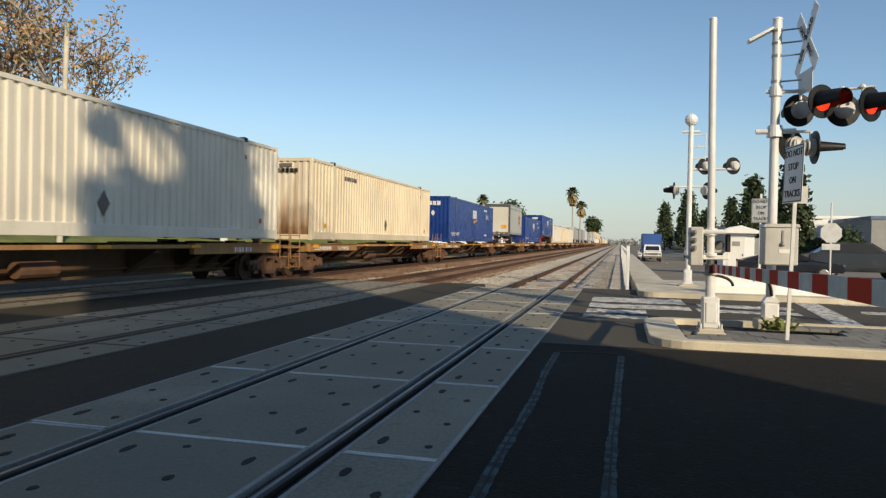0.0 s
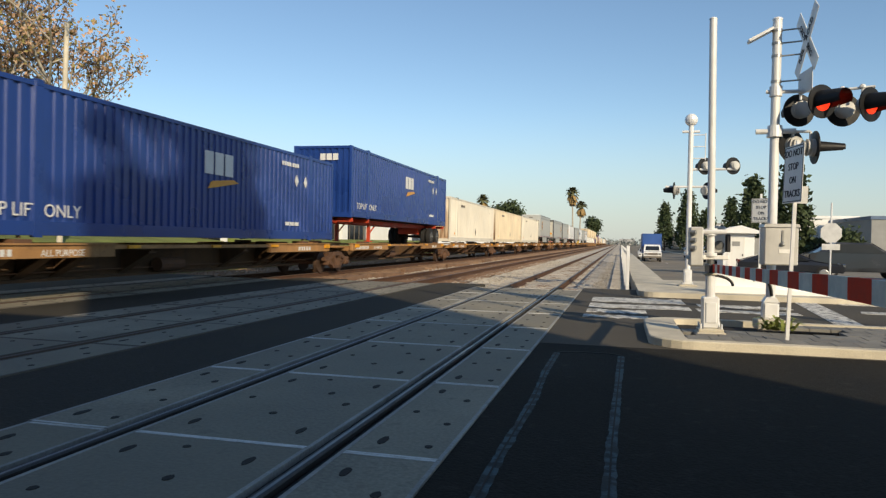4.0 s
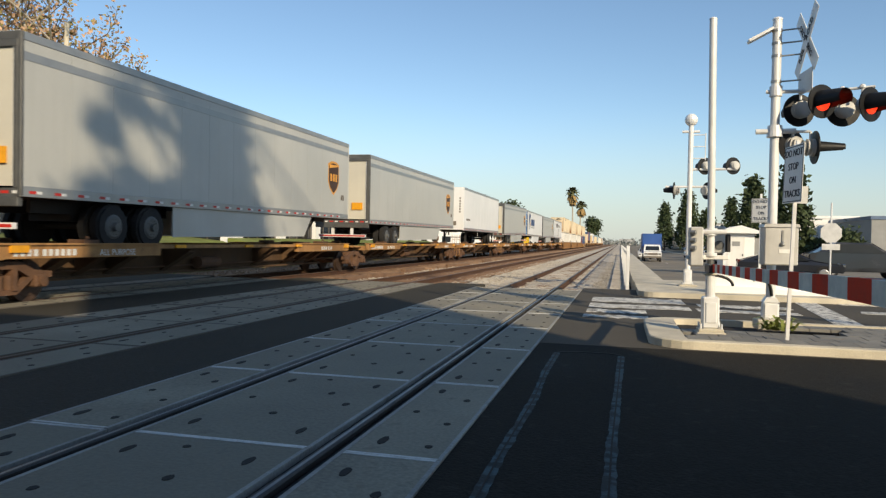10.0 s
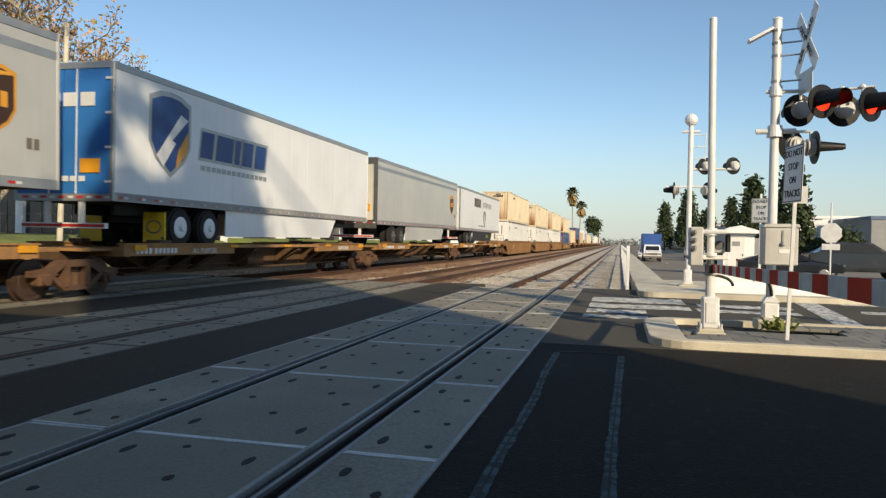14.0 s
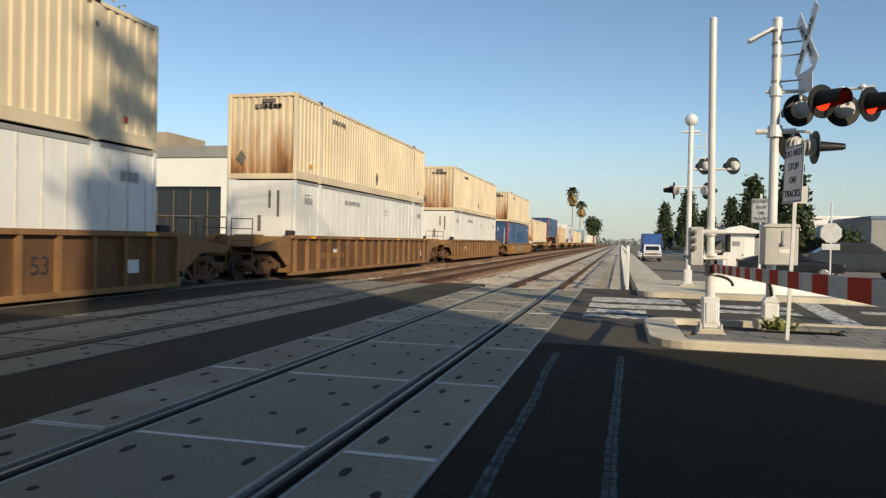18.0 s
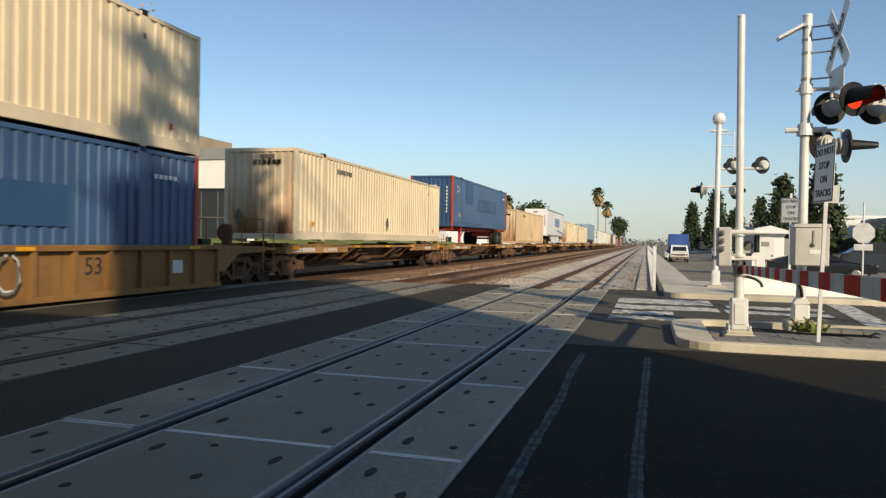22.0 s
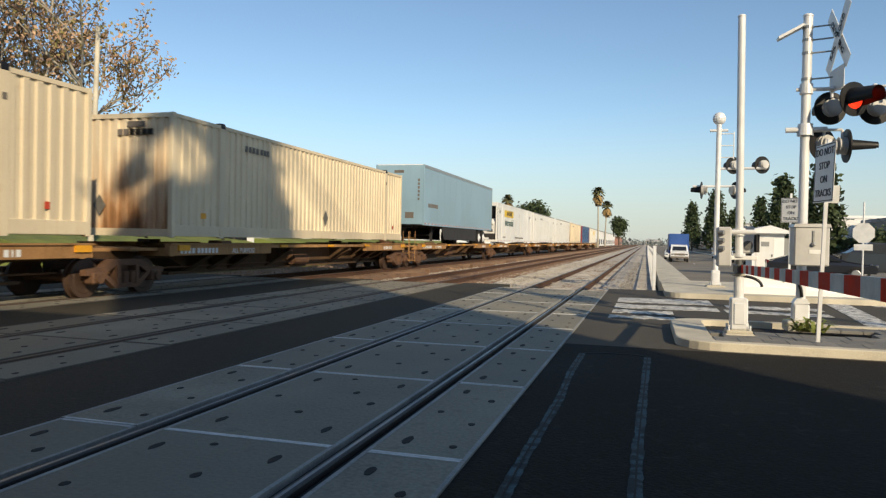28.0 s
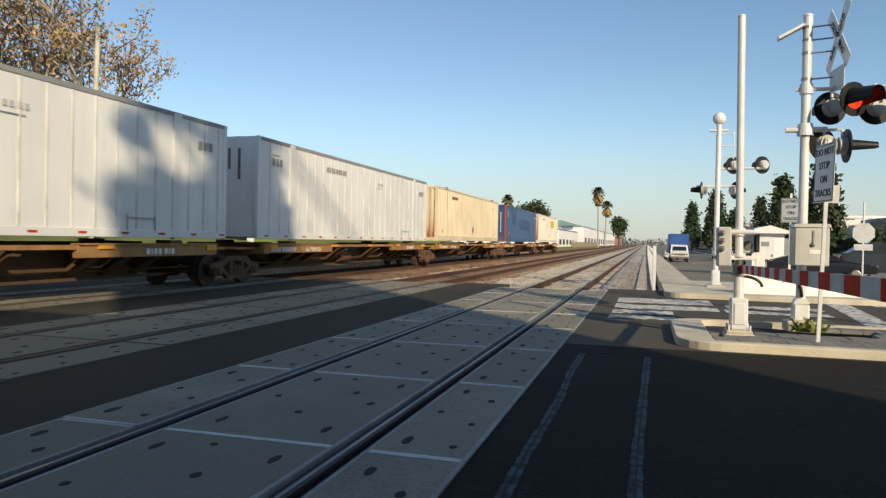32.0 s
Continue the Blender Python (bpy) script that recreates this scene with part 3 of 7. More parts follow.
# grass verge and street behind the train
bm = B()
box(bm, -24, -19.5, Y_END, 300, -1.0, -0.08)
structure("verge", bm, "grass", "mown green grass verge")
bm = B()
poly(bm, [(-21.0, -0.2), (-25.6, 1.0), (-27.9, 1.2), (-27.9, -0.9), (-21.0, -0.9)], 1, 23.5, 42.4)
poly(bm, [(-21.0, -0.2), (-24.0, 1.0), (-25.15, 1.2), (-25.15, -0.9), (-21.0, -0.9)], 1, 42.45, 92)
poly(bm, [(23.5, -0.9), (23.5, -0.1), (34.0, 0.9), (42.4, 1.22), (42.4, -0.9)], 0, -75, -27.95)
structure("verge_bank", bm, "grass", "raised green grass bank before the warehouse")
bm = B()
box(bm, -40, -24, Y_END, 300, -1.0, -0.12)
structure("pavement_4", bm, "concrete")


# ---- the train ----
def corrugated(y0, y1, z0, z1, x, out=1, period=0.285, depth=0.04):
    """A corrugated sheet in the plane of constant x; out gives the side that it faces."""
    bm = B()
    n = max(int(round((y1 - y0) / period)), 1)
    p = (y1 - y0) / n
    line = []
    for i in range(n):
        a = y0 + i * p
        line += [(a, 0), (a + p * 0.42, 0), (a + p * 0.52, depth), (a + p * 0.9, depth)]
    line.append((y1, 0))
    lo = [bm.verts.new((x - out * d, y, z0)) for y, d in line]
    hi = [bm.verts.new((x - out * d, y, z1)) for y, d in line]
    for i in range(len(line) - 1):
        bm.faces.new((lo[i], lo[i + 1], hi[i + 1], hi[i]))
    return bm


def turned(bm, m):
    bmesh.ops.transform(bm, matrix=m, verts=bm.verts)
    return bm


def diamond(bm, x, y, z, s):
    poly(bm, [(y - s * 0.7, z), (y, z - s), (y + s * 0.7, z), (y, z + s)], 0, x, x + 0.012)
    return bm


def marks(bm, x, y, z, widths, h, gap=0.05):
    """A row of small plain bars on a side facing +x."""
    for w in widths:
        box(bm, x, x + 0.006, y, y + w, z, z + h)
        y += w + gap
    return bm


HALF, LONG = 1.295, 16.3


def steel_container(name, label, side, end, post, L=LONG, H=2.95, z=0.0, base=None, rail=None):
    """A corrugated 53-foot box: posts, rails, corrugated sheets, door gear, castings."""
    t = base or thing(name, label, "container")
    rail = rail or side
    e = L / 2
    for s in (-1, 1):
        for y0, y1 in ((-e + 0.12, -6.22), (-5.98, 5.98), (6.22, e - 0.12)):
            part("side_panel", corrugated(y0, y1, z + 0.3, z + H - 0.11, s * (HALF - 0.02), s), side, t)
        bm = box(B(), s * HALF, s * (HALF - 0.07), -e + 0.02, e - 0.02, z + 0.03, z + 0.30, 0.008)
        part("bottom_rail", bm, rail, t)
        bm = box(B(), s * (HALF - 0.005), s * (HALF - 0.07), -e + 0.02, e - 0.02, z + H - 0.11, z + H - 0.02)
        part("top_rail", bm, rail, t)
        for y in (-6.1, 6.1):
            bm = box(B(), s * (HALF + 0.004), s * (HALF - 0.1), y - 0.12, y + 0.12, z + 0.004, z + H - 0.004, 0.01)
            box(bm, s * (HALF + 0.012), s * (HALF - 0.1), y - 0.09, y + 0.09, z - 0.005, z + 0.12)
            part("lift_post", bm, side, t)
            bm = box(B(), s * (HALF + 0.01), s * (HALF - 0.16), y - 0.10, y + 0.10, z + H - 0.10, z + H + 0.035, 0.01)
            part("casting", bm, "black" if side != "cont_blue" else side, t)
        for y in (-e, e):
            bm = box(B(), s * HALF, s * (HALF - 0.12), y, y - math.copysign(0.13, y), z, z + H, 0.012)
            part("corner_post", bm, post, t)
    for y in (-1, 1):
        bm = turned(corrugated(-HALF + 0.12, HALF - 0.12, z + 0.2, z + H - 0.12, e - 0.03, 1, 0.25, 0.045), pose(0, 0, 0, 0, 0, 90 * y))
        part("end_wall", bm, end, t)
        bm = box(B(), -HALF + 0.12, HALF - 0.12, y * (e - 0.01), y * (e - 0.11), z + 0.02, z + 0.2)
        part("end_sill", bm, rail, t)
        bm = box(B(), -HALF + 0.12, HALF - 0.12, y * (e - 0.01), y * (e - 0.11), z + H - 0.12, z + H - 0.01)
        part("end_header", bm, rail, t)
    bm = box(B(), -HALF + 0.06, HALF - 0.06, -e + 0.08, e - 0.08, z + H - 0.06, z + H - 0.035)
    for i in range(26):
        yy = -e + 0.5 + i * 0.6
        box(bm, -HALF + 0.1, HALF - 0.1, yy, yy + 0.25, z + H - 0.04, z + H - 0.022)
    part("roof", bm, side, t)
    part("floor", box(B(), -HALF + 0.08, HALF - 0.08, -e + 0.1, e - 0.1, z + 0.05, z + 0.14), "chassis", t)
    # door bars on the rear end
    for x in (-0.95, -0.35, 0.35, 0.95):
        part("lock_rod", rod(B(), (x, e + 0.012, z + 0.2), (x, e + 0.012, z + H - 0.15), 0.018, n=8), "galv", t)
    return t


def dress_plain(t, z=0.0, H=2.95, mark="bar_dark", placard="placard"):
    part("placard", diamond(B(), HALF - 0.012, 0.2, z + 0.74, 0.27), placard, t, "dark grey diamond placard")
    part("side_number", marks(B(), HALF - 0.014, -5.0, z + H - 0.55, (0.14, 0.14, 0.14, 0.14, 0.0, 0.13, 0.13, 0.13), 0.16), mark, t)
    part("side_number", marks(B(), HALF + 0.006, 6.05, z + H - 0.6, (0.1,), 0.12), mark, t)
    part("decal", marks(B(), HALF - 0.012, -7.0, z + 0.48, (0.22,), 0.14), "yellow", t)
    part("decal", marks(B(), HALF - 0.012, 7.0, z + 0.5, (0.12,), 0.14), "red_post", t)
    bm = B()
    for k in range(4):
        box(bm, 0.1 + 0.17 * k, 0.22 + 0.17 * k, -LONG / 2 - 0.006, -LONG / 2 + 0.04, z + H - 0.52, z + H - 0.38)
    for k in range(6):
        box(bm, -0.25 + 0.17 * k, -0.13 + 0.17 * k, -LONG / 2 - 0.006, -LONG / 2 + 0.04, z + H - 0.52, z + H - 0.38)
    part("end_number", bm, mark, t)
    bm = box(B(), 0.02, 0.5, -LONG / 2 - 0.006, -LONG / 2 + 0.03, z + H - 0.33, z + H - 0.2)
    part("vent_plate", bm, "bar_dark", t)
    bm = diamond(B(), -LONG / 2 + 0.0, 0.0, z + 0.75, 0.26)
    part("end_placard", turned(bm, Matrix(((0, 1, 0, -0.75), (1, 0, 0, -0.012), (0, 0, 1, 0), (0, 0, 0, 1)))), placard, t, "brown diamond placard")
    return t


def panel_container(name, label, base_z=0.0, dark_roof=True, step=0.61, cooled=False):
    """A smooth plate-sided 53-foot box with upright battens and a dark roof rail."""
    t = thing(name, label, "container")
    e, H, z = LONG / 2, 2.95, base_z
    for s in (-1, 1):
        part("side_panel", box(B(), s * (HALF - 0.02), s * (HALF - 0.05), -e + 0.05, e - 0.05, z + 0.15, z + H - 0.1), "panel_white", t)
        bat = finish(box(B(), s * (HALF - 0.004), s * (HALF - 0.03), 0, 0.045, z + 0.18, z + H - 0.11), "batten", "seam")
        k = -e + 0.65
        while k < e - 0.3:
            part("batten", bat, None, t, at=pose(0, k, 0))
            k += step
        part("bottom_rail", box(B(), s * HALF, s * (HALF - 0.06), -e, e, z, z + 0.17, 0.006), "panel_white", t)
        part("top_rail", box(B(), s * HALF, s * (HALF - 0.06), -e, e, z + H - 0.1, z + H), "roof_band" if dark_roof else "panel_white", t)
        for y in (-6.1, 6.1):
            part("lift_post", box(B(), s * (HALF + 0.008), s * (HALF - 0.1), y - 0.15, y + 0.15, z, z + H - 0.02, 0.01), "panel_white", t)
        for y in (-e, e):
            part("corner_post", box(B(), s * (HALF + 0.002), s * (HALF - 0.12), y * 1.0004, y - math.copysign(0.14, y), z, z + H + 0.002, 0.012), "panel_white", t)
    for y in (-1, 1):
        if cooled and y < 0:
            part("end_wall", box(B(), -HALF + 0.05, HALF - 0.05, -e + 0.75, -e + 0.8, z + 0.05, z + H - 0.05), "panel_white", t)
            continue
        bm = box(B(), -HALF + 0.12, HALF - 0.12, y * (e - 0.02), y * (e - 0.08), z + 0.05, z + H - 0.05)
        for k in (-0.8, -0.4, 0.4, 0.8):
            part("end_rib", box(B(), k - 0.02, k + 0.02, y * (e - 0.015), y * (e - 0.03), z + 0.15, z + H - 0.15), "panel_white", t)
        part("end_wall", bm, "panel_white", t)
    part("roof", box(B(), -HALF + 0.06, HALF - 0.06, -e + 0.02, e - 0.02, z + H - 0.05, z + H - 0.01), "panel_white", t)
    part("floor", box(B(), -HALF + 0.08, HALF - 0.08, -e + 0.1, e - 0.1, z + 0.02, z + 0.1), "chassis", t)
    part("side_number", marks(B(), HALF - 0.002, -3.6, z + 2.35, (0.13, 0.13, 0.13, 0.13, 0.0, 0.13, 0.13, 0.13, 0.0, 0.13, 0.13), 0.17), "grey_ink", t)
    part("side_number", marks(B(), HALF - 0.002, 1.3, z + 2.25, (0.09, 0.09, 0.0, 0.09, 0.09), 0.11), "case", t)
    bm = marks(B(), HALF - 0.002, -7.35, z + 2.18, (0.16, 0.16, 0.16), 0.22, 0.06)
    marks(bm, HALF - 0.002, -7.4, z + 2.48, (0.5,), 0.03)
    part("emblem", bm, "grey_ink", t)
    bm = marks(B(), HALF - 0.002, 6.9, z + 2.18, (0.16, 0.16, 0.16), 0.22, 0.06)
    part("emblem", bm, "grey_ink", t)
    part("plate", marks(B(), HALF - 0.012, 1.25, z + 2.12, (0.55,), 0.03), "roof_rail", t)
    bm = B()
    for k in range(14):
        box(bm, HALF, HALF + 0.004, -e + 0.4 + k * 1.2, -e + 0.62 + k * 1.2, z + 0.06, z + 0.11)
    part("reflector_strip", bm, "red_tape", t)
    if cooled:
        return t
    for k, low in ((0.3, 2.0), (0.62, 1.7)):
        part("vent_slot", box(B(), k, k + 0.08, -e + 0.002, -e + 0.04, z + low, z + 2.6), "bar_dark", t)
    bm = box(B(), -0.1, 0.02, -e + 0.005, -e + 0.04, z + 1.2, z + 1.75)
    part("vent_plate", bm, "bar_dark", t)
    bm = rod(B(), (HALF + 0.02, 4.4, z + 0.15), (HALF + 0.02, 4.4, z + 0.5), 0.012, n=6)
    rod(bm, (HALF + 0.02, 5.3, z + 0.15), (HALF + 0.02, 5.3, z + 0.5), 0.012, n=6)
    rod(bm, (HALF + 0.02, 4.4, z + 0.42), (HALF + 0.02, 5.3, z + 0.42), 0.012, n=6)
    part("grab_rail", bm, "roof_rail", t)
    return t


def tyre_mesh():
    bm = B()
    bmesh.ops.create_cone(bm, cap_ends=True, segments=24, radius1=0.5, radius2=0.5, depth=0.25, matrix=Matrix.Rotation(math.pi / 2, 4, "Y"))
    es = [e for e in bm.edges if abs(e.verts[0].co.x - e.verts[1].co.x) < 1e-4]
    bmesh.ops.bevel(bm, geom=es, offset=0.05, segments=2, affect="EDGES")
    return finish(bm, "tyre", "rubber")


def rim_mesh(m):
    bm = B()
    bmesh.ops.create_cone(bm, cap_ends=True, segments=20, radius1=0.28, radius2=0.22, depth=0.03, matrix=Matrix.Translation((0.135, 0, 0)) @ Matrix.Rotation(math.pi / 2, 4, "Y"))
    bmesh.ops.create_cone(bm, cap_ends=True, segments=12, radius1=0.11, radius2=0.08, depth=0.1, matrix=Matrix.Translation((0.17, 0, 0)) @ Matrix.Rotation(math.pi / 2, 4, "Y"))
    for k in range(10):
        a = k * math.tau / 10
        rod(bm, (0.15, 0.165 * math.cos(a), 0.165 * math.sin(a)), (0.165, 0.165 * math.cos(a), 0.165 * math.sin(a)), 0.014, n=6)
    return finish(bm, "rim", m)


RED_TAPE = finish(box(B(), -0.01, 0.003, -0.085, 0.085, -0.0275, 0.0275), "red_reflector", "red_tape")
WHITE_TAPE = finish(box(B(), -0.01, 0.003, -0.07, 0.07, -0.0275, 0.0275), "white_reflector", "bar_white")
TYRE, RIM, RIM_DARK = tyre_mesh(), rim_mesh("trailer_white"), rim_mesh("frame_dark")


def axles(t, ys, rim=None):
    for y in ys:
        part("axle", rod(B(), (-1.1, y, 0.5), (1.1, y, 0.5), 0.07), "chassis", t)
        for s in (-1, 1):
            for k in (1.13, 0.82):
                w = part("wheel", TYRE, None, t, at=pose(s * k, y, 0.5, 0, 0, 0 if s > 0 else 180))
                if k > 1:
                    part("rim", rim or RIM_DARK, None, w)


def landing_gear(t, y):
    for s in (-1, 1):
        bm = box(B(), s * 0.8 - 0.06, s * 0.8 + 0.06, y - 0.06, y + 0.06, 0.25, 1.05)
        box(bm, s * 0.8 - 0.13, s * 0.8 + 0.13, y - 0.13, y + 0.13, 0.21, 0.26)
        rod(bm, (s * 0.8, y, 0.45), (s * 0.8, y + 0.75, 1.0), 0.03)
        part("landing_leg", bm, "chassis", t)
    part("cross_brace", rod(B(), (-0.8, y, 0.55), (0.8, y, 0.55), 0.03), "chassis", t)


def trailer(name, label, skin, L=LONG, rear=-1, skirt="trailer_white", door=None, rim=None, dark_band=True, tail="roof_rail", ribs=True, roller=False):
    """A highway van on a railcar: box, rails, doors, bogie, skirts, landing gear. rear: the end (-1 or 1 along y) with the doors."""
    t = thing(name, label, "trailer")
    e, z0, z1 = L / 2, 1.02, 4.06
    for s in (-1, 1):
        bm = box(B(), s * (HALF - 0.012), s * (HALF - 0.045), -e + 0.04, e - 0.04, z0 + 0.2, z1 - 0.16)
        part("side_wall", bm, skin, t)
        if ribs:
            bm = B()
            k = -e + 1.24
            while k < e - 0.4:
                box(bm, s * (HALF - 0.009), s * (HALF - 0.03), k, k + 0.02, z0 + 0.2, z1 - 0.16)
                k += 1.24
            part("seam_line", bm, skin, t)
        part("top_rail", box(B(), s * HALF, s * (HALF - 0.05), -e, e, z1 - 0.16, z1, 0.01), "roof_rail", t)
        if dark_band:
            part("upper_band", box(B(), s * (HALF - 0.006), s * (HALF - 0.03), -e + 0.05, e - 0.05, z1 - 0.52, z1 - 0.36), "roof_rail", t)
        part("bottom_rail", box(B(), s * HALF, s * (HALF - 0.06), -e, e, z0, z0 + 0.2, 0.008), "roof_rail" if skin != "trailer_blue" else skin, t)
        k = -e + 0.2
        while s > 0 and k < e - 0.6:
            part("red_reflector", RED_TAPE, None, t, at=pose(HALF, k + 0.085, z0 + 0.0875))
            part("white_reflector", WHITE_TAPE, None, t, at=pose(HALF, k + 0.24, z0 + 0.0875))
            k += 0.62
        for y in (-e, e):
            part("corner_post", box(B(), s * (HALF + 0.002), s * (HALF - 0.09), y * 1.0005, y - math.copysign(0.07, y), z0 + 0.002, z1 + 0.002, 0.012), tail if y * rear > 0 else skin, t)
    part("roof", box(B(), -HALF + 0.04, HALF - 0.04, -e + 0.01, e - 0.01, z1 - 0.04, z1 + 0.01), "trailer_white", t)
    part("floor", box(B(), -HALF + 0.05, HALF - 0.05, -e + 0.05, e - 0.05, z0 + 0.01, z0 + 0.1), "chassis", t)
    # nose wall
    y = -rear * e
    bm = box(B(), -HALF + 0.09, HALF - 0.09, y, y + rear * 0.05, z0 + 0.05, z1 - 0.03)
    part("nose_wall", bm, skin, t)
    bm = box(B(), 0.3, 0.75, y - rear * 0.012, y + rear * 0.02, z0 + 0.35, z0 + 0.65)
    part("hose_box", bm, "bar_dark", t)
    bm = B()
    for k in range(6):
        box(bm, 0.95, 1.05, y - rear * 0.006, y + rear * 0.02, z0 + 2.2 - k * 0.19, z0 + 2.33 - k * 0.19)
    part("end_number", bm, "bar_dark", t)
    part("vent_plate", box(B(), -0.3, 0.2, y - rear * 0.008, y + rear * 0.02, z1 - 0.42, z1 - 0.28), "bar_dark", t)
    # rear frame and doors
    y = rear * e
    bm = box(B(), -HALF + 0.09, HALF - 0.09, y, y - rear * 0.1, z1 - 0.14, z1 + 0.003)
    part("rear_header", bm, tail, t)
    bm = box(B(), -HALF + 0.09, HALF - 0.09, y, y - rear * 0.1, z0, z0 + 0.16)
    part("rear_sill", bm, tail, t)
    if roller:
        part("door", box(B(), -HALF + 0.17, HALF - 0.17, y - rear * 0.05, y - rear * 0.09, z0 + 0.2, z1 - 0.26), door or skin, t, "smooth pale roller door")
        part("door_header", box(B(), -HALF + 0.088, HALF - 0.088, y + rear * 0.004, y - rear * 0.11, z1 - 0.28, z1 - 0.142, 0.008), tail, t)
        for s in (-1, 1):
            part("door_jamb", box(B(), s * (HALF - 0.088), s * (HALF - 0.175), y + rear * 0.006, y - rear * 0.11, z0 + 0.162, z1 - 0.282, 0.006), tail, t)
            part("door_guide", box(B(), s * (HALF - 0.176), s * (HALF - 0.205), y - rear * 0.02, y - rear * 0.06, z0 + 0.2, z1 - 0.29), "galv", t)
        part("door_latch", box(B(), -0.12, 0.12, y - rear * 0.02, y - rear * 0.055, z0 + 0.24, z0 + 0.3, 0.006), "frame_dark", t)
        part("dock_sill", box(B(), -HALF + 0.05, HALF - 0.05, y + rear * 0.02, y - rear * 0.1, z0 - 0.18, z0 - 0.002, 0.01), tail, t)
    for s in () if roller else (-1, 1):
        bm = box(B(), s * 0.012, s * (HALF - 0.09), y - rear * 0.02, y - rear * 0.06, z0 + 0.16, z1 - 0.14)
        d = part("door", bm, door or skin, t)
        part("lock_rod", rod(B(), (s * 0.35, y, z0 + 0.16), (s * 0.35, y, z1 - 0.15), 0.016, n=8), "galv", d)
        bm = B()
        for k in range(4):
            zz = z0 + 0.4 + k * 0.75
            box(bm, s * (HALF - 0.2), s * (HALF - 0.03), y + rear * 0.012, y - rear * 0.03, zz, zz + 0.05)
        part("hinge_set", bm, "galv", d)
    part("plate", box(B(), 0.45, 0.95, y + rear * 0.006, y - rear * 0.03, z0 + 0.62, z0 + 0.93), "yellow", t)
    for k in range(5):
        part("red_reflector", RED_TAPE, None, t, at=pose(-0.98 + k * 0.48, y, z0 + 0.085, 0, 0, 90 * rear))
        part("white_reflector", WHITE_TAPE, None, t, at=pose(-0.74 + k * 0.48, y, z0 + 0.085, 0, 0, 90 * rear))
    bm = box(B(), -1.1, 1.1, y - rear * 0.02, y - rear * 0.12, 0.42, 0.54)
    for s in (-0.45, 0.45):
        box(bm, s - 0.06, s + 0.06, y - rear * 0.04, y - rear * 0.12, 0.5, z0)
    part("bumper", bm, "galv", t)
    part("bumper_tape", box(B(), -1.08, 1.08, y - rear * 0.012, y - rear * 0.03, 0.45, 0.51), "red_tape", t)
    # running gear
    by = rear * (e - (3.2 if L > 10 else 1.3))
    axles(t, (by - 0.65, by + 0.65) if L > 10 else (by,), rim)
    bm = box(B(), -0.55, 0.55, by - 1.1, by + 1.1, 0.6, 0.75)
    for s in (-0.5, 0.5):
        box(bm, s - 0.05, s + 0.05, by - 2.2, by + 2.2, 0.75, z0)
    part("bogie_frame", bm, "chassis", t)
    landing_gear(t, -rear * (e - 2.9) if L > 10 else -rear * (e - 1.7))
    bm = box(B(), -0.5, 0.5, -rear * (e - 0.6), -rear * (e - 1.5), z0 - 0.12, z0 + 0.01)
    rod(bm, (0, -rear * (e - 0.9), z0 - 0.32), (0, -rear * (e - 0.9), z0 - 0.1), 0.05)
    part("kingpin_plate", bm, "chassis", t)
    if skirt and L > 10:
        a, b = by - rear * 1.5, -rear * (e - 3.4)
        for s in (-1, 1):
            bm = B()
            poly(bm, [(a, z0), (b, z0), (b + rear * 0.6, 0.32), (a, 0.28)], 0, s * (HALF - 0.06), s * (HALF - 0.085))
            part("side_skirt", bm, skirt, t)
    return t


def shield(t, x, y, z, h, outer, inner):
    """A plain badge: a pointed shield with a rim."""
    def pts(k):
        w = h * 0.42 * k
        return [(y - w, z + h * 0.42 * k), (y - w * 0.5, z + h * 0.5 * k), (y, z + h * 0.52 * k), (y + w * 0.5, z + h * 0.5 * k), (y + w, z + h * 0.42 * k),
                (y + w, z - h * 0.12 * k), (y + w * 0.7, z - h * 0.32 * k), (y, z - h * 0.52 * k), (y - w * 0.7, z - h * 0.32 * k), (y - w, z - h * 0.12 * k)]
    a = part("badge", poly(B(), pts(1.0), 0, x - 0.02, x + 0.004), outer, t)
    part("badge_field", poly(B(), pts(0.88), 0, x, x + 0.008), inner, a)
    return a


def parcel_badge(t, y, z, L=LONG):
    a = shield(t, HALF - 0.012, y, z, 1.25, "gold", "shield_brown")
    bm = B()
    poly(bm, [(y - 0.4, z + 0.36), (y + 0.4, z + 0.47), (y + 0.42, z + 0.52), (y - 0.42, z + 0.5)], 0, HALF - 0.005, HALF + 0.002)
    for k in (-0.24, 0.02, 0.26):
        box(bm, HALF - 0.005, HALF + 0.002, y + k - 0.09, y + k + 0.06, z - 0.12, z + 0.16)
    part("badge_device", bm, "gold", a)


def grey_van(L=LONG, rear=-1, badge_y=6.6, label="grey highway trailer with a brown and gold shield, on a railcar"):
    t = trailer("highway_trailer", label, "trailer_grey", L, rear, skirt="trailer_grey", rim=RIM_DARK, tail="frame_dark", roller=True, door="door_cream")
    parcel_badge(t, badge_y, 2.55, L)
    part("length_mark", marks(B(), HALF - 0.004, L / 2 - 0.8 if rear < 0 else -L / 2 + 0.5, 1.75, (0.12, 0.12), 0.2), "bar_dark", t)
    return t


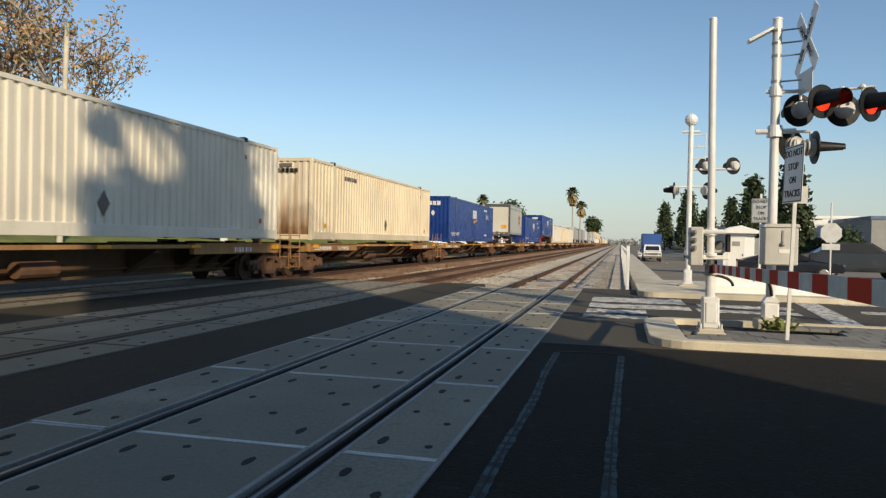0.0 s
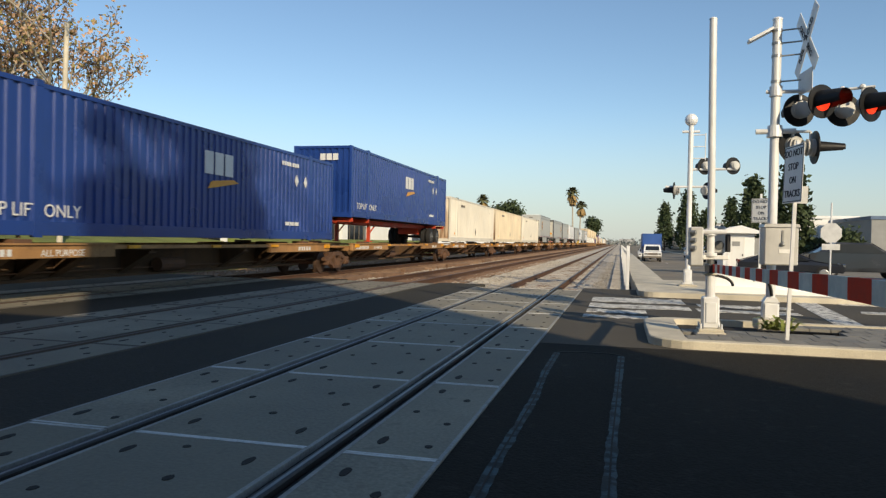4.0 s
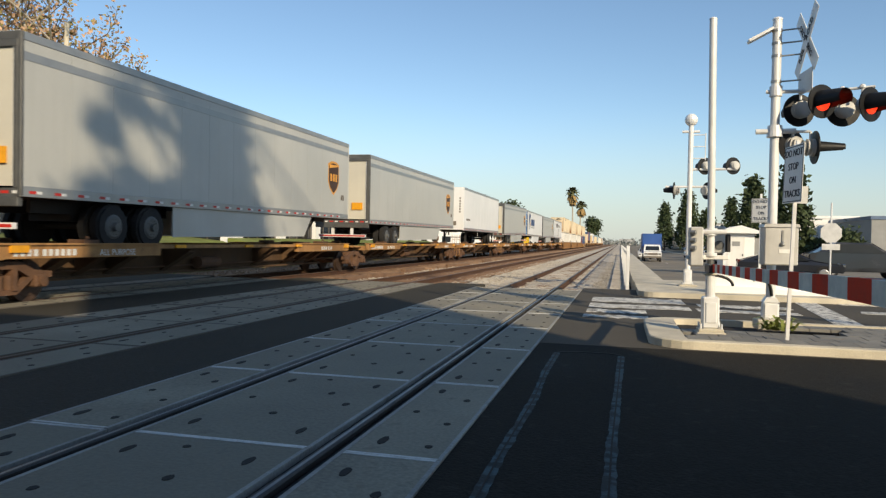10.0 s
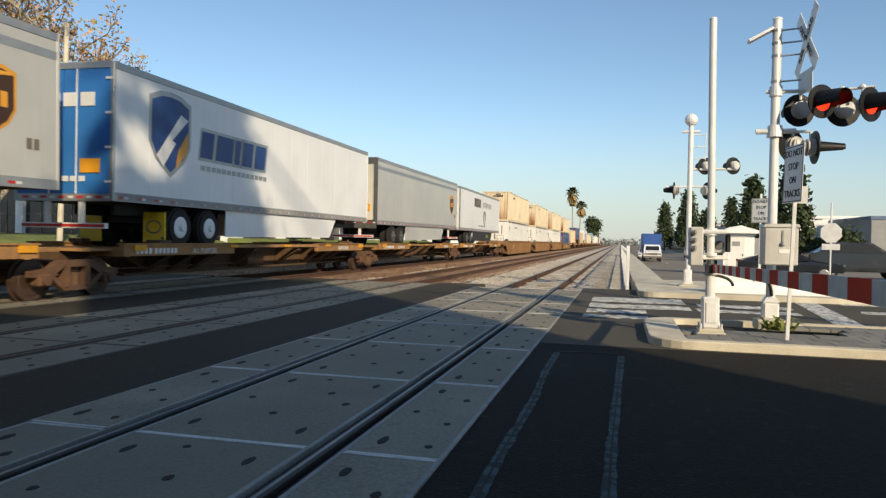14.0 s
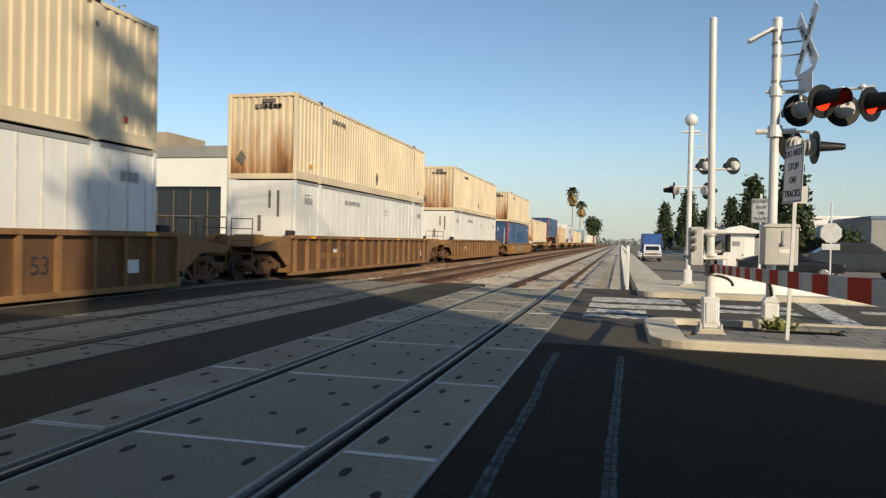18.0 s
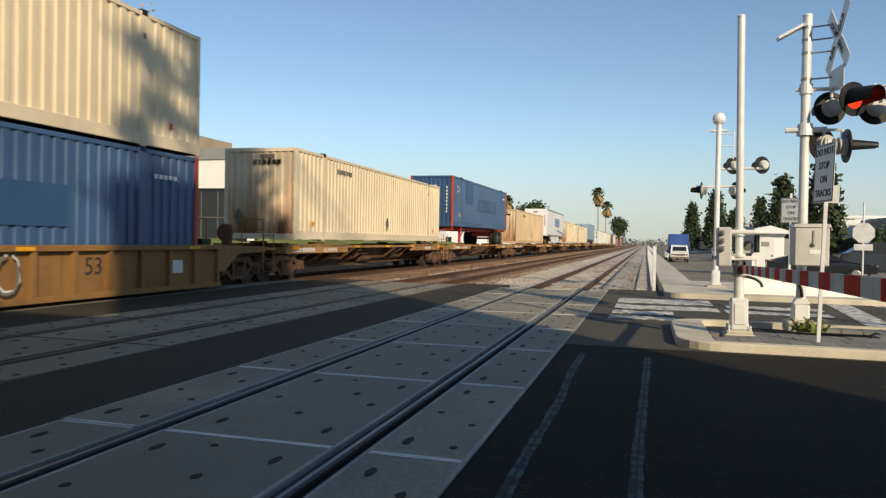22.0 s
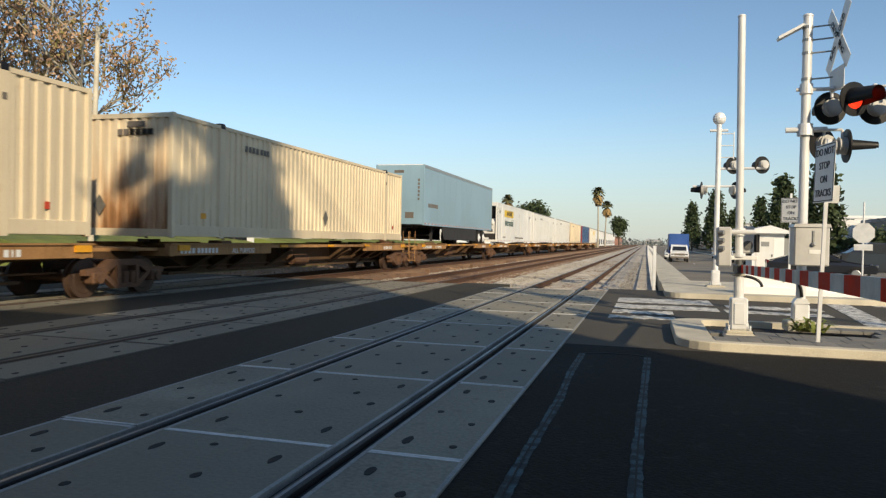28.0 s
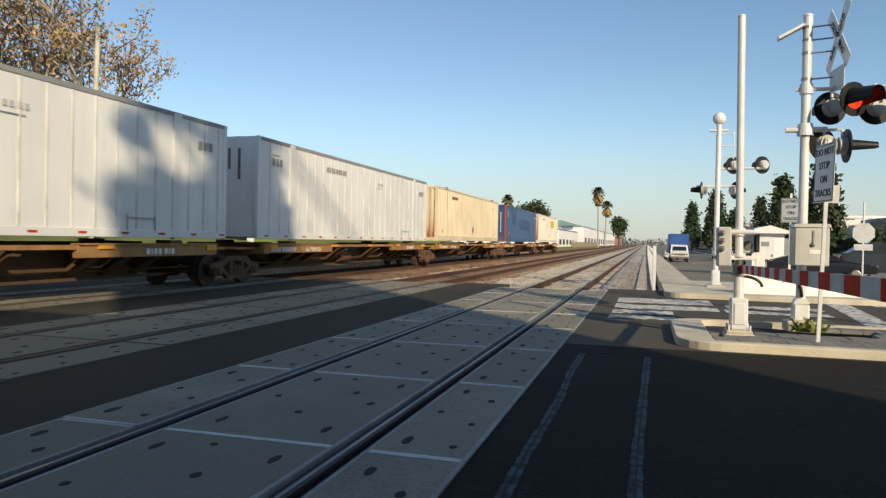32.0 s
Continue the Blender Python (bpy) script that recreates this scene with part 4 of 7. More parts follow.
# ---- railcars ----
def wheel_mesh():
    bm = B()
    rot = Matrix.Rotation(math.pi / 2, 4, "Y")
    bmesh.ops.create_cone(bm, cap_ends=True, segments=28, radius1=0.42, radius2=0.41, depth=0.11, matrix=rot)
    bmesh.ops.create_cone(bm, cap_ends=True, segments=28, radius1=0.455, radius2=0.455, depth=0.03, matrix=Matrix.Translation((-0.06, 0, 0)) @ rot)
    bmesh.ops.create_cone(bm, cap_ends=True, segments=20, radius1=0.33, radius2=0.30, depth=0.02, matrix=Matrix.Translation((0.055, 0, 0)) @ rot)
    bmesh.ops.create_cone(bm, cap_ends=True, segments=14, radius1=0.13, radius2=0.11, depth=0.18, matrix=Matrix.Translation((0.07, 0, 0)) @ rot)
    return finish(bm, "wheel", "wheel")


WHEEL = wheel_mesh()


def frame_mesh():
    """A cast side frame: arched bar, pedestals with bearing boxes, spring nest."""
    bm = B()
    for s in (-1, 1):
        x0, x1 = s * 0.98, s * 1.13
        poly(bm, [(-1.2, 0.50), (-1.2, 0.62), (-0.75, 0.66), (-0.42, 0.82), (0.42, 0.82), (0.75, 0.66), (1.2, 0.62), (1.2, 0.50), (0.72, 0.48), (0.36, 0.68), (-0.36, 0.68), (-0.72, 0.48)], 0, x0, x1)
        poly(bm, [(-0.78, 0.52), (-0.36, 0.2), (0.36, 0.2), (0.78, 0.52), (0.62, 0.52), (0.3, 0.30), (-0.3, 0.30), (-0.62, 0.52)], 0, x0, x1)
        for y in (-0.9, 0.9):
            box(bm, s * 0.95, s * 1.19, y - 0.16, y + 0.16, 0.32, 0.56, 0.03)
            rod(bm, (s * 1.15, y, 0.43), (s * 1.24, y, 0.43), 0.1, n=12)
        for y in (-0.22, 0, 0.22):
            rod(bm, (s * 1.06, y, 0.3), (s * 1.06, y, 0.56), 0.085, n=10)
        box(bm, s * 0.96, s * 1.16, -0.34, -0.24, 0.28, 0.7)
        box(bm, s * 0.96, s * 1.16, 0.24, 0.34, 0.28, 0.7)
    box(bm, -1.0, 1.0, -0.2, 0.2, 0.55, 0.80, 0.03)
    for y in (-0.9, 0.9):
        rod(bm, (-0.95, y, 0.43), (0.95, y, 0.43), 0.08)
    for y in (-0.38, 0.38):
        rod(bm, (-0.8, y, 0.40), (0.8, y, 0.40), 0.05)
    return finish(bm, "bogie", "truck_rust")


BOGIE = frame_mesh()


def bogie(car, y):
    b = part("bogie", BOGIE, None, car, "cast steel bogie with rusty wheels", at=pose(0, y, 0))
    for yy in (-0.9, 0.9):
        for s in (-1, 1):
            part("wheel", WHEEL, None, b, at=pose(s * 0.77, yy, 0.425, 0, 0, 0 if s > 0 else 180))
    return b


def coupler(car, y, s):
    bm = box(B(), -0.12, 0.12, y - s * 0.6, y - s * 0.02, 0.70, 0.92, 0.02)
    box(bm, -0.2, 0.2, y - s * 0.16, y, 0.66, 0.96, 0.04)
    part("coupler", bm, "truck_rust", car)
    bm = B()
    for k in range(8):
        a, b = k / 8, (k + 1) / 8
        rod(bm, (0.35, y - s * (0.55 - 0.55 * a), 0.72 - 0.32 * math.sin(a * math.pi / 2)), (0.35, y - s * (0.55 - 0.55 * b), 0.72 - 0.32 * math.sin(b * math.pi / 2)), 0.022, n=6)
    part("brake_hose", bm, "rubber", car)


def spine_car(label, a, b, lead, trail, number):
    """One platform of a spine car from y = a to b (its middle at 0). lead and trail: bogie places, with a coupler where the flag is set."""
    car = thing("spine_car", label, "railcar", group="railcars of the train")
    lo, hi = a + 0.3, b - 0.3
    # beam, flanges and gussets wear the brown darkened for under-deck shade
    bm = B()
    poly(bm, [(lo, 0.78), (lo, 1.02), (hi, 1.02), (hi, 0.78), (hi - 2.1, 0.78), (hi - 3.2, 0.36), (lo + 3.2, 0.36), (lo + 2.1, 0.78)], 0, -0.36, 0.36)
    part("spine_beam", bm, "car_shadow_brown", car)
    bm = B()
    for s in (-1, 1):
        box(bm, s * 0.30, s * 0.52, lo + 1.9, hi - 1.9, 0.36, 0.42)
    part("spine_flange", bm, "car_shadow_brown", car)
    for s in (-1, 1):
        for y0, y1 in ((lo + 0.9, lo + 5.6), (hi - 5.6, hi - 0.9)):
            bm = box(B(), s * 1.30, s * 1.16, y0, y1, 0.87, 1.15, 0.01)
            box(bm, s * 1.34, s * 1.12, y0, y1, 1.13, 1.165)
            part("side_sill", bm, "car_brown", car)
        bm = box(B(), s * 1.27, s * 1.20, lo + 5.6, hi - 5.6, 1.04, 1.13)
        part("centre_sill", bm, "car_brown", car)
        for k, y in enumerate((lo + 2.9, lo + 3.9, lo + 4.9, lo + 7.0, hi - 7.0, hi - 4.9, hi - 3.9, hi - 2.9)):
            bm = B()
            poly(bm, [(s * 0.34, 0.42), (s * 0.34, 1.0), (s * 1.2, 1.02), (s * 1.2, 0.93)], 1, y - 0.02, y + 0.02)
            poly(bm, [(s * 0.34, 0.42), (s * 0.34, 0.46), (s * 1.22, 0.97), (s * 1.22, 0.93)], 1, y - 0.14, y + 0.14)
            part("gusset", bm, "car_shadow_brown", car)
        for y in (-6.1, 6.1):
            bm = box(B(), s * 1.32, s * 0.9, y - 0.22, y + 0.22, 1.13, 1.24, 0.01)
            rod(bm, (s * 1.2, y, 1.26), (s * 1.2, y, 1.31), 0.05, 0.03)
            part("pedestal", bm, "truck_rust", car)
        for y in (lo + 1.2, -3.2, 0.2, 3.6, hi - 1.4):
            part("reflector_strip", box(B(), s * 1.345, s * 1.30, y, y + 0.42, 1.05 if abs(y) < 4 else 0.99, 1.125), "yellow", car)
    for y0, y1 in ((lo, lo + 2.2), (hi - 2.2, hi)):
        bm = box(B(), -0.95, 0.95, y0, y1, 0.98, 1.05, 0.01)
        box(bm, -1.3, 1.3, y0 + 0.95, y0 + 1.1, 0.86, 1.05)
        part("end_platform", bm, "car_brown", car)
    bm = B()
    marks(bm, 1.298, lo + 1.3, 0.92, (0.1,) * 4 + (0.0,) + (0.1,) * 6, 0.13, 0.055)
    marks(bm, 1.298, hi - 3.6, 0.92, (0.1, 0.04, 0.1, 0.1, 0.0, 0.1, 0.04, 0.1), 0.13, 0.055)
    part("car_number", bm, "bar_white", car)
    part("lettering", lettering("ALL PURPOSE", 0.19, "bar_white"), None, car, at=pose(1.302, lo + 4.1, 0.965, 0, 0, 90))
    # brake gear under the spine
    part("brake_reservoir", rod(B(), (0.62, -1.2, 0.62), (0.62, -0.2, 0.62), 0.17, n=12), "truck_rust", car)
    part("brake_reservoir", rod(B(), (-0.62, 1.0, 0.6), (-0.62, 1.7, 0.6), 0.13, n=12), "truck_rust", car)
    bm = rod(B(), (0.5, lo + 1, 0.55), (0.5, hi - 1, 0.55), 0.02, n=6)
    part("brake_pipe", bm, "truck_rust", car)
    # hitch folded on the deck
    bm = box(B(), -0.4, 0.4, hi - 3.5, hi - 2.6, 1.03, 1.2, 0.02)
    rod(bm, (-0.3, hi - 3.4, 1.15), (0.3, hi - 3.4, 1.15), 0.06)
    part("hitch", bm, "truck_rust", car)
    if lead is not None:
        bogie(car, lead[0])
        if lead[1]:
            coupler(car, a, -1)
            end_gear(car, lo, -1)
    if trail is not None:
        bogie(car, trail[0])
        if trail[1]:
            coupler(car, b, 1)
            end_gear(car, hi, 1)
    return car


def end_gear(car, y, s):
    """Ladder, crossover step and handbrake at a coupled end."""
    bm = B()
    for x in (0.95, 1.28):
        rod(bm, (x, y - s * 0.1, 0.3), (x, y - s * 0.1, 1.75), 0.016, n=6)
    for k in range(4):
        rod(bm, (0.95, y - s * 0.1, 0.35 + k * 0.36), (1.28, y - s * 0.1, 0.35 + k * 0.36), 0.014, n=6)
    part("ladder", bm, "car_brown", car)
    bm = box(B(), -0.9, 0.9, y - s * 0.45, y - s * 0.02, 1.06, 1.10)
    part("crossover_step", bm, "truck_rust", car)
    if s < 0:
        bm = rod(B(), (-0.5, y + 0.25, 1.5), (-0.5, y + 0.31, 1.5), 0.27, n=16)
        box(bm, -0.62, -0.38, y + 0.3, y + 0.5, 1.05, 1.75)
        part("handbrake", bm, "truck_rust", car)


def well_car(label, m, graffiti=False, low=False):
    """A single deep-well stack car, its middle at y = 0."""
    car = thing("well_car", label, "railcar", group="railcars of the train")
    e = 8.75
    top = 1.44 if not low else 1.16
    for s in (-1, 1):
        x = s * 1.36
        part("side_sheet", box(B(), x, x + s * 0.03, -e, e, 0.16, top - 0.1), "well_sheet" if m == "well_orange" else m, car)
        bm = box(B(), x - s * 0.02, x + s * 0.15, -e, e, top - 0.12, top, 0.012)
        part("top_chord", bm, m, car)
        bm = box(B(), x - s * 0.10, x + s * 0.14, -e, e, 0.10, 0.22, 0.012)
        part("bottom_chord", bm, m, car)
        k = -e + 0.25
        while k < e:
            bm = B()
            poly(bm, [(k - 0.06, x + s * 0.03), (k + 0.06, x + s * 0.03), (k + 0.05, x + s * 0.13), (k - 0.05, x + s * 0.13)][::1], 2, 0.22, top - 0.12)
            turned(bm, Matrix(((0, 1, 0, 0), (1, 0, 0, 0), (0, 0, 1, 0), (0, 0, 0, 1))))
            part("side_post", bm, m, car)
            k += 0.953
        for y in (-7.4, -2.5, 2.5, 7.4):
            part("reflector_strip", box(B(), x + s * 0.13, x + s * 0.155, y, y + 0.42, top - 0.1, top - 0.03), "yellow", car)
    for k in range(5):
        y = -7.6 + k * 3.8
        part("floor_beam", box(B(), -1.36, 1.36, y - 0.15, y + 0.15, 0.14, 0.3), m, car)
    for s in (-1, 1):
        bm = B()
        poly(bm, [(s * e, 0.2), (s * e, top), (s * (e + 0.5), top), (s * (e + 1.0), 1.1), (s * 11.5, 1.1), (s * 11.5, 0.78), (s * (e + 0.9), 0.78), (s * (e + 0.35), 0.2)], 0, -0.4, 0.4)
        part("end_sill", bm, m, car)
        bm = box(B(), -1.36, 1.36, s * e, s * (e + 0.12), 0.2, top - 0.05)
        part("bulkhead", bm, m, car)
        for q in (-1, 1):
            bm = B()
            poly(bm, [(s * e, 0.5), (s * e, top), (s * (e + 2.4), 1.08), (s * (e + 2.4), 0.95), (s * (e + 1.0), 0.92), (s * (e + 0.3), 0.45)], 0, q * 1.33, q * 1.39)
            part("end_web", bm, m, car)
        bm = box(B(), -1.39, 1.39, s * (e + 0.1), s * (e + 2.5), 1.06, 1.10)
        part("end_platform", bm, m, car)
        bogie(car, s * 10.15)
        coupler(car, s * 11.88, s)
        for x0, x1 in ((-1.3, -0.6), (0.6, 1.3)):
            bm = rod(B(), (x0, s * (e + 2.4), 0.4), (x0, s * (e + 2.4), 1.9), 0.016, n=6)
            rod(bm, (x1, s * (e + 2.4), 0.4), (x1, s * (e + 2.4), 1.9), 0.016, n=6)
            rod(bm, (x0, s * (e + 2.4), 1.9), (x1, s * (e + 2.4), 1.9), 0.016, n=6)
            for zz in (0.5, 0.85, 1.25, 1.6) if x0 > 0 else ():
                rod(bm, (x0, s * (e + 2.4), zz), (x1, s * (e + 2.4), zz), 0.014, n=6)
            part("grab_iron", bm, m, car)
        bm = box(B(), 1.1, 1.3, s * 8.2, s * 8.6, top, top + 0.16, 0.02)
        part("lock_box", bm, "chassis", car)
    part("car_number", marks(B(), 1.392, -6.6, 0.62, (0.2, 0.2, 0.2, 0.2, 0.0, 0.2, 0.2, 0.2, 0.2, 0.2, 0.2), 0.2, 0.06), "well_yellow" if m == "well_orange" else "bar_white", car)
    part("stencil_panel", box(B(), 1.391, 1.397, -5.1, -4.6, 0.8, 0.95), "bar_white", car)
    part("stencil_panel", box(B(), 1.391, 1.397, 6.9, 7.3, 0.5, 0.8), "bar_white", car)
    part("length_mark", lettering("53", 0.5, "ink"), None, car, at=pose(1.394, 4.45, 0.72, 0, 0, 90))
    if graffiti:
        rng = random.Random(11)
        for m2, r in (("bar_white", 0.02), ("bar_dark", 0.035)):
            bm = B()
            for k in range(9):
                c = Vector((1.5 if m2 == "bar_white" else 1.495, -2.6 + k * 0.62 + rng.uniform(-0.1, 0.1), 0.62 + rng.uniform(-0.06, 0.06)))
                p = None
                for q in range(11):
                    a = q / 10 * math.tau * rng.uniform(0.8, 0.95) + k
                    w = c + Vector((0, 0.25 * math.cos(a), 0.33 * math.sin(a)))
                    if p is not None:
                        rod(bm, p, w, r, n=5)
                    p = w
            turned(bm, Matrix.Translation((1.5, 0, 0)) @ Matrix.Diagonal((0.15, 1, 1, 1)) @ Matrix.Translation((-1.5, 0, 0)))
            part("graffiti", bm, m2, car, "sprayed looping scrawl")
    return car


def s_of(t):
    """How far the train has come after t seconds; it slows a little."""
    q = t / 32
    return 593.2406 * q - 28.2970 * q * q + 7.4642 * q ** 3


DECK, LOW = 1.27, 1.25
loads = []       # (thing, y of its middle at the start, height, tilt)
cars = []


def place(t, end, L=LONG, z=DECK, lift=0.0):
    """Sets a load by its far end; lift: degrees by which that end stands higher, its nose on the hitch."""
    if t.name.startswith(("highway", "container_trailer")):
        z -= 0.24
    loads.append((t, end - 0.12 - L / 2, z, lift))
    return t


GW = "white corrugated steel container with rust runs, on a railcar"
GC = "cream corrugated steel container with rust runs, on a railcar"
GT = "sand-coloured corrugated container with rusty end, on a railcar"
white_c = dress_plain(steel_container("freight_container", GW, "cont_white", "end_white", "cont_white"))
cream_c = dress_plain(steel_container("freight_container", GC, "cont_cream", "end_white", "cont_cream"))
tan_c = dress_plain(steel_container("freight_container", GT, "cont_tan", "end_tan", "cont_tan"))
OFF = pose(0, 0, 0)
place(white_c, 21.14, z=LOW)
place(cream_c, 40.05, z=LOW)
for end in (135.34, 170.45):
    place(copy_thing(white_c, OFF), end, z=LOW)
place(copy_thing(cream_c, OFF), 153.07, z=LOW)
place(tan_c, 433.84)
sand_c = dress_plain(steel_container("freight_container", "tan-brown corrugated container with rusty end, on a railcar", "cont_sand", "end_tan", "cont_sand"))
place(sand_c, 474.10, z=1.19)
for end in (514.39, 533.21, 625.14):
    place(copy_thing(tan_c, OFF), end)


def royal(base=None, z=0.0, name="freight_container", label="royal blue corrugated container with white and orange emblem, on a railcar"):
    t = steel_container(name, label, "cont_blue", "cont_blue", "cont_blue", z=z, base=base)
    bm = B()
    for k in range(3):
        box(bm, HALF - 0.004, HALF + 0.004, -0.55 + k * 0.5, -0.13 + k * 0.5, z + 1.75, z + 2.36)
    part("emblem", bm, "bar_white", t, "plain white emblem blocks")
    bm = B()
    poly(bm, [(-0.4, z + 1.35), (1.2, z + 1.6), (0.9, z + 1.68), (-0.2, z + 1.57)], 0, HALF - 0.004, HALF + 0.004)
    part("emblem_stroke", bm, "gold", t, "orange emblem stroke")
    for y in (5.0, 5.7):
        part("placard", diamond(B(), HALF - 0.012, y, z + 2.0, 0.2), "bar_white", t)
    part("side_number", marks(B(), HALF - 0.01, 3.9, z + 2.45, (0.13, 0.13, 0.13, 0.13, 0.0, 0.13, 0.13, 0.13), 0.13), "bar_white", t)
    part("lettering", lettering("TOP LIFT ONLY", 0.36, "bar_white"), None, t, at=pose(HALF - 0.008, -6.25, z + 0.5, 0, 0, 90))
    part("side_number", marks(B(), HALF - 0.01, 4.2, z + 0.48, (0.3, 0.3, 0.3), 0.12), "bar_white", t)
    e = LONG / 2
    bm = B()
    for k in range(3):
        box(bm, -0.1 + k * 0.28, 0.12 + k * 0.28, -e - 0.004, -e + 0.03, z + 2.35, z + 2.62)
    part("end_emblem", bm, "bar_white", t)
    bm = diamond(B(), 0, 0, z + 1.85, 0.2)
    diamond(bm, 0, 0.5, z + 1.85, 0.2)
    part("end_placard", turned(bm, Matrix(((0, 1, 0, -0.3), (1, 0, 0, -e - 0.008), (0, 0, 1, 0), (0, 0, 0, 1)))), "bar_white", t)
    return t


blue_c = royal()
place(blue_c, 61.24, z=LOW)
place(copy_thing(blue_c, OFF), 99.40, z=LOW)


def under_chassis(t, m, wheel_end=1):
    """A skeletal road chassis carrying a container, standing on its own wheels and legs."""
    bm = B()
    for s in (-0.5, 0.5):
        box(bm, s - 0.06, s + 0.06, -7.9, 7.9, 0.95, 1.16)
        box(bm, s - 0.1, s + 0.1, -7.9, 7.9, 1.13, 1.16)
    part("main_beam", bm, m, t)
    bm = B()
    for k in range(9):
        box(bm, -1.25 if k in (0, 8, 1, 7) else -0.5, 1.25 if k in (0, 8, 1, 7) else 0.5, -7.9 + k * 1.96, -7.78 + k * 1.96, 1.0, 1.15)
    part("cross_member", bm, m, t)
    axles(t, (wheel_end * 4.9, wheel_end * 6.2), RIM_DARK)
    part("bogie_frame", box(B(), -0.6, 0.6, wheel_end * 4.3, wheel_end * 6.8, 0.62, 0.95), m, t)
    for s in (-1, 1):
        bm = box(B(), s * 0.78 - 0.07, s * 0.78 + 0.07, -wheel_end * 4.6 - 0.07, -wheel_end * 4.6 + 0.07, 0.2, 1.1)
        rod(bm, (s * 0.78, -wheel_end * 4.6, 0.5), (s * 0.78, -wheel_end * 3.6, 1.0), 0.035)
        box(bm, s * 0.78 - 0.14, s * 0.78 + 0.14, -wheel_end * 4.6 - 0.14, -wheel_end * 4.6 + 0.14, 0.15, 0.2)
        part("landing_leg", bm, m, t)
    return t


t = royal(thing("container_trailer", "royal blue container on a red road chassis", "trailer"), z=1.17)
place(under_chassis(t, "red_post"), 117.63)


def faded(base=None, z=0.0):
    t = steel_container("freight_container", "faded blue container with red corner posts, on a railcar", "cont_faded", "cont_faded", "red_post", z=z, base=base)
    bm = box(B(), HALF - 0.03, HALF + 0.002, -5.0, -3.2, z + 1.5, z + 2.75)
    part("patch", bm, "patch_blue", t, "darker repainted patch")
    bm = box(B(), HALF - 0.03, HALF + 0.002, -1.7, 4.0, z + 1.15, z + 1.95)
    part("patch", bm, "patch_blue", t, "darker repainted patch")
    part("length_mark", lettering("53", 0.55, "bar_white"), None, t, at=pose(HALF + 0.002, -7.0, z + 2.2, 0, 0, 90))
    part("length_mark", lettering("53", 0.55, "bar_white"), None, t, at=pose(0.1, -LONG / 2 - 0.004, z + 2.2))
    part("side_number", marks(B(), HALF - 0.01, 6.5, z + 2.3, (0.12, 0.12, 0.12, 0.12, 0.12), 0.1), "bar_white", t)
    bm = B()
    for k in range(8):
        box(bm, 0.88, 0.95, -LONG / 2 - 0.004, -LONG / 2 + 0.03, z + 2.2 - k * 0.2, z + 2.33 - k * 0.2)
    part("end_number", bm, "bar_white", t)
    part("plate", box(B(), HALF - 0.01, HALF + 0.004, -6.7, -6.5, z + 0.6, z + 0.85), "yellow", t)
    return t


t = faded(thing("container_trailer", "faded blue container on a red road chassis", "trailer"), z=1.17)
place(under_chassis(t, "red_post"), 452.92, lift=0.4)
faded_c = place(faded(), 644.36)

# highway trailers
place(grey_van(8.4, -1, 2.3, "short grey parcel trailer with a brown and gold shield"), 79.68, 8.4)
place(grey_van(14.2, 1, -4.6), 187.26, 14.2)
v = grey_van()
place(v, 210.16, lift=0.4)
for end in (229.0, 266.71, 301.89):
    place(copy_thing(v, OFF), end, lift=0.85 if end == 266.71 else 0.4)
t = trailer("highway_trailer", "plain white highway trailer, its nose forward, on a railcar", "trailer_white", 14.8, 1, None, rim=RIM, dark_band=False)
part("side_number", marks(B(), HALF - 0.01, -6.5, 1.75, (0.12,) * 8, 0.14), "bar_dark", t)
bm = box(B(), 0.1, 0.42, -7.41, -7.38, 1.5, 1.95)
part("nose_plate", bm, "panel_white", t)
part("hose_panel", box(B(), 0.2, 0.33, -7.43, -7.4, 1.55, 1.85), "roof_rail", t)
place(t, 247.0, 14.8)

t = trailer("highway_trailer", "white trailer with navy lettering blocks and blue doors", "trailer_white", 16.1, -1, "trailer_white", "azure", RIM, False)
a = shield(t, HALF - 0.012, -6.0, 2.75, 2.0, "roof_rail", "navy")
part("badge_device", poly(B(), [(-6.55, 2.2), (-5.6, 3.3), (-5.3, 3.2), (-5.95, 2.62), (-5.8, 2.57), (-6.3, 1.95)], 0, HALF - 0.004, HALF + 0.004), "bar_white", a)
part("badge_device", poly(B(), [(-5.7, 2.4), (-5.3, 2.9), (-5.3, 2.4), (-5.8, 1.95)], 0, HALF - 0.004, HALF + 0.004), "gold", a)
for k, w in enumerate((0.62, 0.9, 0.3, 0.6, 0.66)):
    y = -4.75 + (0, 0.74, 1.74, 2.14, 2.86)[k]
    b = part("emblem_rim", poly(B(), [(y - 0.08, 2.27), (y + w + 0.05, 2.27), (y + w + 0.18, 3.13), (y + 0.04, 3.13)], 0, HALF - 0.014, HALF - 0.008), "roof_rail", t)
    part("emblem", poly(B(), [(y, 2.35), (y + w - 0.04, 2.35), (y + w + 0.07, 3.05), (y + 0.1, 3.05)], 0, HALF - 0.012, HALF - 0.004), "navy", b, "plain navy block")
part("emblem_line", marks(B(), HALF - 0.012, -4.7, 2.02, (0.2,) * 14, 0.13, 0.06), "roof_rail", t)
for x in (-1.2, 0.62):
    part("mud_flap", box(B(), x, x + 0.6, -8.05 + 1.95, -8.05 + 2.0, 0.12, 0.86), "sign_yellow", t, "yellow mud flap with a dark ring")
rg = B()
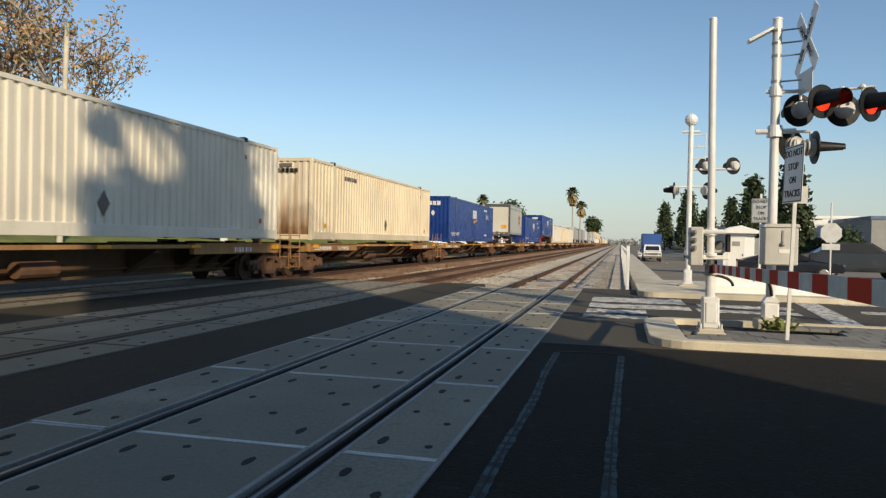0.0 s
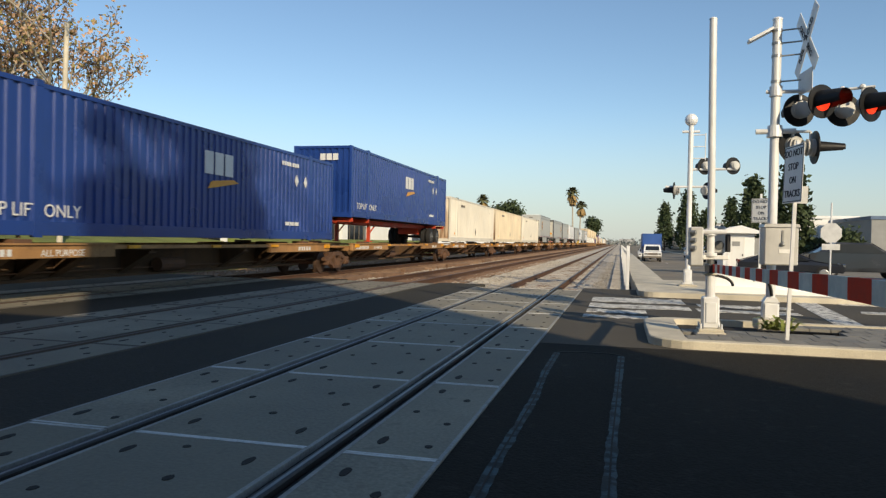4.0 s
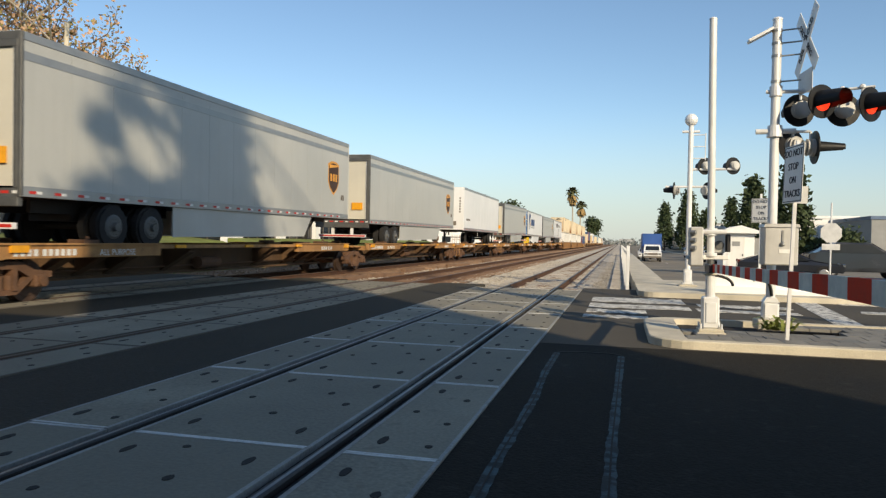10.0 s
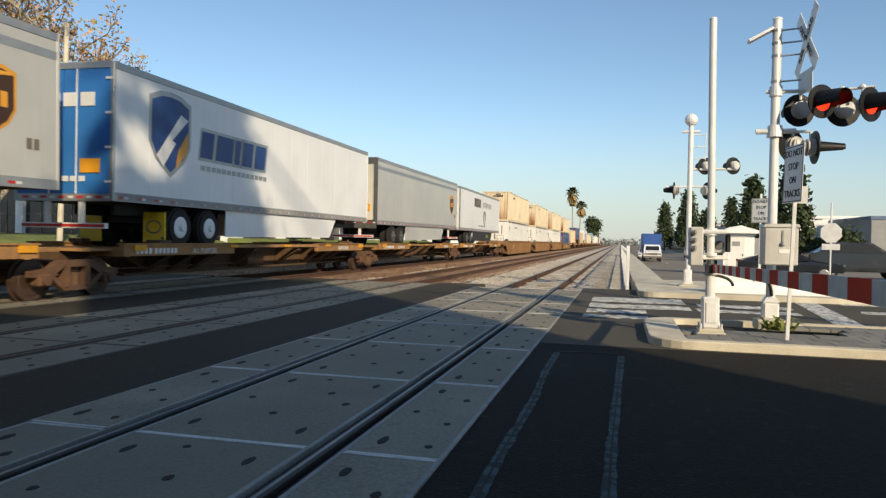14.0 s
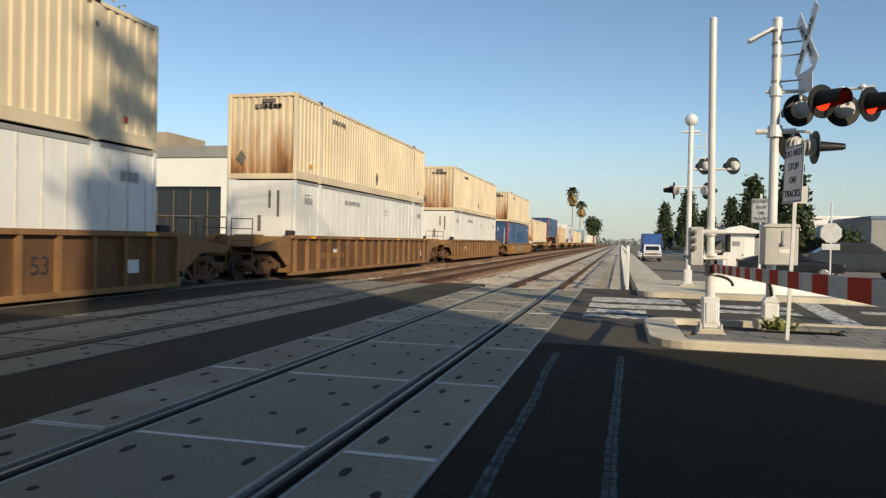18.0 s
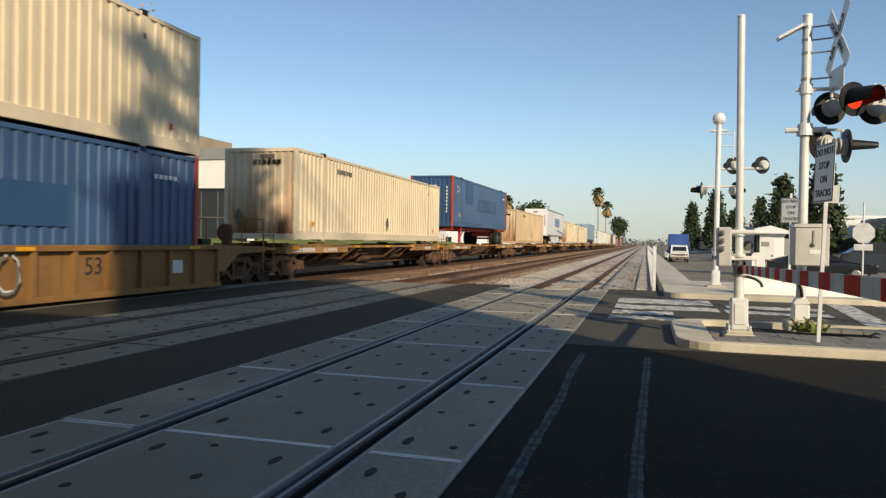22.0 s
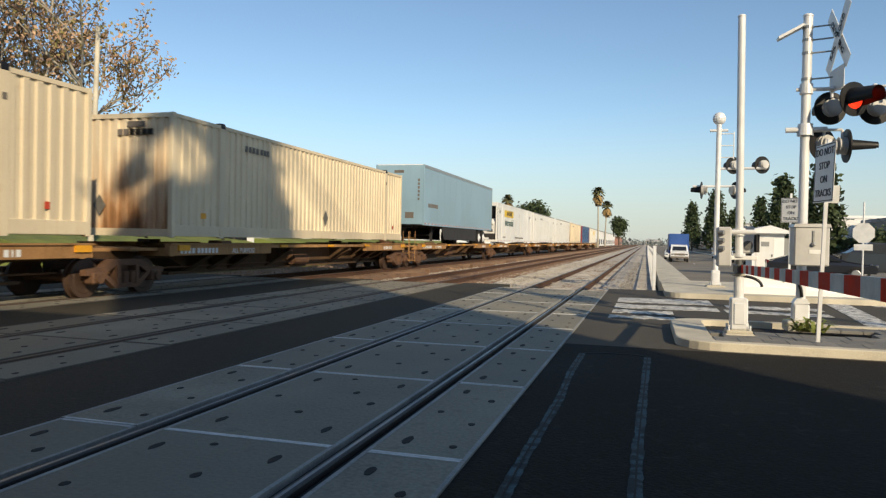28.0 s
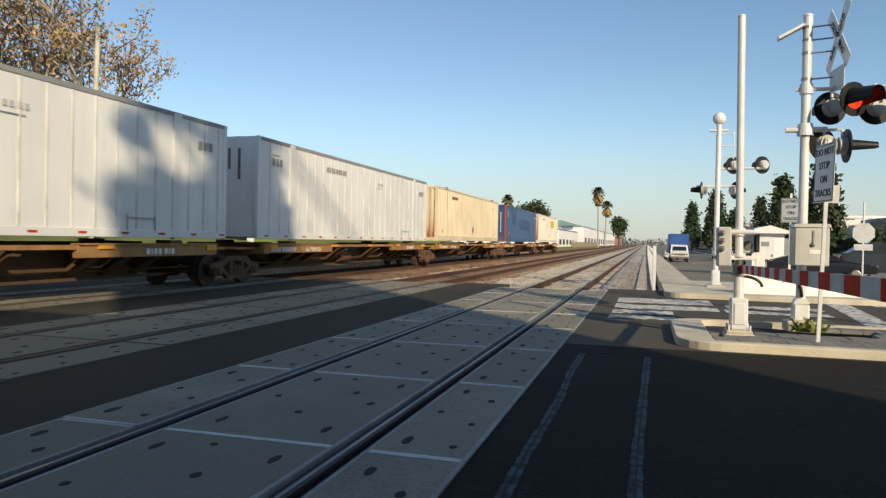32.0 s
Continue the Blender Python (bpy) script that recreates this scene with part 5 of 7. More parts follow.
for k in range(14):
    a0, a1 = k * math.tau / 14, (k + 1) * math.tau / 14
    rod(rg, (0.92 + 0.2 * math.cos(a0), -8.05 + 1.945, 0.5 + 0.15 * math.sin(a0)), (0.92 + 0.2 * math.cos(a1), -8.05 + 1.945, 0.5 + 0.15 * math.sin(a1)), 0.02, n=5)
part("flap_ring", rg, "bar_dark", t)
for s in (1,):
    part("lower_band", box(B(), HALF + 0.003, HALF - 0.02, -7.9, 7.95, 1.05, 1.2), "roof_band", t)
bm = B()
for k in range(4):
    box(bm, -0.9 + k * 0.45, -0.55 + k * 0.45, -8.05 - 0.004, -8.05 + 0.03, 3.1, 3.4)
for k in range(7):
    box(bm, -0.9 + k * 0.22, -0.75 + k * 0.22, -8.05 - 0.004, -8.05 + 0.03, 1.45, 1.57)
part("door_emblem", bm, "bar_white", t)
place(t, 284.3, 16.1)

t = trailer("highway_trailer", "white insulated trailer with dark lettering and belly tank", "trailer_white", LONG, -1, "chassis", None, RIM_DARK, False)
part("lettering", lettering("INTERMODAL", 0.62, "bar_dark"), None, t, at=pose(HALF - 0.008, 2.2, 3.15, 0, 0, 90))
bm = marks(B(), HALF - 0.012, -3.2, 2.9, (0.45, 0.45, 0.3, 0.5, 0.45), 0.65, 0.09)
part("emblem", bm, "shield_brown", t, "plain dark blocks")
a = shield(t, HALF - 0.012, 1.0, 2.1, 1.2, "roof_rail", "bar_dark")
part("badge_device", poly(B(), [(0.75, 1.7), (0.98, 2.55), (1.1, 2.55), (1.3, 1.7), (1.1, 1.7), (1.05, 2.1), (0.97, 2.1), (0.93, 1.7)], 0, HALF - 0.004, HALF + 0.004), "bar_white", a)
part("emblem_line", marks(B(), HALF - 0.012, -1.5, 1.4, (0.12,) * 17, 0.14, 0.05), "roof_rail", t)
bm = B()
for k in range(12):
    box(bm, HALF - 0.008, HALF - 0.014, -7.9, 7.9, 1.3 + k * 0.22, 1.305 + k * 0.22)
part("seam_line", bm, "roof_rail", t)
part("belly_tank", rod(B(), (0.6, 3.2, 0.6), (0.6, 4.8, 0.6), 0.3, n=16), "galv", t)
part("badge", box(B(), HALF - 0.06, HALF - 0.045, 2.0, 2.9, 0.55, 0.8, 0.004), "grass", t, "small green oval badge")
place(t, 319.21)

t = trailer("highway_trailer", "white trailer with blue blocks and a yellow swoosh, nose forward", "trailer_white", LONG, 1, "trailer_white", None, RIM, False)
bm = B()
for k in range(5):
    poly(bm, [(-1.2 + k * 0.95, 2.2), (-0.5 + k * 0.95, 2.2), (-0.3 + k * 0.95, 3.25), (-1.0 + k * 0.95, 3.25)], 0, HALF - 0.014, HALF - 0.006)
part("emblem", bm, "azure", t, "row of plain blue blocks")
part("swoosh", poly(B(), [(0.9, 1.9), (7.9, 1.55), (7.9, 1.35), (1.2, 1.65)], 0, HALF - 0.014, HALF - 0.005), "azure", t)
part("swoosh", poly(B(), [(3.5, 1.62), (7.9, 1.35), (7.9, 1.25), (4.2, 1.5)], 0, HALF - 0.014, HALF - 0.003), "gold", t)
part("swoosh", poly(B(), [(0.9, 1.85), (1.4, 1.85), (2.3, 3.5), (2.2, 3.5)], 0, HALF - 0.014, HALF - 0.002), "gold", t)
bm = B()
for k in range(5):
    box(bm, -0.9 + k * 0.3, -0.68 + k * 0.3, -LONG / 2 - 0.004, -LONG / 2 + 0.03, 2.8, 3.05)
part("end_emblem", bm, "bar_dark", t)
bm = box(B(), 0.25, 0.8, -LONG / 2 - 0.03, -LONG / 2 + 0.03, 1.4, 1.75, 0.01)
part("hose_panel", bm, "roof_rail", t)
place(t, 493.62)

t = trailer("highway_trailer", "light blue-grey highway trailer with dark belly skirts", "trailer_blue", LONG, 1, "chassis", None, RIM, False)
part("side_number", marks(B(), HALF - 0.008, -7.4, 1.95, (0.15,) * 9, 0.2, 0.05), "bar_dark", t)
bm = box(B(), -0.3, 0.1, -LONG / 2 - 0.012, -LONG / 2 + 0.03, 2.2, 2.8)
part("nose_plate", bm, "sign", t)
place(t, 552.90)

# refrigerated container with a yellow sign
t = panel_container("refrigerated_container", "white refrigerated container with a yellow sign panel", dark_roof=False, step=2.44, cooled=True)
part("sign_panel", box(B(), HALF - 0.01, HALF + 0.004, -5.25, -1.45, 1.97, 2.5), "sign_yellow", t)
part("emblem", marks(B(), HALF + 0.004, -4.35, 2.09, (0.26, 0.26, 0.0, 0.26, 0.26, 0.26, 0.26), 0.28, 0.1), "shield_brown", t)
part("lettering", lettering("Intermodal", 0.82, "green_ink"), None, t, at=pose(HALF + 0.003, -3.3, 1.52, 0, 0, 90))
e = LONG / 2
part("end_header", box(B(), -HALF + 0.12, HALF - 0.12, -e, -e + 0.14, 2.68, 2.89, 0.01), "panel_white", t)
part("end_sill", box(B(), -HALF + 0.12, HALF - 0.12, -e, -e + 0.14, 0.0, 0.16, 0.01), "panel_white", t)
part("fuel_tank", box(B(), -1.1, 1.1, -e + 0.06, -e + 0.6, 0.16, 0.62, 0.05), "chassis", t, "dark fuel tank below the cooling unit")
bm = B()
poly(bm, [(-e + 0.05, 0.62), (-e + 0.05, 1.38), (-e + 0.3, 1.72), (-e + 0.72, 1.74), (-e + 0.72, 0.62)], 0, -1.1, 1.1)
cu = part("cooling_unit", bm, "panel_white", t, "white machine housing with a sloping top")
part("cooling_grille", box(B(), -1.12, 1.12, -e + 0.3, -e + 0.7, 1.74, 2.66, 0.03), "black", t, "black condenser grille")
part("control_panel", box(B(), 0.55, 0.95, -e + 0.03, -e + 0.06, 0.75, 0.95), "black", cu)
part("exhaust", rod(B(), (0.5, -e - 0.02, 1.25), (0.95, -e - 0.02, 1.28), 0.05, n=8), "black", cu)
part("badge", box(B(), -0.3, 0.15, -e + 0.04, -e + 0.06, 0.98, 1.08), "bar_dark", cu)
# dark strip on the flat side stands in for the shaded gap behind the rungs
part("ladder_bay", box(B(), HALF - 0.03, HALF - 0.012, -e + 0.15, -e + 0.36, 0.2, 2.6), "placard", t)
for k in range(5):
    part("rung", rod(B(), (HALF - 0.005, -e + 0.13, 0.35 + k * 0.5), (HALF - 0.005, -e + 0.38, 0.35 + k * 0.5), 0.016, n=6), "panel_white", t)
part("lettering", lettering("TOP LIFT ONLY", 0.155, "bar_dark"), None, t, at=pose(HALF + 0.003, -5.3, 0.36, 0, 0, 90))
part("lettering", lettering("Refrigerated Container", 0.225, "bar_dark"), None, t, at=pose(HALF + 0.003, 2.65, 0.36, 0, 0, 90))
part("small_lettering", marks(B(), HALF + 0.002, -0.5, 0.31, (0.12, 0.1, 0.5, 0.1, 0.5, 0.03), 0.11, 0.09), "bar_dark", t)
place(t, 571.12)
pw = panel_container("freight_container", "white plate-sided container with dark roof rail, on a railcar")
place(pw, 589.14)
for end in (607.04,):
    place(copy_thing(pw, OFF), end)
t = copy_thing(white_c, OFF)
tagged(t, "white corrugated container with a yellow sign, on the last railcar")
part("sign_panel", box(B(), HALF - 0.01, HALF + 0.004, 1.5, 4.5, 1.7, 2.5), "sign_yellow", t)
place(t, 662.6)

# double stacks in the well cars
WELLS = (341.03, 364.79, 388.67, 412.42)
low_label = "white plate-sided container in the well of a stack car"
for i, end in enumerate(WELLS):
    if i < 3:
        place(tagged(copy_thing(pw, OFF), low_label), end, z=0.33)
    else:
        place(tagged(copy_thing(faded_c, OFF), "faded blue container with red posts in a stack car"), end, z=0.33)
    place(tagged(copy_thing(tan_c, OFF), "sand-coloured container stacked on top of another"), end, z=3.31)
    well = well_car("rust-orange deep well car carrying two stacked containers" if i < 3 else "yellow-brown well car with a sprayed scrawl", "well_orange" if i < 3 else "well_yellow", i == 3, i == 3)
    cars.append((well, end - LONG / 2))

# spine platforms under the rest of the load
flat = sorted((mid, mid - (8.4 + 15.5 if abs(mid - 75.36) < 0.1 else 14.2 if abs(mid - 180.04) < 0.1 else 14.8 if abs(mid - 239.48) < 0.1 else LONG) / 2,
               mid + (8.4 if abs(mid - 75.36) < 0.1 else 14.2 if abs(mid - 180.04) < 0.1 else 14.8 if abs(mid - 239.48) < 0.1 else LONG) / 2) for t, mid, z, lift in loads if 0.9 < z < 1.4)
runs = []
for mid, a, b in flat:
    if runs and a - runs[-1][-1][2] < 6.0:
        runs[-1].append([mid, a, b])
    else:
        runs.append([[mid, a, b]])
SPINE = "rust-brown spine car platform carrying a load"
for run in runs:
    cuts = [(run[0][1] - 1.75, True)]
    for p, q in zip(run, run[1:]):
        cuts.append(((p[2] + q[1]) / 2, q[1] - p[2] > 2.55))
    cuts.append((run[-1][2] + 1.75, True))
    for i, (mid, a, b) in enumerate(run):
        c0, c1 = cuts[i], cuts[i + 1]
        m = (c0[0] + c1[0]) / 2
        lo, hi = c0[0] - m, c1[0] - m
        lead = (lo + 1.5, True) if c0[1] else (lo, False)
        trail = (hi - 1.5, True) if c1[1] else None
        cars.append((spine_car(SPINE, lo, hi, lead, trail, i), m))


# ---- crossing signals ----
def facing(x, y, z, nx, ny):
    """A pose whose -y axis looks along (nx, ny)."""
    return pose(x, y, z, 0, 0, math.degrees(math.atan2(nx, -ny)))


def disc(bm, r, y0, y1, n=24, r1=None):
    bmesh.ops.create_cone(bm, cap_ends=True, segments=n, radius1=r, radius2=r if r1 is None else r1, depth=abs(y1 - y0),
                          matrix=Matrix.Translation((0, (y0 + y1) / 2, 0)) @ Matrix.Rotation(math.pi / 2, 4, "X"))
    return bm


def hood_mesh(L=0.46, wide=1.0, tip=0.74):
    """A half-tube visor over the lens, facing -y."""
    bm = B()
    n = 12
    for r in (0.17, 0.163):
        a0 = []
        for y in (0.0, -L):
            k = wide if y == 0 else tip
            a0.append([bm.verts.new((r * k * math.cos(t), y, r * k * math.sin(t))) for t in np.linspace(-0.6, math.pi + 0.6, n)])
        for i in range(n - 1):
            bm.faces.new((a0[0][i], a0[0][i + 1], a0[1][i + 1], a0[1][i]))
    return finish(bm, "visor", "black", True)


def flasher(parent, m, lit=False, visor=0.3, wide=1.0, tip=0.74):
    """A flashing-light unit facing -y: background disc, lens, visor and rear housing."""
    bm = disc(B(), 0.255, -0.006, 0.012, 30)
    bg = part("signal_light", bm, "black", parent, "round black signal background with visor", at=m)
    part("lens", disc(B(), 0.145, -0.03, -0.006, 24, 0.12), "lamp_red" if lit else "lens_dark", bg, "lit red lens" if lit else "")
    part("visor", hood_mesh(visor, wide, tip), None, bg)
    bm = disc(B(), 0.135, 0.012, 0.06, 24)
    disc(bm, 0.135, 0.06, 0.12, 24, 0.11)
    disc(bm, 0.11, 0.12, 0.165, 24, 0.05)
    part("housing", bm, "case", bg, smooth=False)
    return bg


def mast(name, label, x, y, z0, z1, r=0.06):
    t = thing(name, label, "crossing signal", pose(x, y, 0))
    part("pole", rod(B(), (0, 0, z0), (0.035 * (z1 - z0) * 0.0, 0, z1), r, n=20), "galv", t)
    part("cap", ball(B(), (0, 0, z1), r * 1.12, 14, 0.5), "galv", t)
    return t


def junction_base(t, s=1.0):
    bm = box(B(), -0.17 * s, 0.17 * s, -0.17 * s, 0.17 * s, 0.12, 0.17, 0.01)
    box(bm, -0.2 * s, 0.2 * s, -0.2 * s, 0.2 * s, 0.0, 0.125, 0.02)
    part("footing", bm, "kerb", t)
    bm = box(B(), -0.115, 0.115, -0.115, 0.115, 0.17, 0.62, 0.02)
    box(bm, -0.075, 0.075, -0.13, -0.11, 0.25, 0.55, 0.01)
    part("junction_box", bm, "galv", t)
    for a in (-0.14, 0.14):
        for b in (-0.14, 0.14):
            part("anchor_bolt", rod(B(), (a, b, 0.15), (a, b, 0.24), 0.014, n=8), "galv", t)


# gate mast on the island, with its mechanism
g = mast("crossing_gate", "white-painted crossing gate with lowered red and white arm", 1.29, 10.9, 1.2, 4.6, 0.052)
g.matrix_basis = pose(1.29, 10.9, 0, 0, -0.75, 0)
junction_base(g)
bm = box(B(), 0.02, 0.24, 0.3, 0.7, 1.24, 1.64, 0.02)
c = part("gate_mechanism", bm, "case", g, "grey gate drive housing")
part("inspection_cover", rod(B(), (0.15, 0.29, 1.36), (0.15, 0.31, 1.36), 0.07, n=16), "frame_dark", c)
# black block stands in for the dark gap beside the housing
part("side_cover", box(B(), 0.25, 0.31, 0.3, 0.6, 1.26, 1.52, 0.01), "chassis", c)
for dx in (-0.2,):
    bm = box(B(), dx - 0.10, dx + 0.085, -0.15, 0.15, 1.06, 1.62, 0.02)
    c = part("gate_mechanism", bm, "case", g, "grey gate drive housing")
    bm = B()
    for zz in (1.32, 1.43, 1.54):
        rod(bm, (dx - 0.09, -0.15, zz), (dx - 0.02, -0.19, zz), 0.035, n=10)
    part("cover_knob", bm, "roof_rail", c)
bm = rod(B(), (-0.2, -0.06, 1.55), (0.2, -0.06, 1.55), 0.035)
rod(bm, (0, 0, 1.50), (0, 0, 1.60), 0.085, n=14)
part("clamp", bm, "galv", g)
part("counter_bar", box(B(), -0.34, 0.24, -0.05, 0.05, 1.155, 1.215, 0.008), "sign", g, "white counterweight bar")
# pole below the bar, its shadow painted as dark grey metal
part("pivot_post", rod(B(), (0, 0, 0.9), (0, 0, 1.16), 0.045, n=14), "frame_dark", g, "dark grey pole section, shadow in its colour")
part("pole_collar", rod(B(), (0, 0, 1.2), (0, 0, 1.25), 0.085, n=16), "galv", g)
part("sleeve_cap", box(B(), -0.09, 0.08, -0.09, 0.09, 0.93, 0.955, 0.006), "kerb", g, "rusty cap plate on the sleeve")
bm = B()
p = None
for k in range(9):
    a = k / 8 * math.pi / 2
    q = Vector((0.0 + 0.3 * math.sin(a), -0.02, 0.88 + 0.05 * math.cos(a) - 0.1 * (k / 8) ** 2))
    if p is not None:
        rod(bm, p, q, 0.02, n=8)
    p = q
rod(bm, (0.0, 0, 0.62), (0.0, 0, 0.93), 0.06)
part("cable_elbow", bm, "black", g)
part("sleeve", rod(B(), (0, 0, 0.6), (0, 0, 0.94), 0.068, n=16), "galv", g)
# the arm runs level along the road's edge, towards and past the camera
arm = part("arm_bracket", box(B(), -0.05, 0.06, -0.25, 0.3, 0.97, 1.09, 0.01), "frame_dark", g, "dark steel bracket that holds the gate arm")
for k in range(25):
    half = 0.055 - 0.006 * k / 25
    ya, yb = -0.22 - k * 0.36, -0.22 - (k + 1) * 0.36
    za, zb = (1.03 + 0.15 * min(-q / 7.25, 1.1) for q in (ya, yb))
    xa, xb = 0.03 + 0.0414 * ya, 0.03 + 0.0414 * yb
    bm = B()
    ends = [[bm.verts.new((x + u, y, z + v)) for u, v in ((-0.02, -half), (0.02, -half), (0.02, half), (-0.02, half))] for x, y, z in ((xa, ya, za), (xb, yb, zb))]
    bm.faces.new(ends[0]), bm.faces.new(ends[1][::-1])
    for i in range(4):
        bm.faces.new((ends[0][i], ends[0][(i + 1) % 4], ends[1][(i + 1) % 4], ends[1][i]))
    part("stripe", bm, "stripe_red" if k % 2 == 0 else "stripe_white", arm)
# flashing-light mast
s2 = mast("crossing_signal", "white crossing signal mast with red lights, lit", 2.33, 12.2, 0.3, 4.93, 0.07)
bm = box(B(), -0.12, 0.12, -0.1, 0.1, 0.2, 0.48, 0.03)
poly(bm, [(-0.12, 0.48), (0.12, 0.48), (0.07, 0.56), (-0.07, 0.56)], 1, -0.1, 0.1)
part("junction_box", bm, "galv", s2)
part("footing", box(B(), -0.22, 0.22, -0.22, 0.22, 0.05, 0.21, 0.02), "kerb", s2)
bm, p = B(), None
for k in range(9):
    a = k / 8 * math.pi / 2
    q = Vector((-0.28 + 0.28 * math.sin(a), -0.09, 0.82 + 0.08 * math.sin(2 * a) - 0.24 * (1 - math.cos(a))))
    if p is not None:
        rod(bm, p, q, 0.024, n=8)
    p = q
part("cable_elbow", bm, "black", s2)
bm = box(B(), -0.22, 0.25, -0.62, -0.22, 1.08, 1.66, 0.015)
poly(bm, [(-0.24, 1.65), (0.27, 1.65), (0.25, 1.70), (-0.22, 1.70)], 1, -0.64, -0.2)
cs = part("signal_case", bm, "case", s2, "grey equipment case with padlock")
bm = box(B(), 0.02, 0.045, -0.635, -0.62, 1.42, 1.6)
ball(bm, (0.033, -0.635, 1.40), 0.035, 10)
part("padlock", bm, "roof_rail", cs)
part("case_label", box(B(), -0.02, 0.17, -0.626, -0.61, 1.26, 1.32), "sign", cs)
bm = rod(B(), (-0.14, 0.02, 3.80), (0.42, -0.06, 3.78), 0.03)
rod(bm, (0.42, -0.06, 3.78), (0.95, -0.16, 3.77), 0.022)
rod(bm, (0.95, -0.16, 3.77), (1.32, -0.28, 3.78), 0.022)
rod(bm, (0, 0, 3.72), (0, 0, 3.88), 0.095, n=14)
for x, y in ((0.50, -0.10), (0.92, -0.10), (1.16, -0.24), (0.36, 0.0)):
    rod(bm, (x, y, 3.77), (x, y, 3.66), 0.022, n=8)
    ball(bm, (x, y, 3.79), 0.045, 8)
part("cross_arm", bm, "galv", s2)
flasher(s2, facing(0.58, -0.36, 3.56, 0.50, -0.86), True, 0.44)
flasher(s2, facing(1.21, -0.46, 3.48, 0.64, -0.77), True, 0.44)
flasher(s2, facing(0.36, 0.10, 3.51, -0.30, 0.95), False)
flasher(s2, facing(0.99, 0.10, 3.50, -0.12, 0.99), False)
bm = rod(B(), (-0.28, 0, 3.17), (0.30, -0.03, 3.17), 0.042)
rod(bm, (0.30, -0.03, 3.16), (0.50, -0.08, 3.15), 0.022, n=8)
rod(bm, (0.50, -0.08, 3.15), (0.50, -0.08, 2.95), 0.022, n=8)
rod(bm, (0.27, 0.03, 3.16), (0.27, 0.03, 2.98), 0.022, n=8)
rod(bm, (0, 0, 3.08), (0, 0, 3.26), 0.12, 0.11, n=16)
part("lower_arm", bm, "galv", s2)
flasher(s2, facing(0.56, -0.10, 2.90, 0.985, 0.05), visor=0.42, wide=0.62, tip=0.36)
flasher(s2, facing(0.26, 0.10, 2.96, -0.55, 0.83), visor=0.2)
# crossbuck and the plate below it, seen almost edge on
cb = facing(0.40, -0.1, 4.55, -0.995, -0.10)
bm = B()
for a in (-48, 48):
    turned_bm = box(B(), -0.61, 0.61, -0.004, 0.004, -0.115, 0.115)
    turned(turned_bm, pose(0, 0.012 * (a > 0), 0, 0, a, 0))
    me = bpy.data.meshes.new("blade")
    turned_bm.to_mesh(me)
    turned_bm.free()
    bm.from_mesh(me)
    bpy.data.meshes.remove(me)
cbo = part("crossbuck", bm, "sign", s2, "white crossed warning boards", at=cb)
for a, txt in ((-48, "RAIL    ROAD"), (48, "CROS    SING")):
    part("letter_row", lettering(txt, 0.13, "ink"), None, cbo, at=pose(0, -0.012, 0, 0, a, 0))
part("track_plate", box(B(), -0.3, 0.3, -0.004, 0.004, -0.80, -0.46), "sign_back", s2, "small plate below the crossed boards", at=cb)
for zz in (4.75, 4.55, 4.35, 3.95):
    bm = rod(B(), (0, 0, zz), (0.34, -0.1, zz), 0.013, n=6)
    part("bracket", rod(bm, (0, 0, zz - 0.02), (0, 0, zz + 0.02), 0.078, n=14), "roof_rail", s2)
bm = box(B(), -0.5, -0.1, -0.1, 0.1, -0.02, 0.02)
part("bell_shield", turned(bm, pose(0.02, 0, 4.83, 0, -28, 0)), "galv", s2)

# warning sign on its own post
def text_sign(t, m, w=0.61, h=0.76):
    b = part("sign_plate", box(B(), -w / 2, w / 2, -0.003, 0.003, -h / 2, h / 2, 0.001), "sign", t, "white plate with black words", at=m)
    for k, s in enumerate(("DO NOT", "STOP", "ON", "TRACKS")):
        part("word", lettering(s, 0.132, "ink"), None, b, at=pose(0, -0.006, h * 0.36 - k * h * 0.235))
    bm = B()
    for x0, x1, z0, z1 in ((-w / 2 + 0.015, w / 2 - 0.015, h / 2 - 0.025, h / 2 - 0.013), (-w / 2 + 0.015, w / 2 - 0.015, -h / 2 + 0.013, -h / 2 + 0.025), (-w / 2 + 0.013, -w / 2 + 0.025, -h / 2 + 0.025, h / 2 - 0.025), (w / 2 - 0.025, w / 2 - 0.013, -h / 2 + 0.025, h / 2 - 0.025)):
        box(bm, x0, x1, -0.005, 0.0, z0, z1)
    part("border", bm, "ink", b)


sp = thing("warning_sign", "white warning sign on a thin leaning steel post", "sign", pose(2.19, 10.32, 0.12, 0, 1.6, 0))
part("post", box(B(), -0.022, 0.022, -0.022, 0.022, 0, 2.65), "galv", sp)
text_sign(sp, facing(-0.05, -0.05, 2.2, -0.985, -0.17))
part("small_plate", box(B(), 0.03, 0.16, 0.03, 0.04, 1.82, 2.05), "sign_back", sp)
sp2 = thing("warning_sign", "white warning sign beyond the far carriageway", "sign", pose(4.27, 24.1, 0.1))
part("post", box(B(), -0.03, 0.03, 0.01, 0.06, 0, 2.9), "galv", sp2)
text_sign(sp2, facing(0, 0, 2.38, -0.55, -0.83))

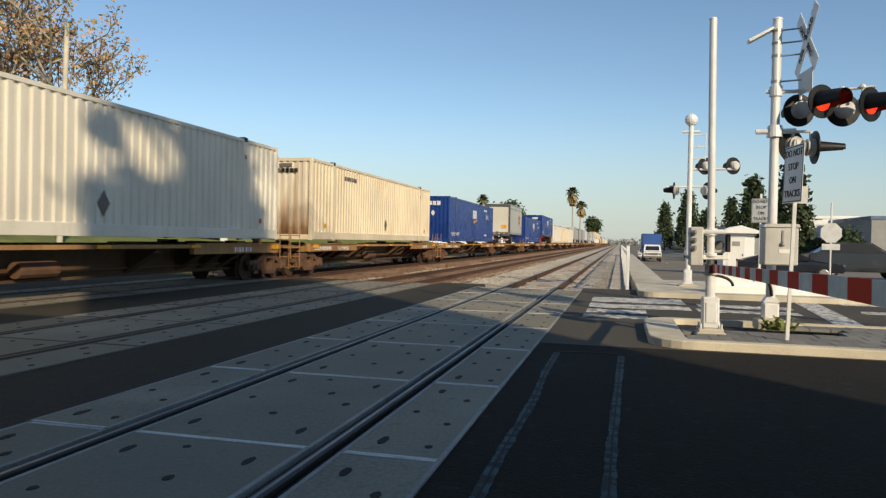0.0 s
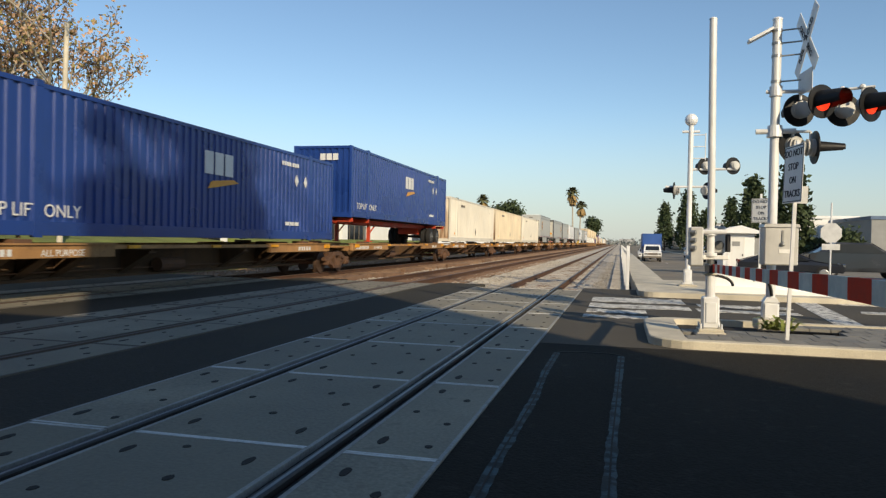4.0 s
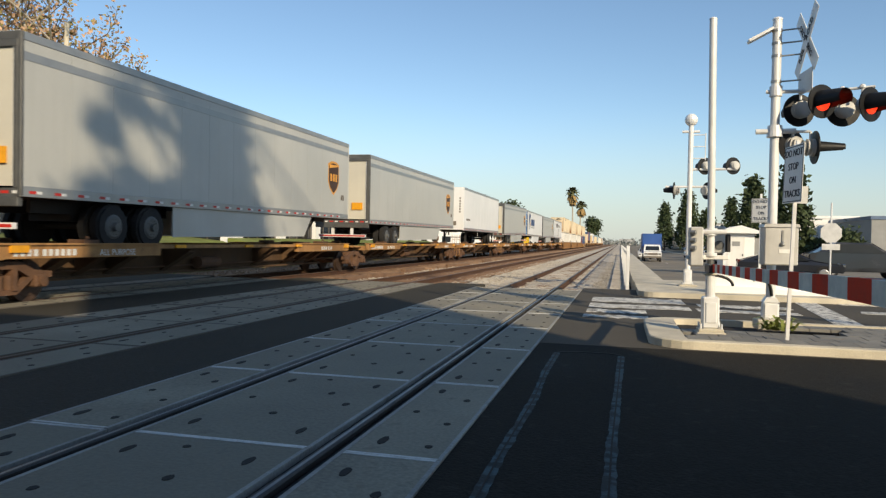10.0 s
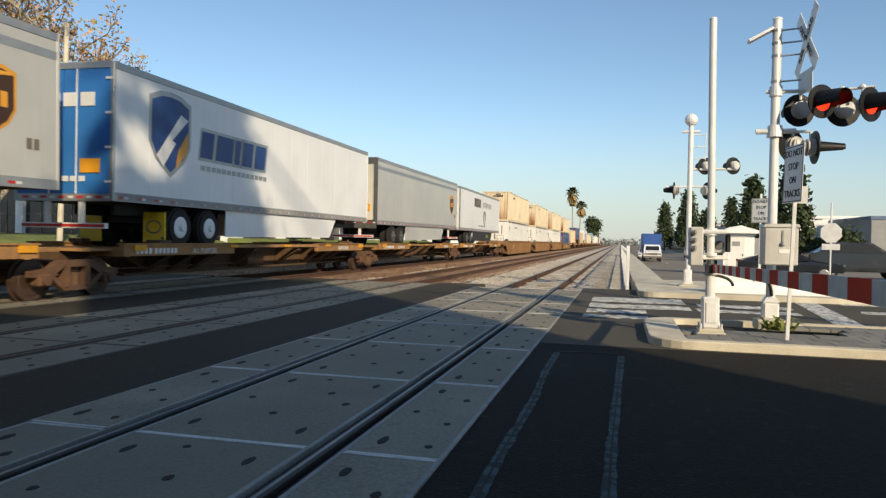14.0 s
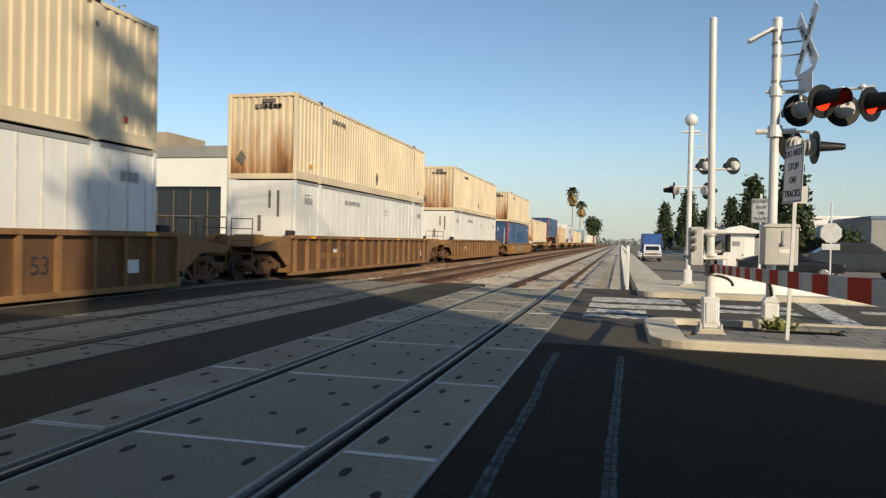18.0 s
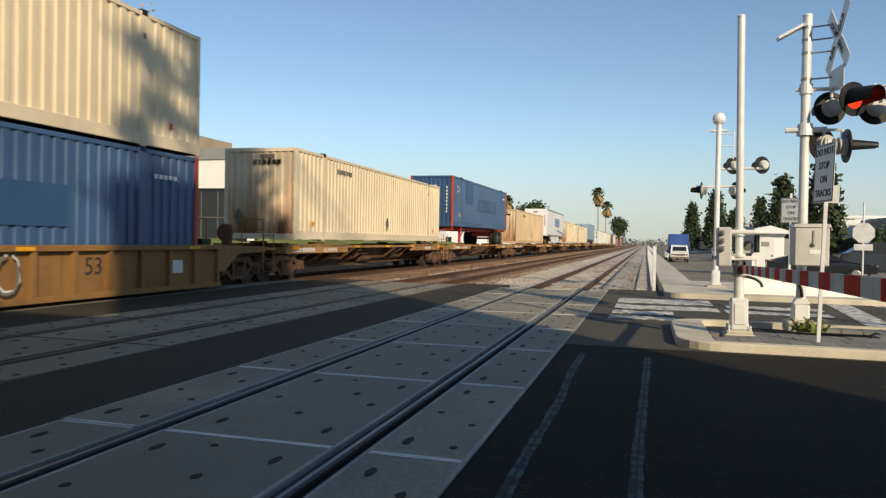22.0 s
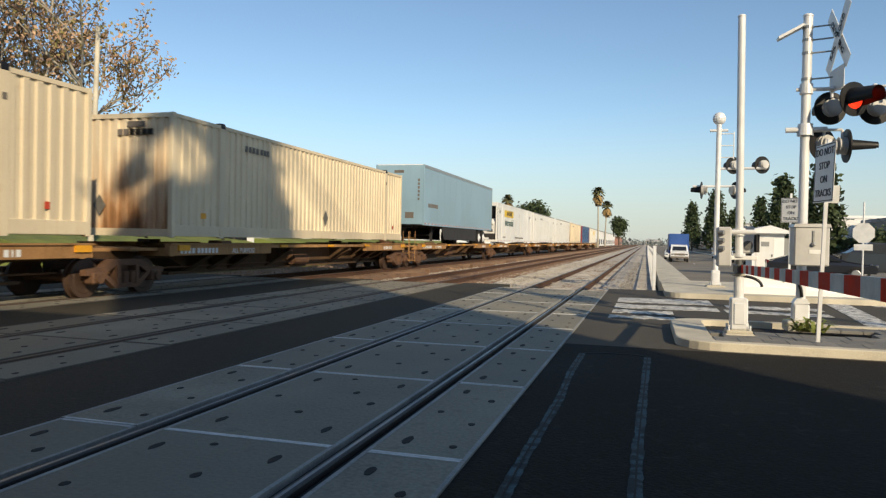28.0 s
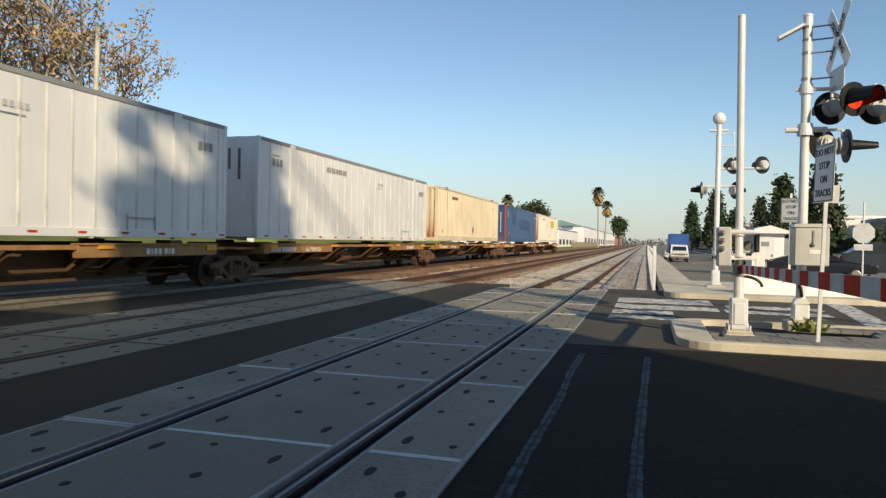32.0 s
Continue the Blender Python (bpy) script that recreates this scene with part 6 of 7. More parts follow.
# far signal mast
fm = mast("crossing_signal", "far crossing signal mast with a round finial", 2.0, 22.6, 0.1, 5.0, 0.075)
part("finial", ball(B(), (0, 0, 5.1), 0.19, 16), "galv", fm)
junction_base(fm, 1.5)
part("cross_arm", rod(B(), (-0.7, 0.0, 3.1), (0.7, 0.0, 3.1), 0.035), "galv", fm)
flasher(fm, facing(-0.45, 0, 2.98, -0.97, 0.2), wide=0.75, tip=0.45)
flasher(fm, facing(0.50, 0, 2.98, 0.85, 0.5), wide=0.75, tip=0.45)
part("upper_arm", rod(B(), (0, 0, 3.62), (1.3, -0.1, 3.62), 0.04), "galv", fm)
flasher(fm, facing(0.42, 0.05, 3.72, -0.5, 0.85))
flasher(fm, facing(1.2, 0.0, 3.72, -0.5, 0.85))
bm = B()
for zz in (3.95, 4.3, 4.65):
    rod(bm, (0, 0, zz), (0.42, 0, zz), 0.016, n=6)
rod(bm, (0.42, 0, 3.9), (0.42, 0, 4.7), 0.016, n=6)
part("bracket_frame", bm, "galv", fm)
part("collar", rod(B(), (-0.25, 0, 4.75), (0.25, 0, 4.75), 0.04), "galv", fm)

# white barrier end on the far island
bm = B()
poly(bm, [(2.35, 0.12), (2.35, 0.62), (3.3, 0.60), (5.3, 0.16), (5.3, 0.12)], 1, 20.1, 20.35)
poly(bm, [(2.35, 0.12), (2.35, 0.3), (3.6, 0.28), (5.4, 0.14), (5.4, 0.12)], 1, 19.95, 20.5)
tagged(new("barrier_end", finish(bm, "barrier_end", "stucco")), "white sloping concrete barrier end on the island", "barrier")
# stop sign seen from behind
ss = thing("stop_sign", "octagonal sign on a steel post, seen from behind", "sign", pose(7.45, 28.6, -0.1))
part("post", rod(B(), (0, 0.03, 0), (0, 0.03, 3.1), 0.03), "galv", ss)
part("octagon", poly(B(), [(0.38 * math.cos(a), 2.0 + 0.38 * math.sin(a)) for a in np.arange(8) * math.tau / 8 + math.tau / 16], 1, -0.005, 0.005), "sign_back", ss)
part("lower_plate", box(B(), -0.3, 0.3, -0.005, 0.005, 1.38, 1.6), "sign_back", ss)

# tuft of palm-like leaves in the planting pit
tf = thing("low_plant", "small green and yellow strap-leaved plant", "plant", pose(2.3, 11.55, 0.12))
bm = B()
rng = random.Random(8)
for k in range(46):
    a, L, up = rng.uniform(0, 6.28), rng.uniform(0.2, 0.42), rng.uniform(0.2, 1.0)
    p0 = Vector((rng.uniform(-0.2, 0.2), rng.uniform(-0.15, 0.15), 0))
    d, sd = Vector((math.cos(a), math.sin(a), 0)), Vector((-math.sin(a), math.cos(a), 0)) * 0.024
    p1, p2 = p0 + d * L * 0.5 + Vector((0, 0, L * up * 0.6)), p0 + d * L + Vector((0, 0, L * up * 0.5))
    vs = [bm.verts.new(q) for q in (p0 - sd, p0 + sd, p1 + sd, p1 - sd, p2)]
    bm.faces.new(vs[:4]), bm.faces.new((vs[3], vs[2], vs[4]))
part("leaves", bm, "leaf_strap", tf)


# ---- fence beside the tracks ----
fe = thing("fence", "grey steel pedestrian fence beside the tracks", "fence", pose(0.25, 22.6, 0))
for k in range(36):
    y = k * 2.4
    part("post", box(B(), -0.04, 0.04, y - 0.04, y + 0.04, -0.2, 1.15), "galv", fe)
    if k < 35:
        bm = box(B(), -0.02, 0.02, y + 0.04, y + 2.36, 1.02, 1.07)
        box(bm, -0.02, 0.02, y + 0.04, y + 2.36, 0.15, 0.20)
        if k < 16:
            for q in range(1, 20):
                box(bm, -0.008, 0.008, y + q * 0.12 - 0.008, y + q * 0.12 + 0.008, 0.2, 1.02)
        part("fence_panel", bm, "frame_dark", fe)
part("gate_post", box(B(), -0.05, 0.05, -0.3, -0.2, -0.2, 1.3, 0.01), "galv", fe)


# ---- trees ----
def tubes(segs, name, m, n=6):
    bm = B()
    for a, b, r0, r1 in segs:
        d = (b - a)
        if d.length < 1e-4:
            continue
        q = d.to_track_quat("Z", "Y")
        ra = [bm.verts.new(a + q @ Vector((r0 * math.cos(t), r0 * math.sin(t), 0))) for t in np.arange(n) * math.tau / n]
        rb = [bm.verts.new(b + q @ Vector((r1 * math.cos(t), r1 * math.sin(t), 0))) for t in np.arange(n) * math.tau / n]
        for i in range(n):
            bm.faces.new((ra[i], ra[(i + 1) % n], rb[(i + 1) % n], rb[i]))
    return finish(bm, name, m, True)


def grow(rng, start, way, length, r, depth, segs, tips, spread=0.55, lift=0.12):
    """A limb that bends, tapers and forks; its ends are collected in tips."""
    p, d, n = start, way.normalized(), 4
    for i in range(n):
        d = (d + Vector((rng.uniform(-1, 1), rng.uniform(-1, 1), rng.uniform(-0.4, 1.0))) * 0.16 + Vector((0, 0, lift * 0.3))).normalized()
        q = p + d * (length / n)
        segs.append((p, q, r * (1 - 0.10 * i), r * (1 - 0.10 * (i + 1))))
        p = q
        if depth <= 2 and i > 0:
            tips.append(p)
        if depth > 0 and i in (1, 2):
            side = Vector((rng.uniform(-1, 1), rng.uniform(-1, 1), rng.uniform(0, 0.6))).normalized()
            grow(rng, p, d * (1 - spread) + side * spread * 1.3, length * rng.uniform(0.55, 0.8), r * 0.5, depth - 1, segs, tips, spread, lift)
    if depth > 0:
        for k in range(2):
            side = Vector((rng.uniform(-1, 1), rng.uniform(-1, 1), rng.uniform(-0.1, 0.8))).normalized()
            grow(rng, p, d * (1 - spread) + side * spread, length * rng.uniform(0.55, 0.8), r * 0.6, depth - 1, segs, tips, spread, lift)
    else:
        tips.append(p)


def leaf_mesh(rng, tips, per, spread, size, m, name="crown"):
    """Single leaves, each a small folded blade, scattered about the twig ends."""
    r = np.random.default_rng(rng.randrange(10 ** 6))
    c = np.repeat(np.array([tuple(t) for t in tips]), per, axis=0)
    n = len(c)
    c = c + r.normal(0, spread, (n, 3))
    a = r.normal(size=(n, 3))
    a /= np.linalg.norm(a, axis=1)[:, None]
    b = np.cross(a, r.normal(size=(n, 3)))
    b /= np.linalg.norm(b, axis=1)[:, None]
    s = size * r.uniform(0.6, 1.3, (n, 1))
    v = np.stack([c - a * s, c + b * s * 0.55, c + a * s, c - b * s * 0.55], 1).reshape(-1, 3)
    me = bpy.data.meshes.new(name)
    me.from_pydata(v.tolist(), [], np.arange(4 * n).reshape(-1, 4).tolist())
    for q in m if isinstance(m, tuple) else (m,):
        me.materials.append(M[q])
    if isinstance(m, tuple):
        me.polygons.foreach_set("material_index", r.integers(0, len(m), n).astype(np.int32))
    return me


def broad_tree(name, label, x, y, z, height, seed, leaf, bark, per=9, spread=0.35, size=0.09, r=0.22, depth=3, first=0.3, lean=(0, 0), wide=1.0, keep=1.0):
    rng = random.Random(seed)
    t = thing(name, label, "tree", pose(x, y, z))
    segs, tips = [], []
    top = Vector((lean[0], lean[1], height * first))
    segs.append((Vector((0, 0, -0.3)), top * 0.5, r * 1.25, r))
    segs.append((top * 0.5, top, r, r * 0.85))
    for k in range(5):
        a = k * math.tau / 5 + rng.uniform(-0.4, 0.4)
        grow(rng, top * rng.uniform(0.8, 1.0), Vector((math.cos(a) * 0.6, math.sin(a) * 0.6, 1.0)), height * rng.uniform(0.26, 0.36), r * 0.55, depth, segs, tips)
    w = Matrix.Diagonal((wide, wide, 1))
    segs, tips = [(w @ a, w @ b, q, s) for a, b, q, s in segs], [w @ a for a in tips]
    tips = [a for a in tips if rng.random() < keep]
    part("trunk", tubes([q for q in segs if q[2] > 0.03], "trunk", bark), None, t)
    part("twig_crown", tubes([q for q in segs if q[2] <= 0.03], "twig_crown", "bark_dark", 4), None, t)
    part("crown", leaf_mesh(rng, tips, per, spread, size, leaf), None, t)
    return t


def conifer(name, label, x, y, z, height, width, seed, m="leaf_dark", n=1500):
    rng = random.Random(seed)
    t = thing(name, label, "tree", pose(x, y, z), "cypress trees beside the street")
    part("trunk", rod(B(), (0, 0, -0.2), (0, 0, height * 0.9), height * 0.02, height * 0.004), "bark_dark", t)
    tips = []
    for k in range(n // 10):
        f = rng.random() ** 0.8
        w = width * (1 - f) ** 0.7 * (0.6 + 0.4 * min(f * 8, 1)) * rng.uniform(0.6, 1.1)
        a = rng.uniform(0, math.tau)
        tips.append(Vector((w * math.cos(a), w * math.sin(a), height * (0.06 + 0.94 * f))))
    part("crown", leaf_mesh(rng, tips, 12, height * 0.035, height * 0.03, m), None, t)
    return t


def palm(x, y, z, height, seed, crown=2.0):
    rng = random.Random(seed)
    t = thing("palm_tree", "tall fan palm with a skirt of dry fronds", "palm", pose(x, y, z), "palms far along the tracks")
    bx, by = rng.uniform(-0.5, 0.5), rng.uniform(-0.5, 0.5)
    segs = [(Vector((bx * (k / 8) ** 2, by * (k / 8) ** 2, height * k / 8)), Vector((bx * ((k + 1) / 8) ** 2, by * ((k + 1) / 8) ** 2, height * (k + 1) / 8)), 0.3 - 0.01 * k, 0.29 - 0.01 * k) for k in range(8)]
    part("trunk", tubes(segs, "trunk", "bark"), None, t)
    for nm, m, cnt, lo, hi, L in (("crown", "frond", 70, -0.3, 1.3, crown), ("dry_skirt", "frond_dry", 60, -1.5, -0.6, crown * 1.1)):
        bm = B()
        for k in range(cnt):
            a, el = rng.uniform(0, math.tau), rng.uniform(lo, hi)
            d = Vector((math.cos(a) * math.cos(el), math.sin(a) * math.cos(el), math.sin(el)))
            sd = Vector((-math.sin(a), math.cos(a), 0)) * L * 0.22
            o = Vector((bx, by, height - (0 if nm == "crown" else rng.uniform(0, 1.6))))
            p1, p2 = o + d * L * 0.6, o + d * L - Vector((0, 0, 0.25 * L))
            vs = [bm.verts.new(q) for q in (o, p1 - sd, p2 - sd * 0.6, p2 + sd * 0.6, p1 + sd)]
            bm.faces.new(vs)
        part(nm, bm, m, t)
    return t


broad_tree("sycamore_tree", "tall sycamore with sparse brown autumn leaves", -28.5, 27.5, -0.1, 16.4, 5, ("leaf_dry", "leaf_dry", "leaf_olive"), "bark", per=12, spread=0.22, size=0.105, r=0.26, depth=3, keep=0.7, first=0.2, wide=1.02)
broad_tree("sycamore_tree", "young sycamore with brown and olive autumn leaves", -27.6, 24.2, 0.6, 8.2, 15, ("leaf_dry", "leaf_olive"), "bark", per=9, spread=0.2, size=0.10, r=0.15, depth=3, keep=0.5, first=0.22)
broad_tree("sycamore_tree", "tall sycamore with sparse brown autumn leaves", -33.0, 24.0, -0.1, 15.0, 9, ("leaf_dry", "leaf_dry", "leaf_olive"), "bark", per=9, spread=0.2, size=0.105, r=0.26, depth=3, keep=0.5, first=0.2)
palm(-16, 252, -0.7, 19.6, 1, 2.6)
palm(-16, 296, -0.7, 17.2, 2, 2.6)
palm(-42, 223, -0.7, 15.0, 3, 2.4)
broad_tree("round_tree", "dense dark green tree behind the train", -45, 292, -0.7, 17.0, 12, "leaf_dark", "bark_dark", per=10, spread=1.3, size=0.8, r=0.35, depth=2)
broad_tree("round_tree", "dark feathery tree far along the tracks", -14, 393, -0.7, 15.5, 15, "leaf_dark", "bark_dark", per=6, spread=1.0, size=0.7, r=0.35, depth=2, wide=0.55)
conifer("cypress_tree", "dark narrow cypress beside the street", 14.5, 250, -0.7, 15.2, 3.2, 1, n=2600)
conifer("cypress_tree", "dark narrow cypress beside the street", 15.2, 174, -0.7, 14.0, 3.0, 2, n=2600)
conifer("cypress_tree", "dark dense tree beside the street", 16.5, 149, -0.7, 8.9, 2.9, 3, n=2600)
conifer("cypress_tree", "dark narrow cypress beside the street", 18.0, 128, -0.7, 9.6, 1.8, 4, n=2200)
conifer("pine_tree", "tall dark pine behind the signal", 18.4, 110, -0.7, 11.4, 2.8, 5, n=3000)
conifer("pine_tree", "tall dark pine behind the signal", 19.2, 90, -0.7, 11.4, 2.9, 6, n=3000)
broad_tree("round_bush", "rounded green bush before the white building", 20.3, 74, -0.7, 3.1, 22, "leaf_dark", "bark_dark", per=14, spread=0.5, size=0.22, r=0.1, depth=2)


# ---- buildings ----
def wall_box(t, name, x0, x1, y0, y1, z0, z1, m):
    return part(name, box(B(), x0, x1, y0, y1, z0, z1), m, t)


wb = thing("warehouse", "white rendered warehouse with grey parapet and dark windows", "building", pose(0, 0, 0))
# its front faces the crossing road, its side the tracks
wall_box(wb, "plinth", -75, -25.19, 42.61, 90, -0.2, 0.35, "kerb")
PIERS = (-75, -66.9, -58.7, -50.5, -42.3, -34.1, -25.8)
for x0, x1 in [(x, x + 0.6) for x in PIERS]:
    wall_box(wb, "front_pier", x0, x1, 42.6, 43.1, 0.35, 4.6, "stucco")
wall_box(wb, "front_wall", -75, -25.2, 42.6, 43.1, 4.6, 6.55, "stucco")
for x0, x1 in [(a + 0.6, b) for a, b in zip(PIERS, PIERS[1:])]:
    w = wall_box(wb, "window", x0, x1, 42.95, 43.0, 0.35, 4.6, "glass")
    bm = B()
    k = x0 + 0.02
    while k < x1:
        box(bm, k - 0.03, k + 0.03, 42.9, 42.95, 0.35, 4.4)
        k += 1.3
    box(bm, x0, x1, 42.9, 42.95, 2.6, 2.66)
    part("mullion", bm, "bar_dark", w)
for y0, y1 in ((43.1, 44.5), (50, 51), (56.6, 57.6), (62.7, 64), (70, 90)):
    wall_box(wb, "side_pier", -25.7, -25.2, y0, y1, 0.35, 4.6, "stucco")
wall_box(wb, "side_wall", -25.7, -25.2, 43.1, 90, 4.6, 6.55, "stucco")
for y0, y1 in ((44.5, 50), (51, 56.6), (57.6, 62.7), (64, 70)):
    w = wall_box(wb, "window", -25.6, -25.55, y0, y1, 0.35, 4.6, "glass")
    bm = B()
    k = y0 + 0.02
    while k < y1:
        box(bm, -25.55, -25.5, k - 0.03, k + 0.03, 0.35, 4.4)
        k += 1.3
    part("mullion", bm, "bar_dark", w)
wall_box(wb, "parapet", -75.1, -25.1, 42.5, 90, 6.55, 7.3, "roof_band")
wall_box(wb, "roof_plant", -40, -33, 47, 52, 7.3, 9.0, "tan_wall")
wall_box(wb, "roof_plant", -60, -52, 50, 56, 7.3, 9.2, "tan_wall")
wall_box(wb, "inner_block", -74.5, -26.2, 43.3, 89, 0.2, 6.0, "tan_wall")


def shed(label, x0, x1, y0, y1, h, m, roof="roof_band", bays=6, name="warehouse", stripe=None):
    t = thing(name, label, "building", pose(0, 0, 0))
    wall_box(t, "wall", x0, x1, y0, y1, -0.2, h, m)
    wall_box(t, "roof", x0 - 0.1, x1 + 0.1, y0 - 0.1, y1 + 0.1, h, h + 0.35, roof)
    step = (y1 - y0) / bays
    face = x1 if x1 < 0 else x0
    s = 1 if x1 < 0 else -1
    for k in range(bays):
        w = wall_box(t, "window", face - s * 0.05, face + s * 0.02, y0 + step * (k + 0.2), y0 + step * (k + 0.75), 0.6, h * 0.45, "glass")
        part("window_frame", box(B(), face, face + s * 0.06, y0 + step * (k + 0.17), y0 + step * (k + 0.78), h * 0.45, h * 0.45 + 0.12), m, w)
    for k in range(max(int((x1 - x0) / 7), 1)):
        a = x0 + (x1 - x0) * (k + 0.25) / max(int((x1 - x0) / 7), 1)
        wall_box(t, "window", a, a + 2.6, y0 - 0.02, y0 + 0.05, 0.7, h * 0.5, "glass")
    if stripe:
        wall_box(t, "band", face - s * 0.02, face + s * 0.03, y0, y1, h * 0.7, h * 0.95, stripe)
    return t


shed("low white industrial building behind the train", -60, -24, 205, 262, 4.8, "stucco", "roof_band")
shed("teal-clad industrial block behind the train", -90, -40, 350, 480, 12.0, "teal", "stucco", bays=7)
shed("long white building beside the tracks", -62, -22, 267, 534, 7.0, "stucco", "roof_band", 16)
shed("red-brown building far along the tracks", -40, -20, 545, 640, 6.0, "brick_red", "roof_band", 6)
shed("white building beyond the street corner", 20.8, 28.0, 96, 116, 4.9, "stucco", "stucco", 3)
shed("grey-blue metal building beyond the street corner", 24.5, 60, 80, 95, 4.3, "roof_band", "blue_roof", 3)
tf = thing("yard_fence", "brown boarded yard fence beside the tracks", "fence", pose(-19.8, 200, -0.7))
for k in range(40):
    part("fence_board_panel", box(B(), -0.04, 0.04, k * 3.0, k * 3.0 + 2.94, 0.1, 2.1), "tan_wall", tf)
    part("post", box(B(), -0.07, 0.07, k * 3.0 - 0.06, k * 3.0 + 0.02, -0.2, 2.2), "wood", tf)
rh = thing("relay_house", "small white signal relay house with a pale low-pitched roof", "building", pose(6.3, 42.0, -0.2))
part("wall", box(B(), -0.75, 0.85, 0, 2.4, 0, 2.25, 0.01), "stucco", rh)
bm = B()
poly(bm, [(-1.05, 2.25), (1.15, 2.25), (1.15, 2.37), (0.1, 2.68), (-1.05, 2.4)], 1, -0.35, 2.7)
part("roof", bm, "stucco", rh)
d = part("door", box(B(), -0.55, 0.35, -0.03, 0.0, 0.15, 2.05, 0.006), "panel_white", rh)
part("door_vent", box(B(), -0.3, 0.1, -0.045, -0.03, 1.55, 1.8), "roof_band", d)
part("door_handle", box(B(), 0.22, 0.28, -0.06, -0.03, 1.0, 1.12), "frame_dark", d)
# blocks on both sides stand in for the shadows next to the walls
part("side_box", box(B(), -1.0, -0.75, 0.2, 0.9, 0.9, 1.9, 0.01), "chassis", rh, "dark block in place of the shadow beside the wall")
part("side_box", box(B(), 0.85, 1.2, 0.1, 0.9, 0.6, 2.0, 0.01), "roof_band", rh, "grey block in place of the shadow beside the wall")
shed("pale flat-roofed building along the street", 20, 40, 170, 260, 6.0, "stucco", "roof_band", 6)
shed("tan shops far down the street", 22, 45, 280, 420, 6.0, "tan_wall", "roof_band", 8)
# far skyline, paled by the haze in its materials
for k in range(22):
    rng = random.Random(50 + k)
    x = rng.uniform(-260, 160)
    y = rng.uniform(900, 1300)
    shed("small building on the far horizon, haze in its pale colour", x, x + rng.uniform(14, 40), y, y + rng.uniform(15, 30), rng.uniform(3, 9), "haze_wall", "haze_wall", 3, "far_building")
rng = random.Random(71)
tips = [Vector((rng.uniform(-420, 320), rng.uniform(700, 1300), rng.uniform(-0.5, 5) * rng.random() + 1)) for k in range(700)]
tw = new("far_trees", leaf_mesh(rng, tips, 10, 2.2, 1.6, "haze_trees"))
tagged(tw, "band of far trees along the horizon, haze in its pale colour", "trees", kind="stuff")

# street lamp with a speed sign beside the verge
lp = thing("street_lamp", "pale concrete lamp pole with a speed limit sign", "lamp", pose(-23.6, 26.1, -0.1, 0, 1.4, 0))
part("pole", rod(B(), (0, 0, 0), (0, 0, 10.5), 0.13, 0.10, n=14), "kerb", lp)
sg = part("sign_plate", box(B(), -0.3, 0.3, -0.005, 0.005, -0.38, 0.38), "sign", lp, at=facing(0.05, -0.2, 3.85, 0.5, -0.86))
part("word", lettering("35", 0.42, "ink"), None, sg, at=pose(0, -0.01, -0.12))
part("word", lettering("SPEED", 0.13, "ink"), None, sg, at=pose(0, -0.01, 0.28))
part("word", lettering("LIMIT", 0.13, "ink"), None, sg, at=pose(0, -0.01, 0.15))
part("plate", box(B(), -0.3, 0.3, -0.005, 0.005, -0.95, -0.45), "sign", lp, at=facing(0.05, -0.2, 3.85, 0.5, -0.86))


# ---- vehicles ----
def car_shell(bm, prof, w0, w1, zt):
    """A body from its side outline: narrower above the belt line."""
    lo = []
    for s in (-1, 1):
        lo.append([bm.verts.new((s * (w0 if z < zt else w0 + (w1 - w0) * (z - zt) / (max(p[1] for p in prof) - zt)), y, z)) for y, z in prof])
    n = len(prof)
    bm.faces.new(lo[0]), bm.faces.new(lo[1][::-1])
    for i in range(n):
        bm.faces.new((lo[0][i], lo[0][(i + 1) % n], lo[1][(i + 1) % n], lo[1][i]))
    return bm


def road_wheels(t, ys, x, r, rim="roof_rail"):
    for y in ys:
        for s in (-1, 1):
            bm = rod(B(), (s * (x - 0.12), y, r), (s * (x + 0.1), y, r), r, n=20)
            w = part("wheel", bm, "rubber", t)
            part("rim", rod(B(), (s * (x + 0.1), y, r), (s * (x + 0.115), y, r), r * 0.6, r * 0.5, n=16), rim, w)


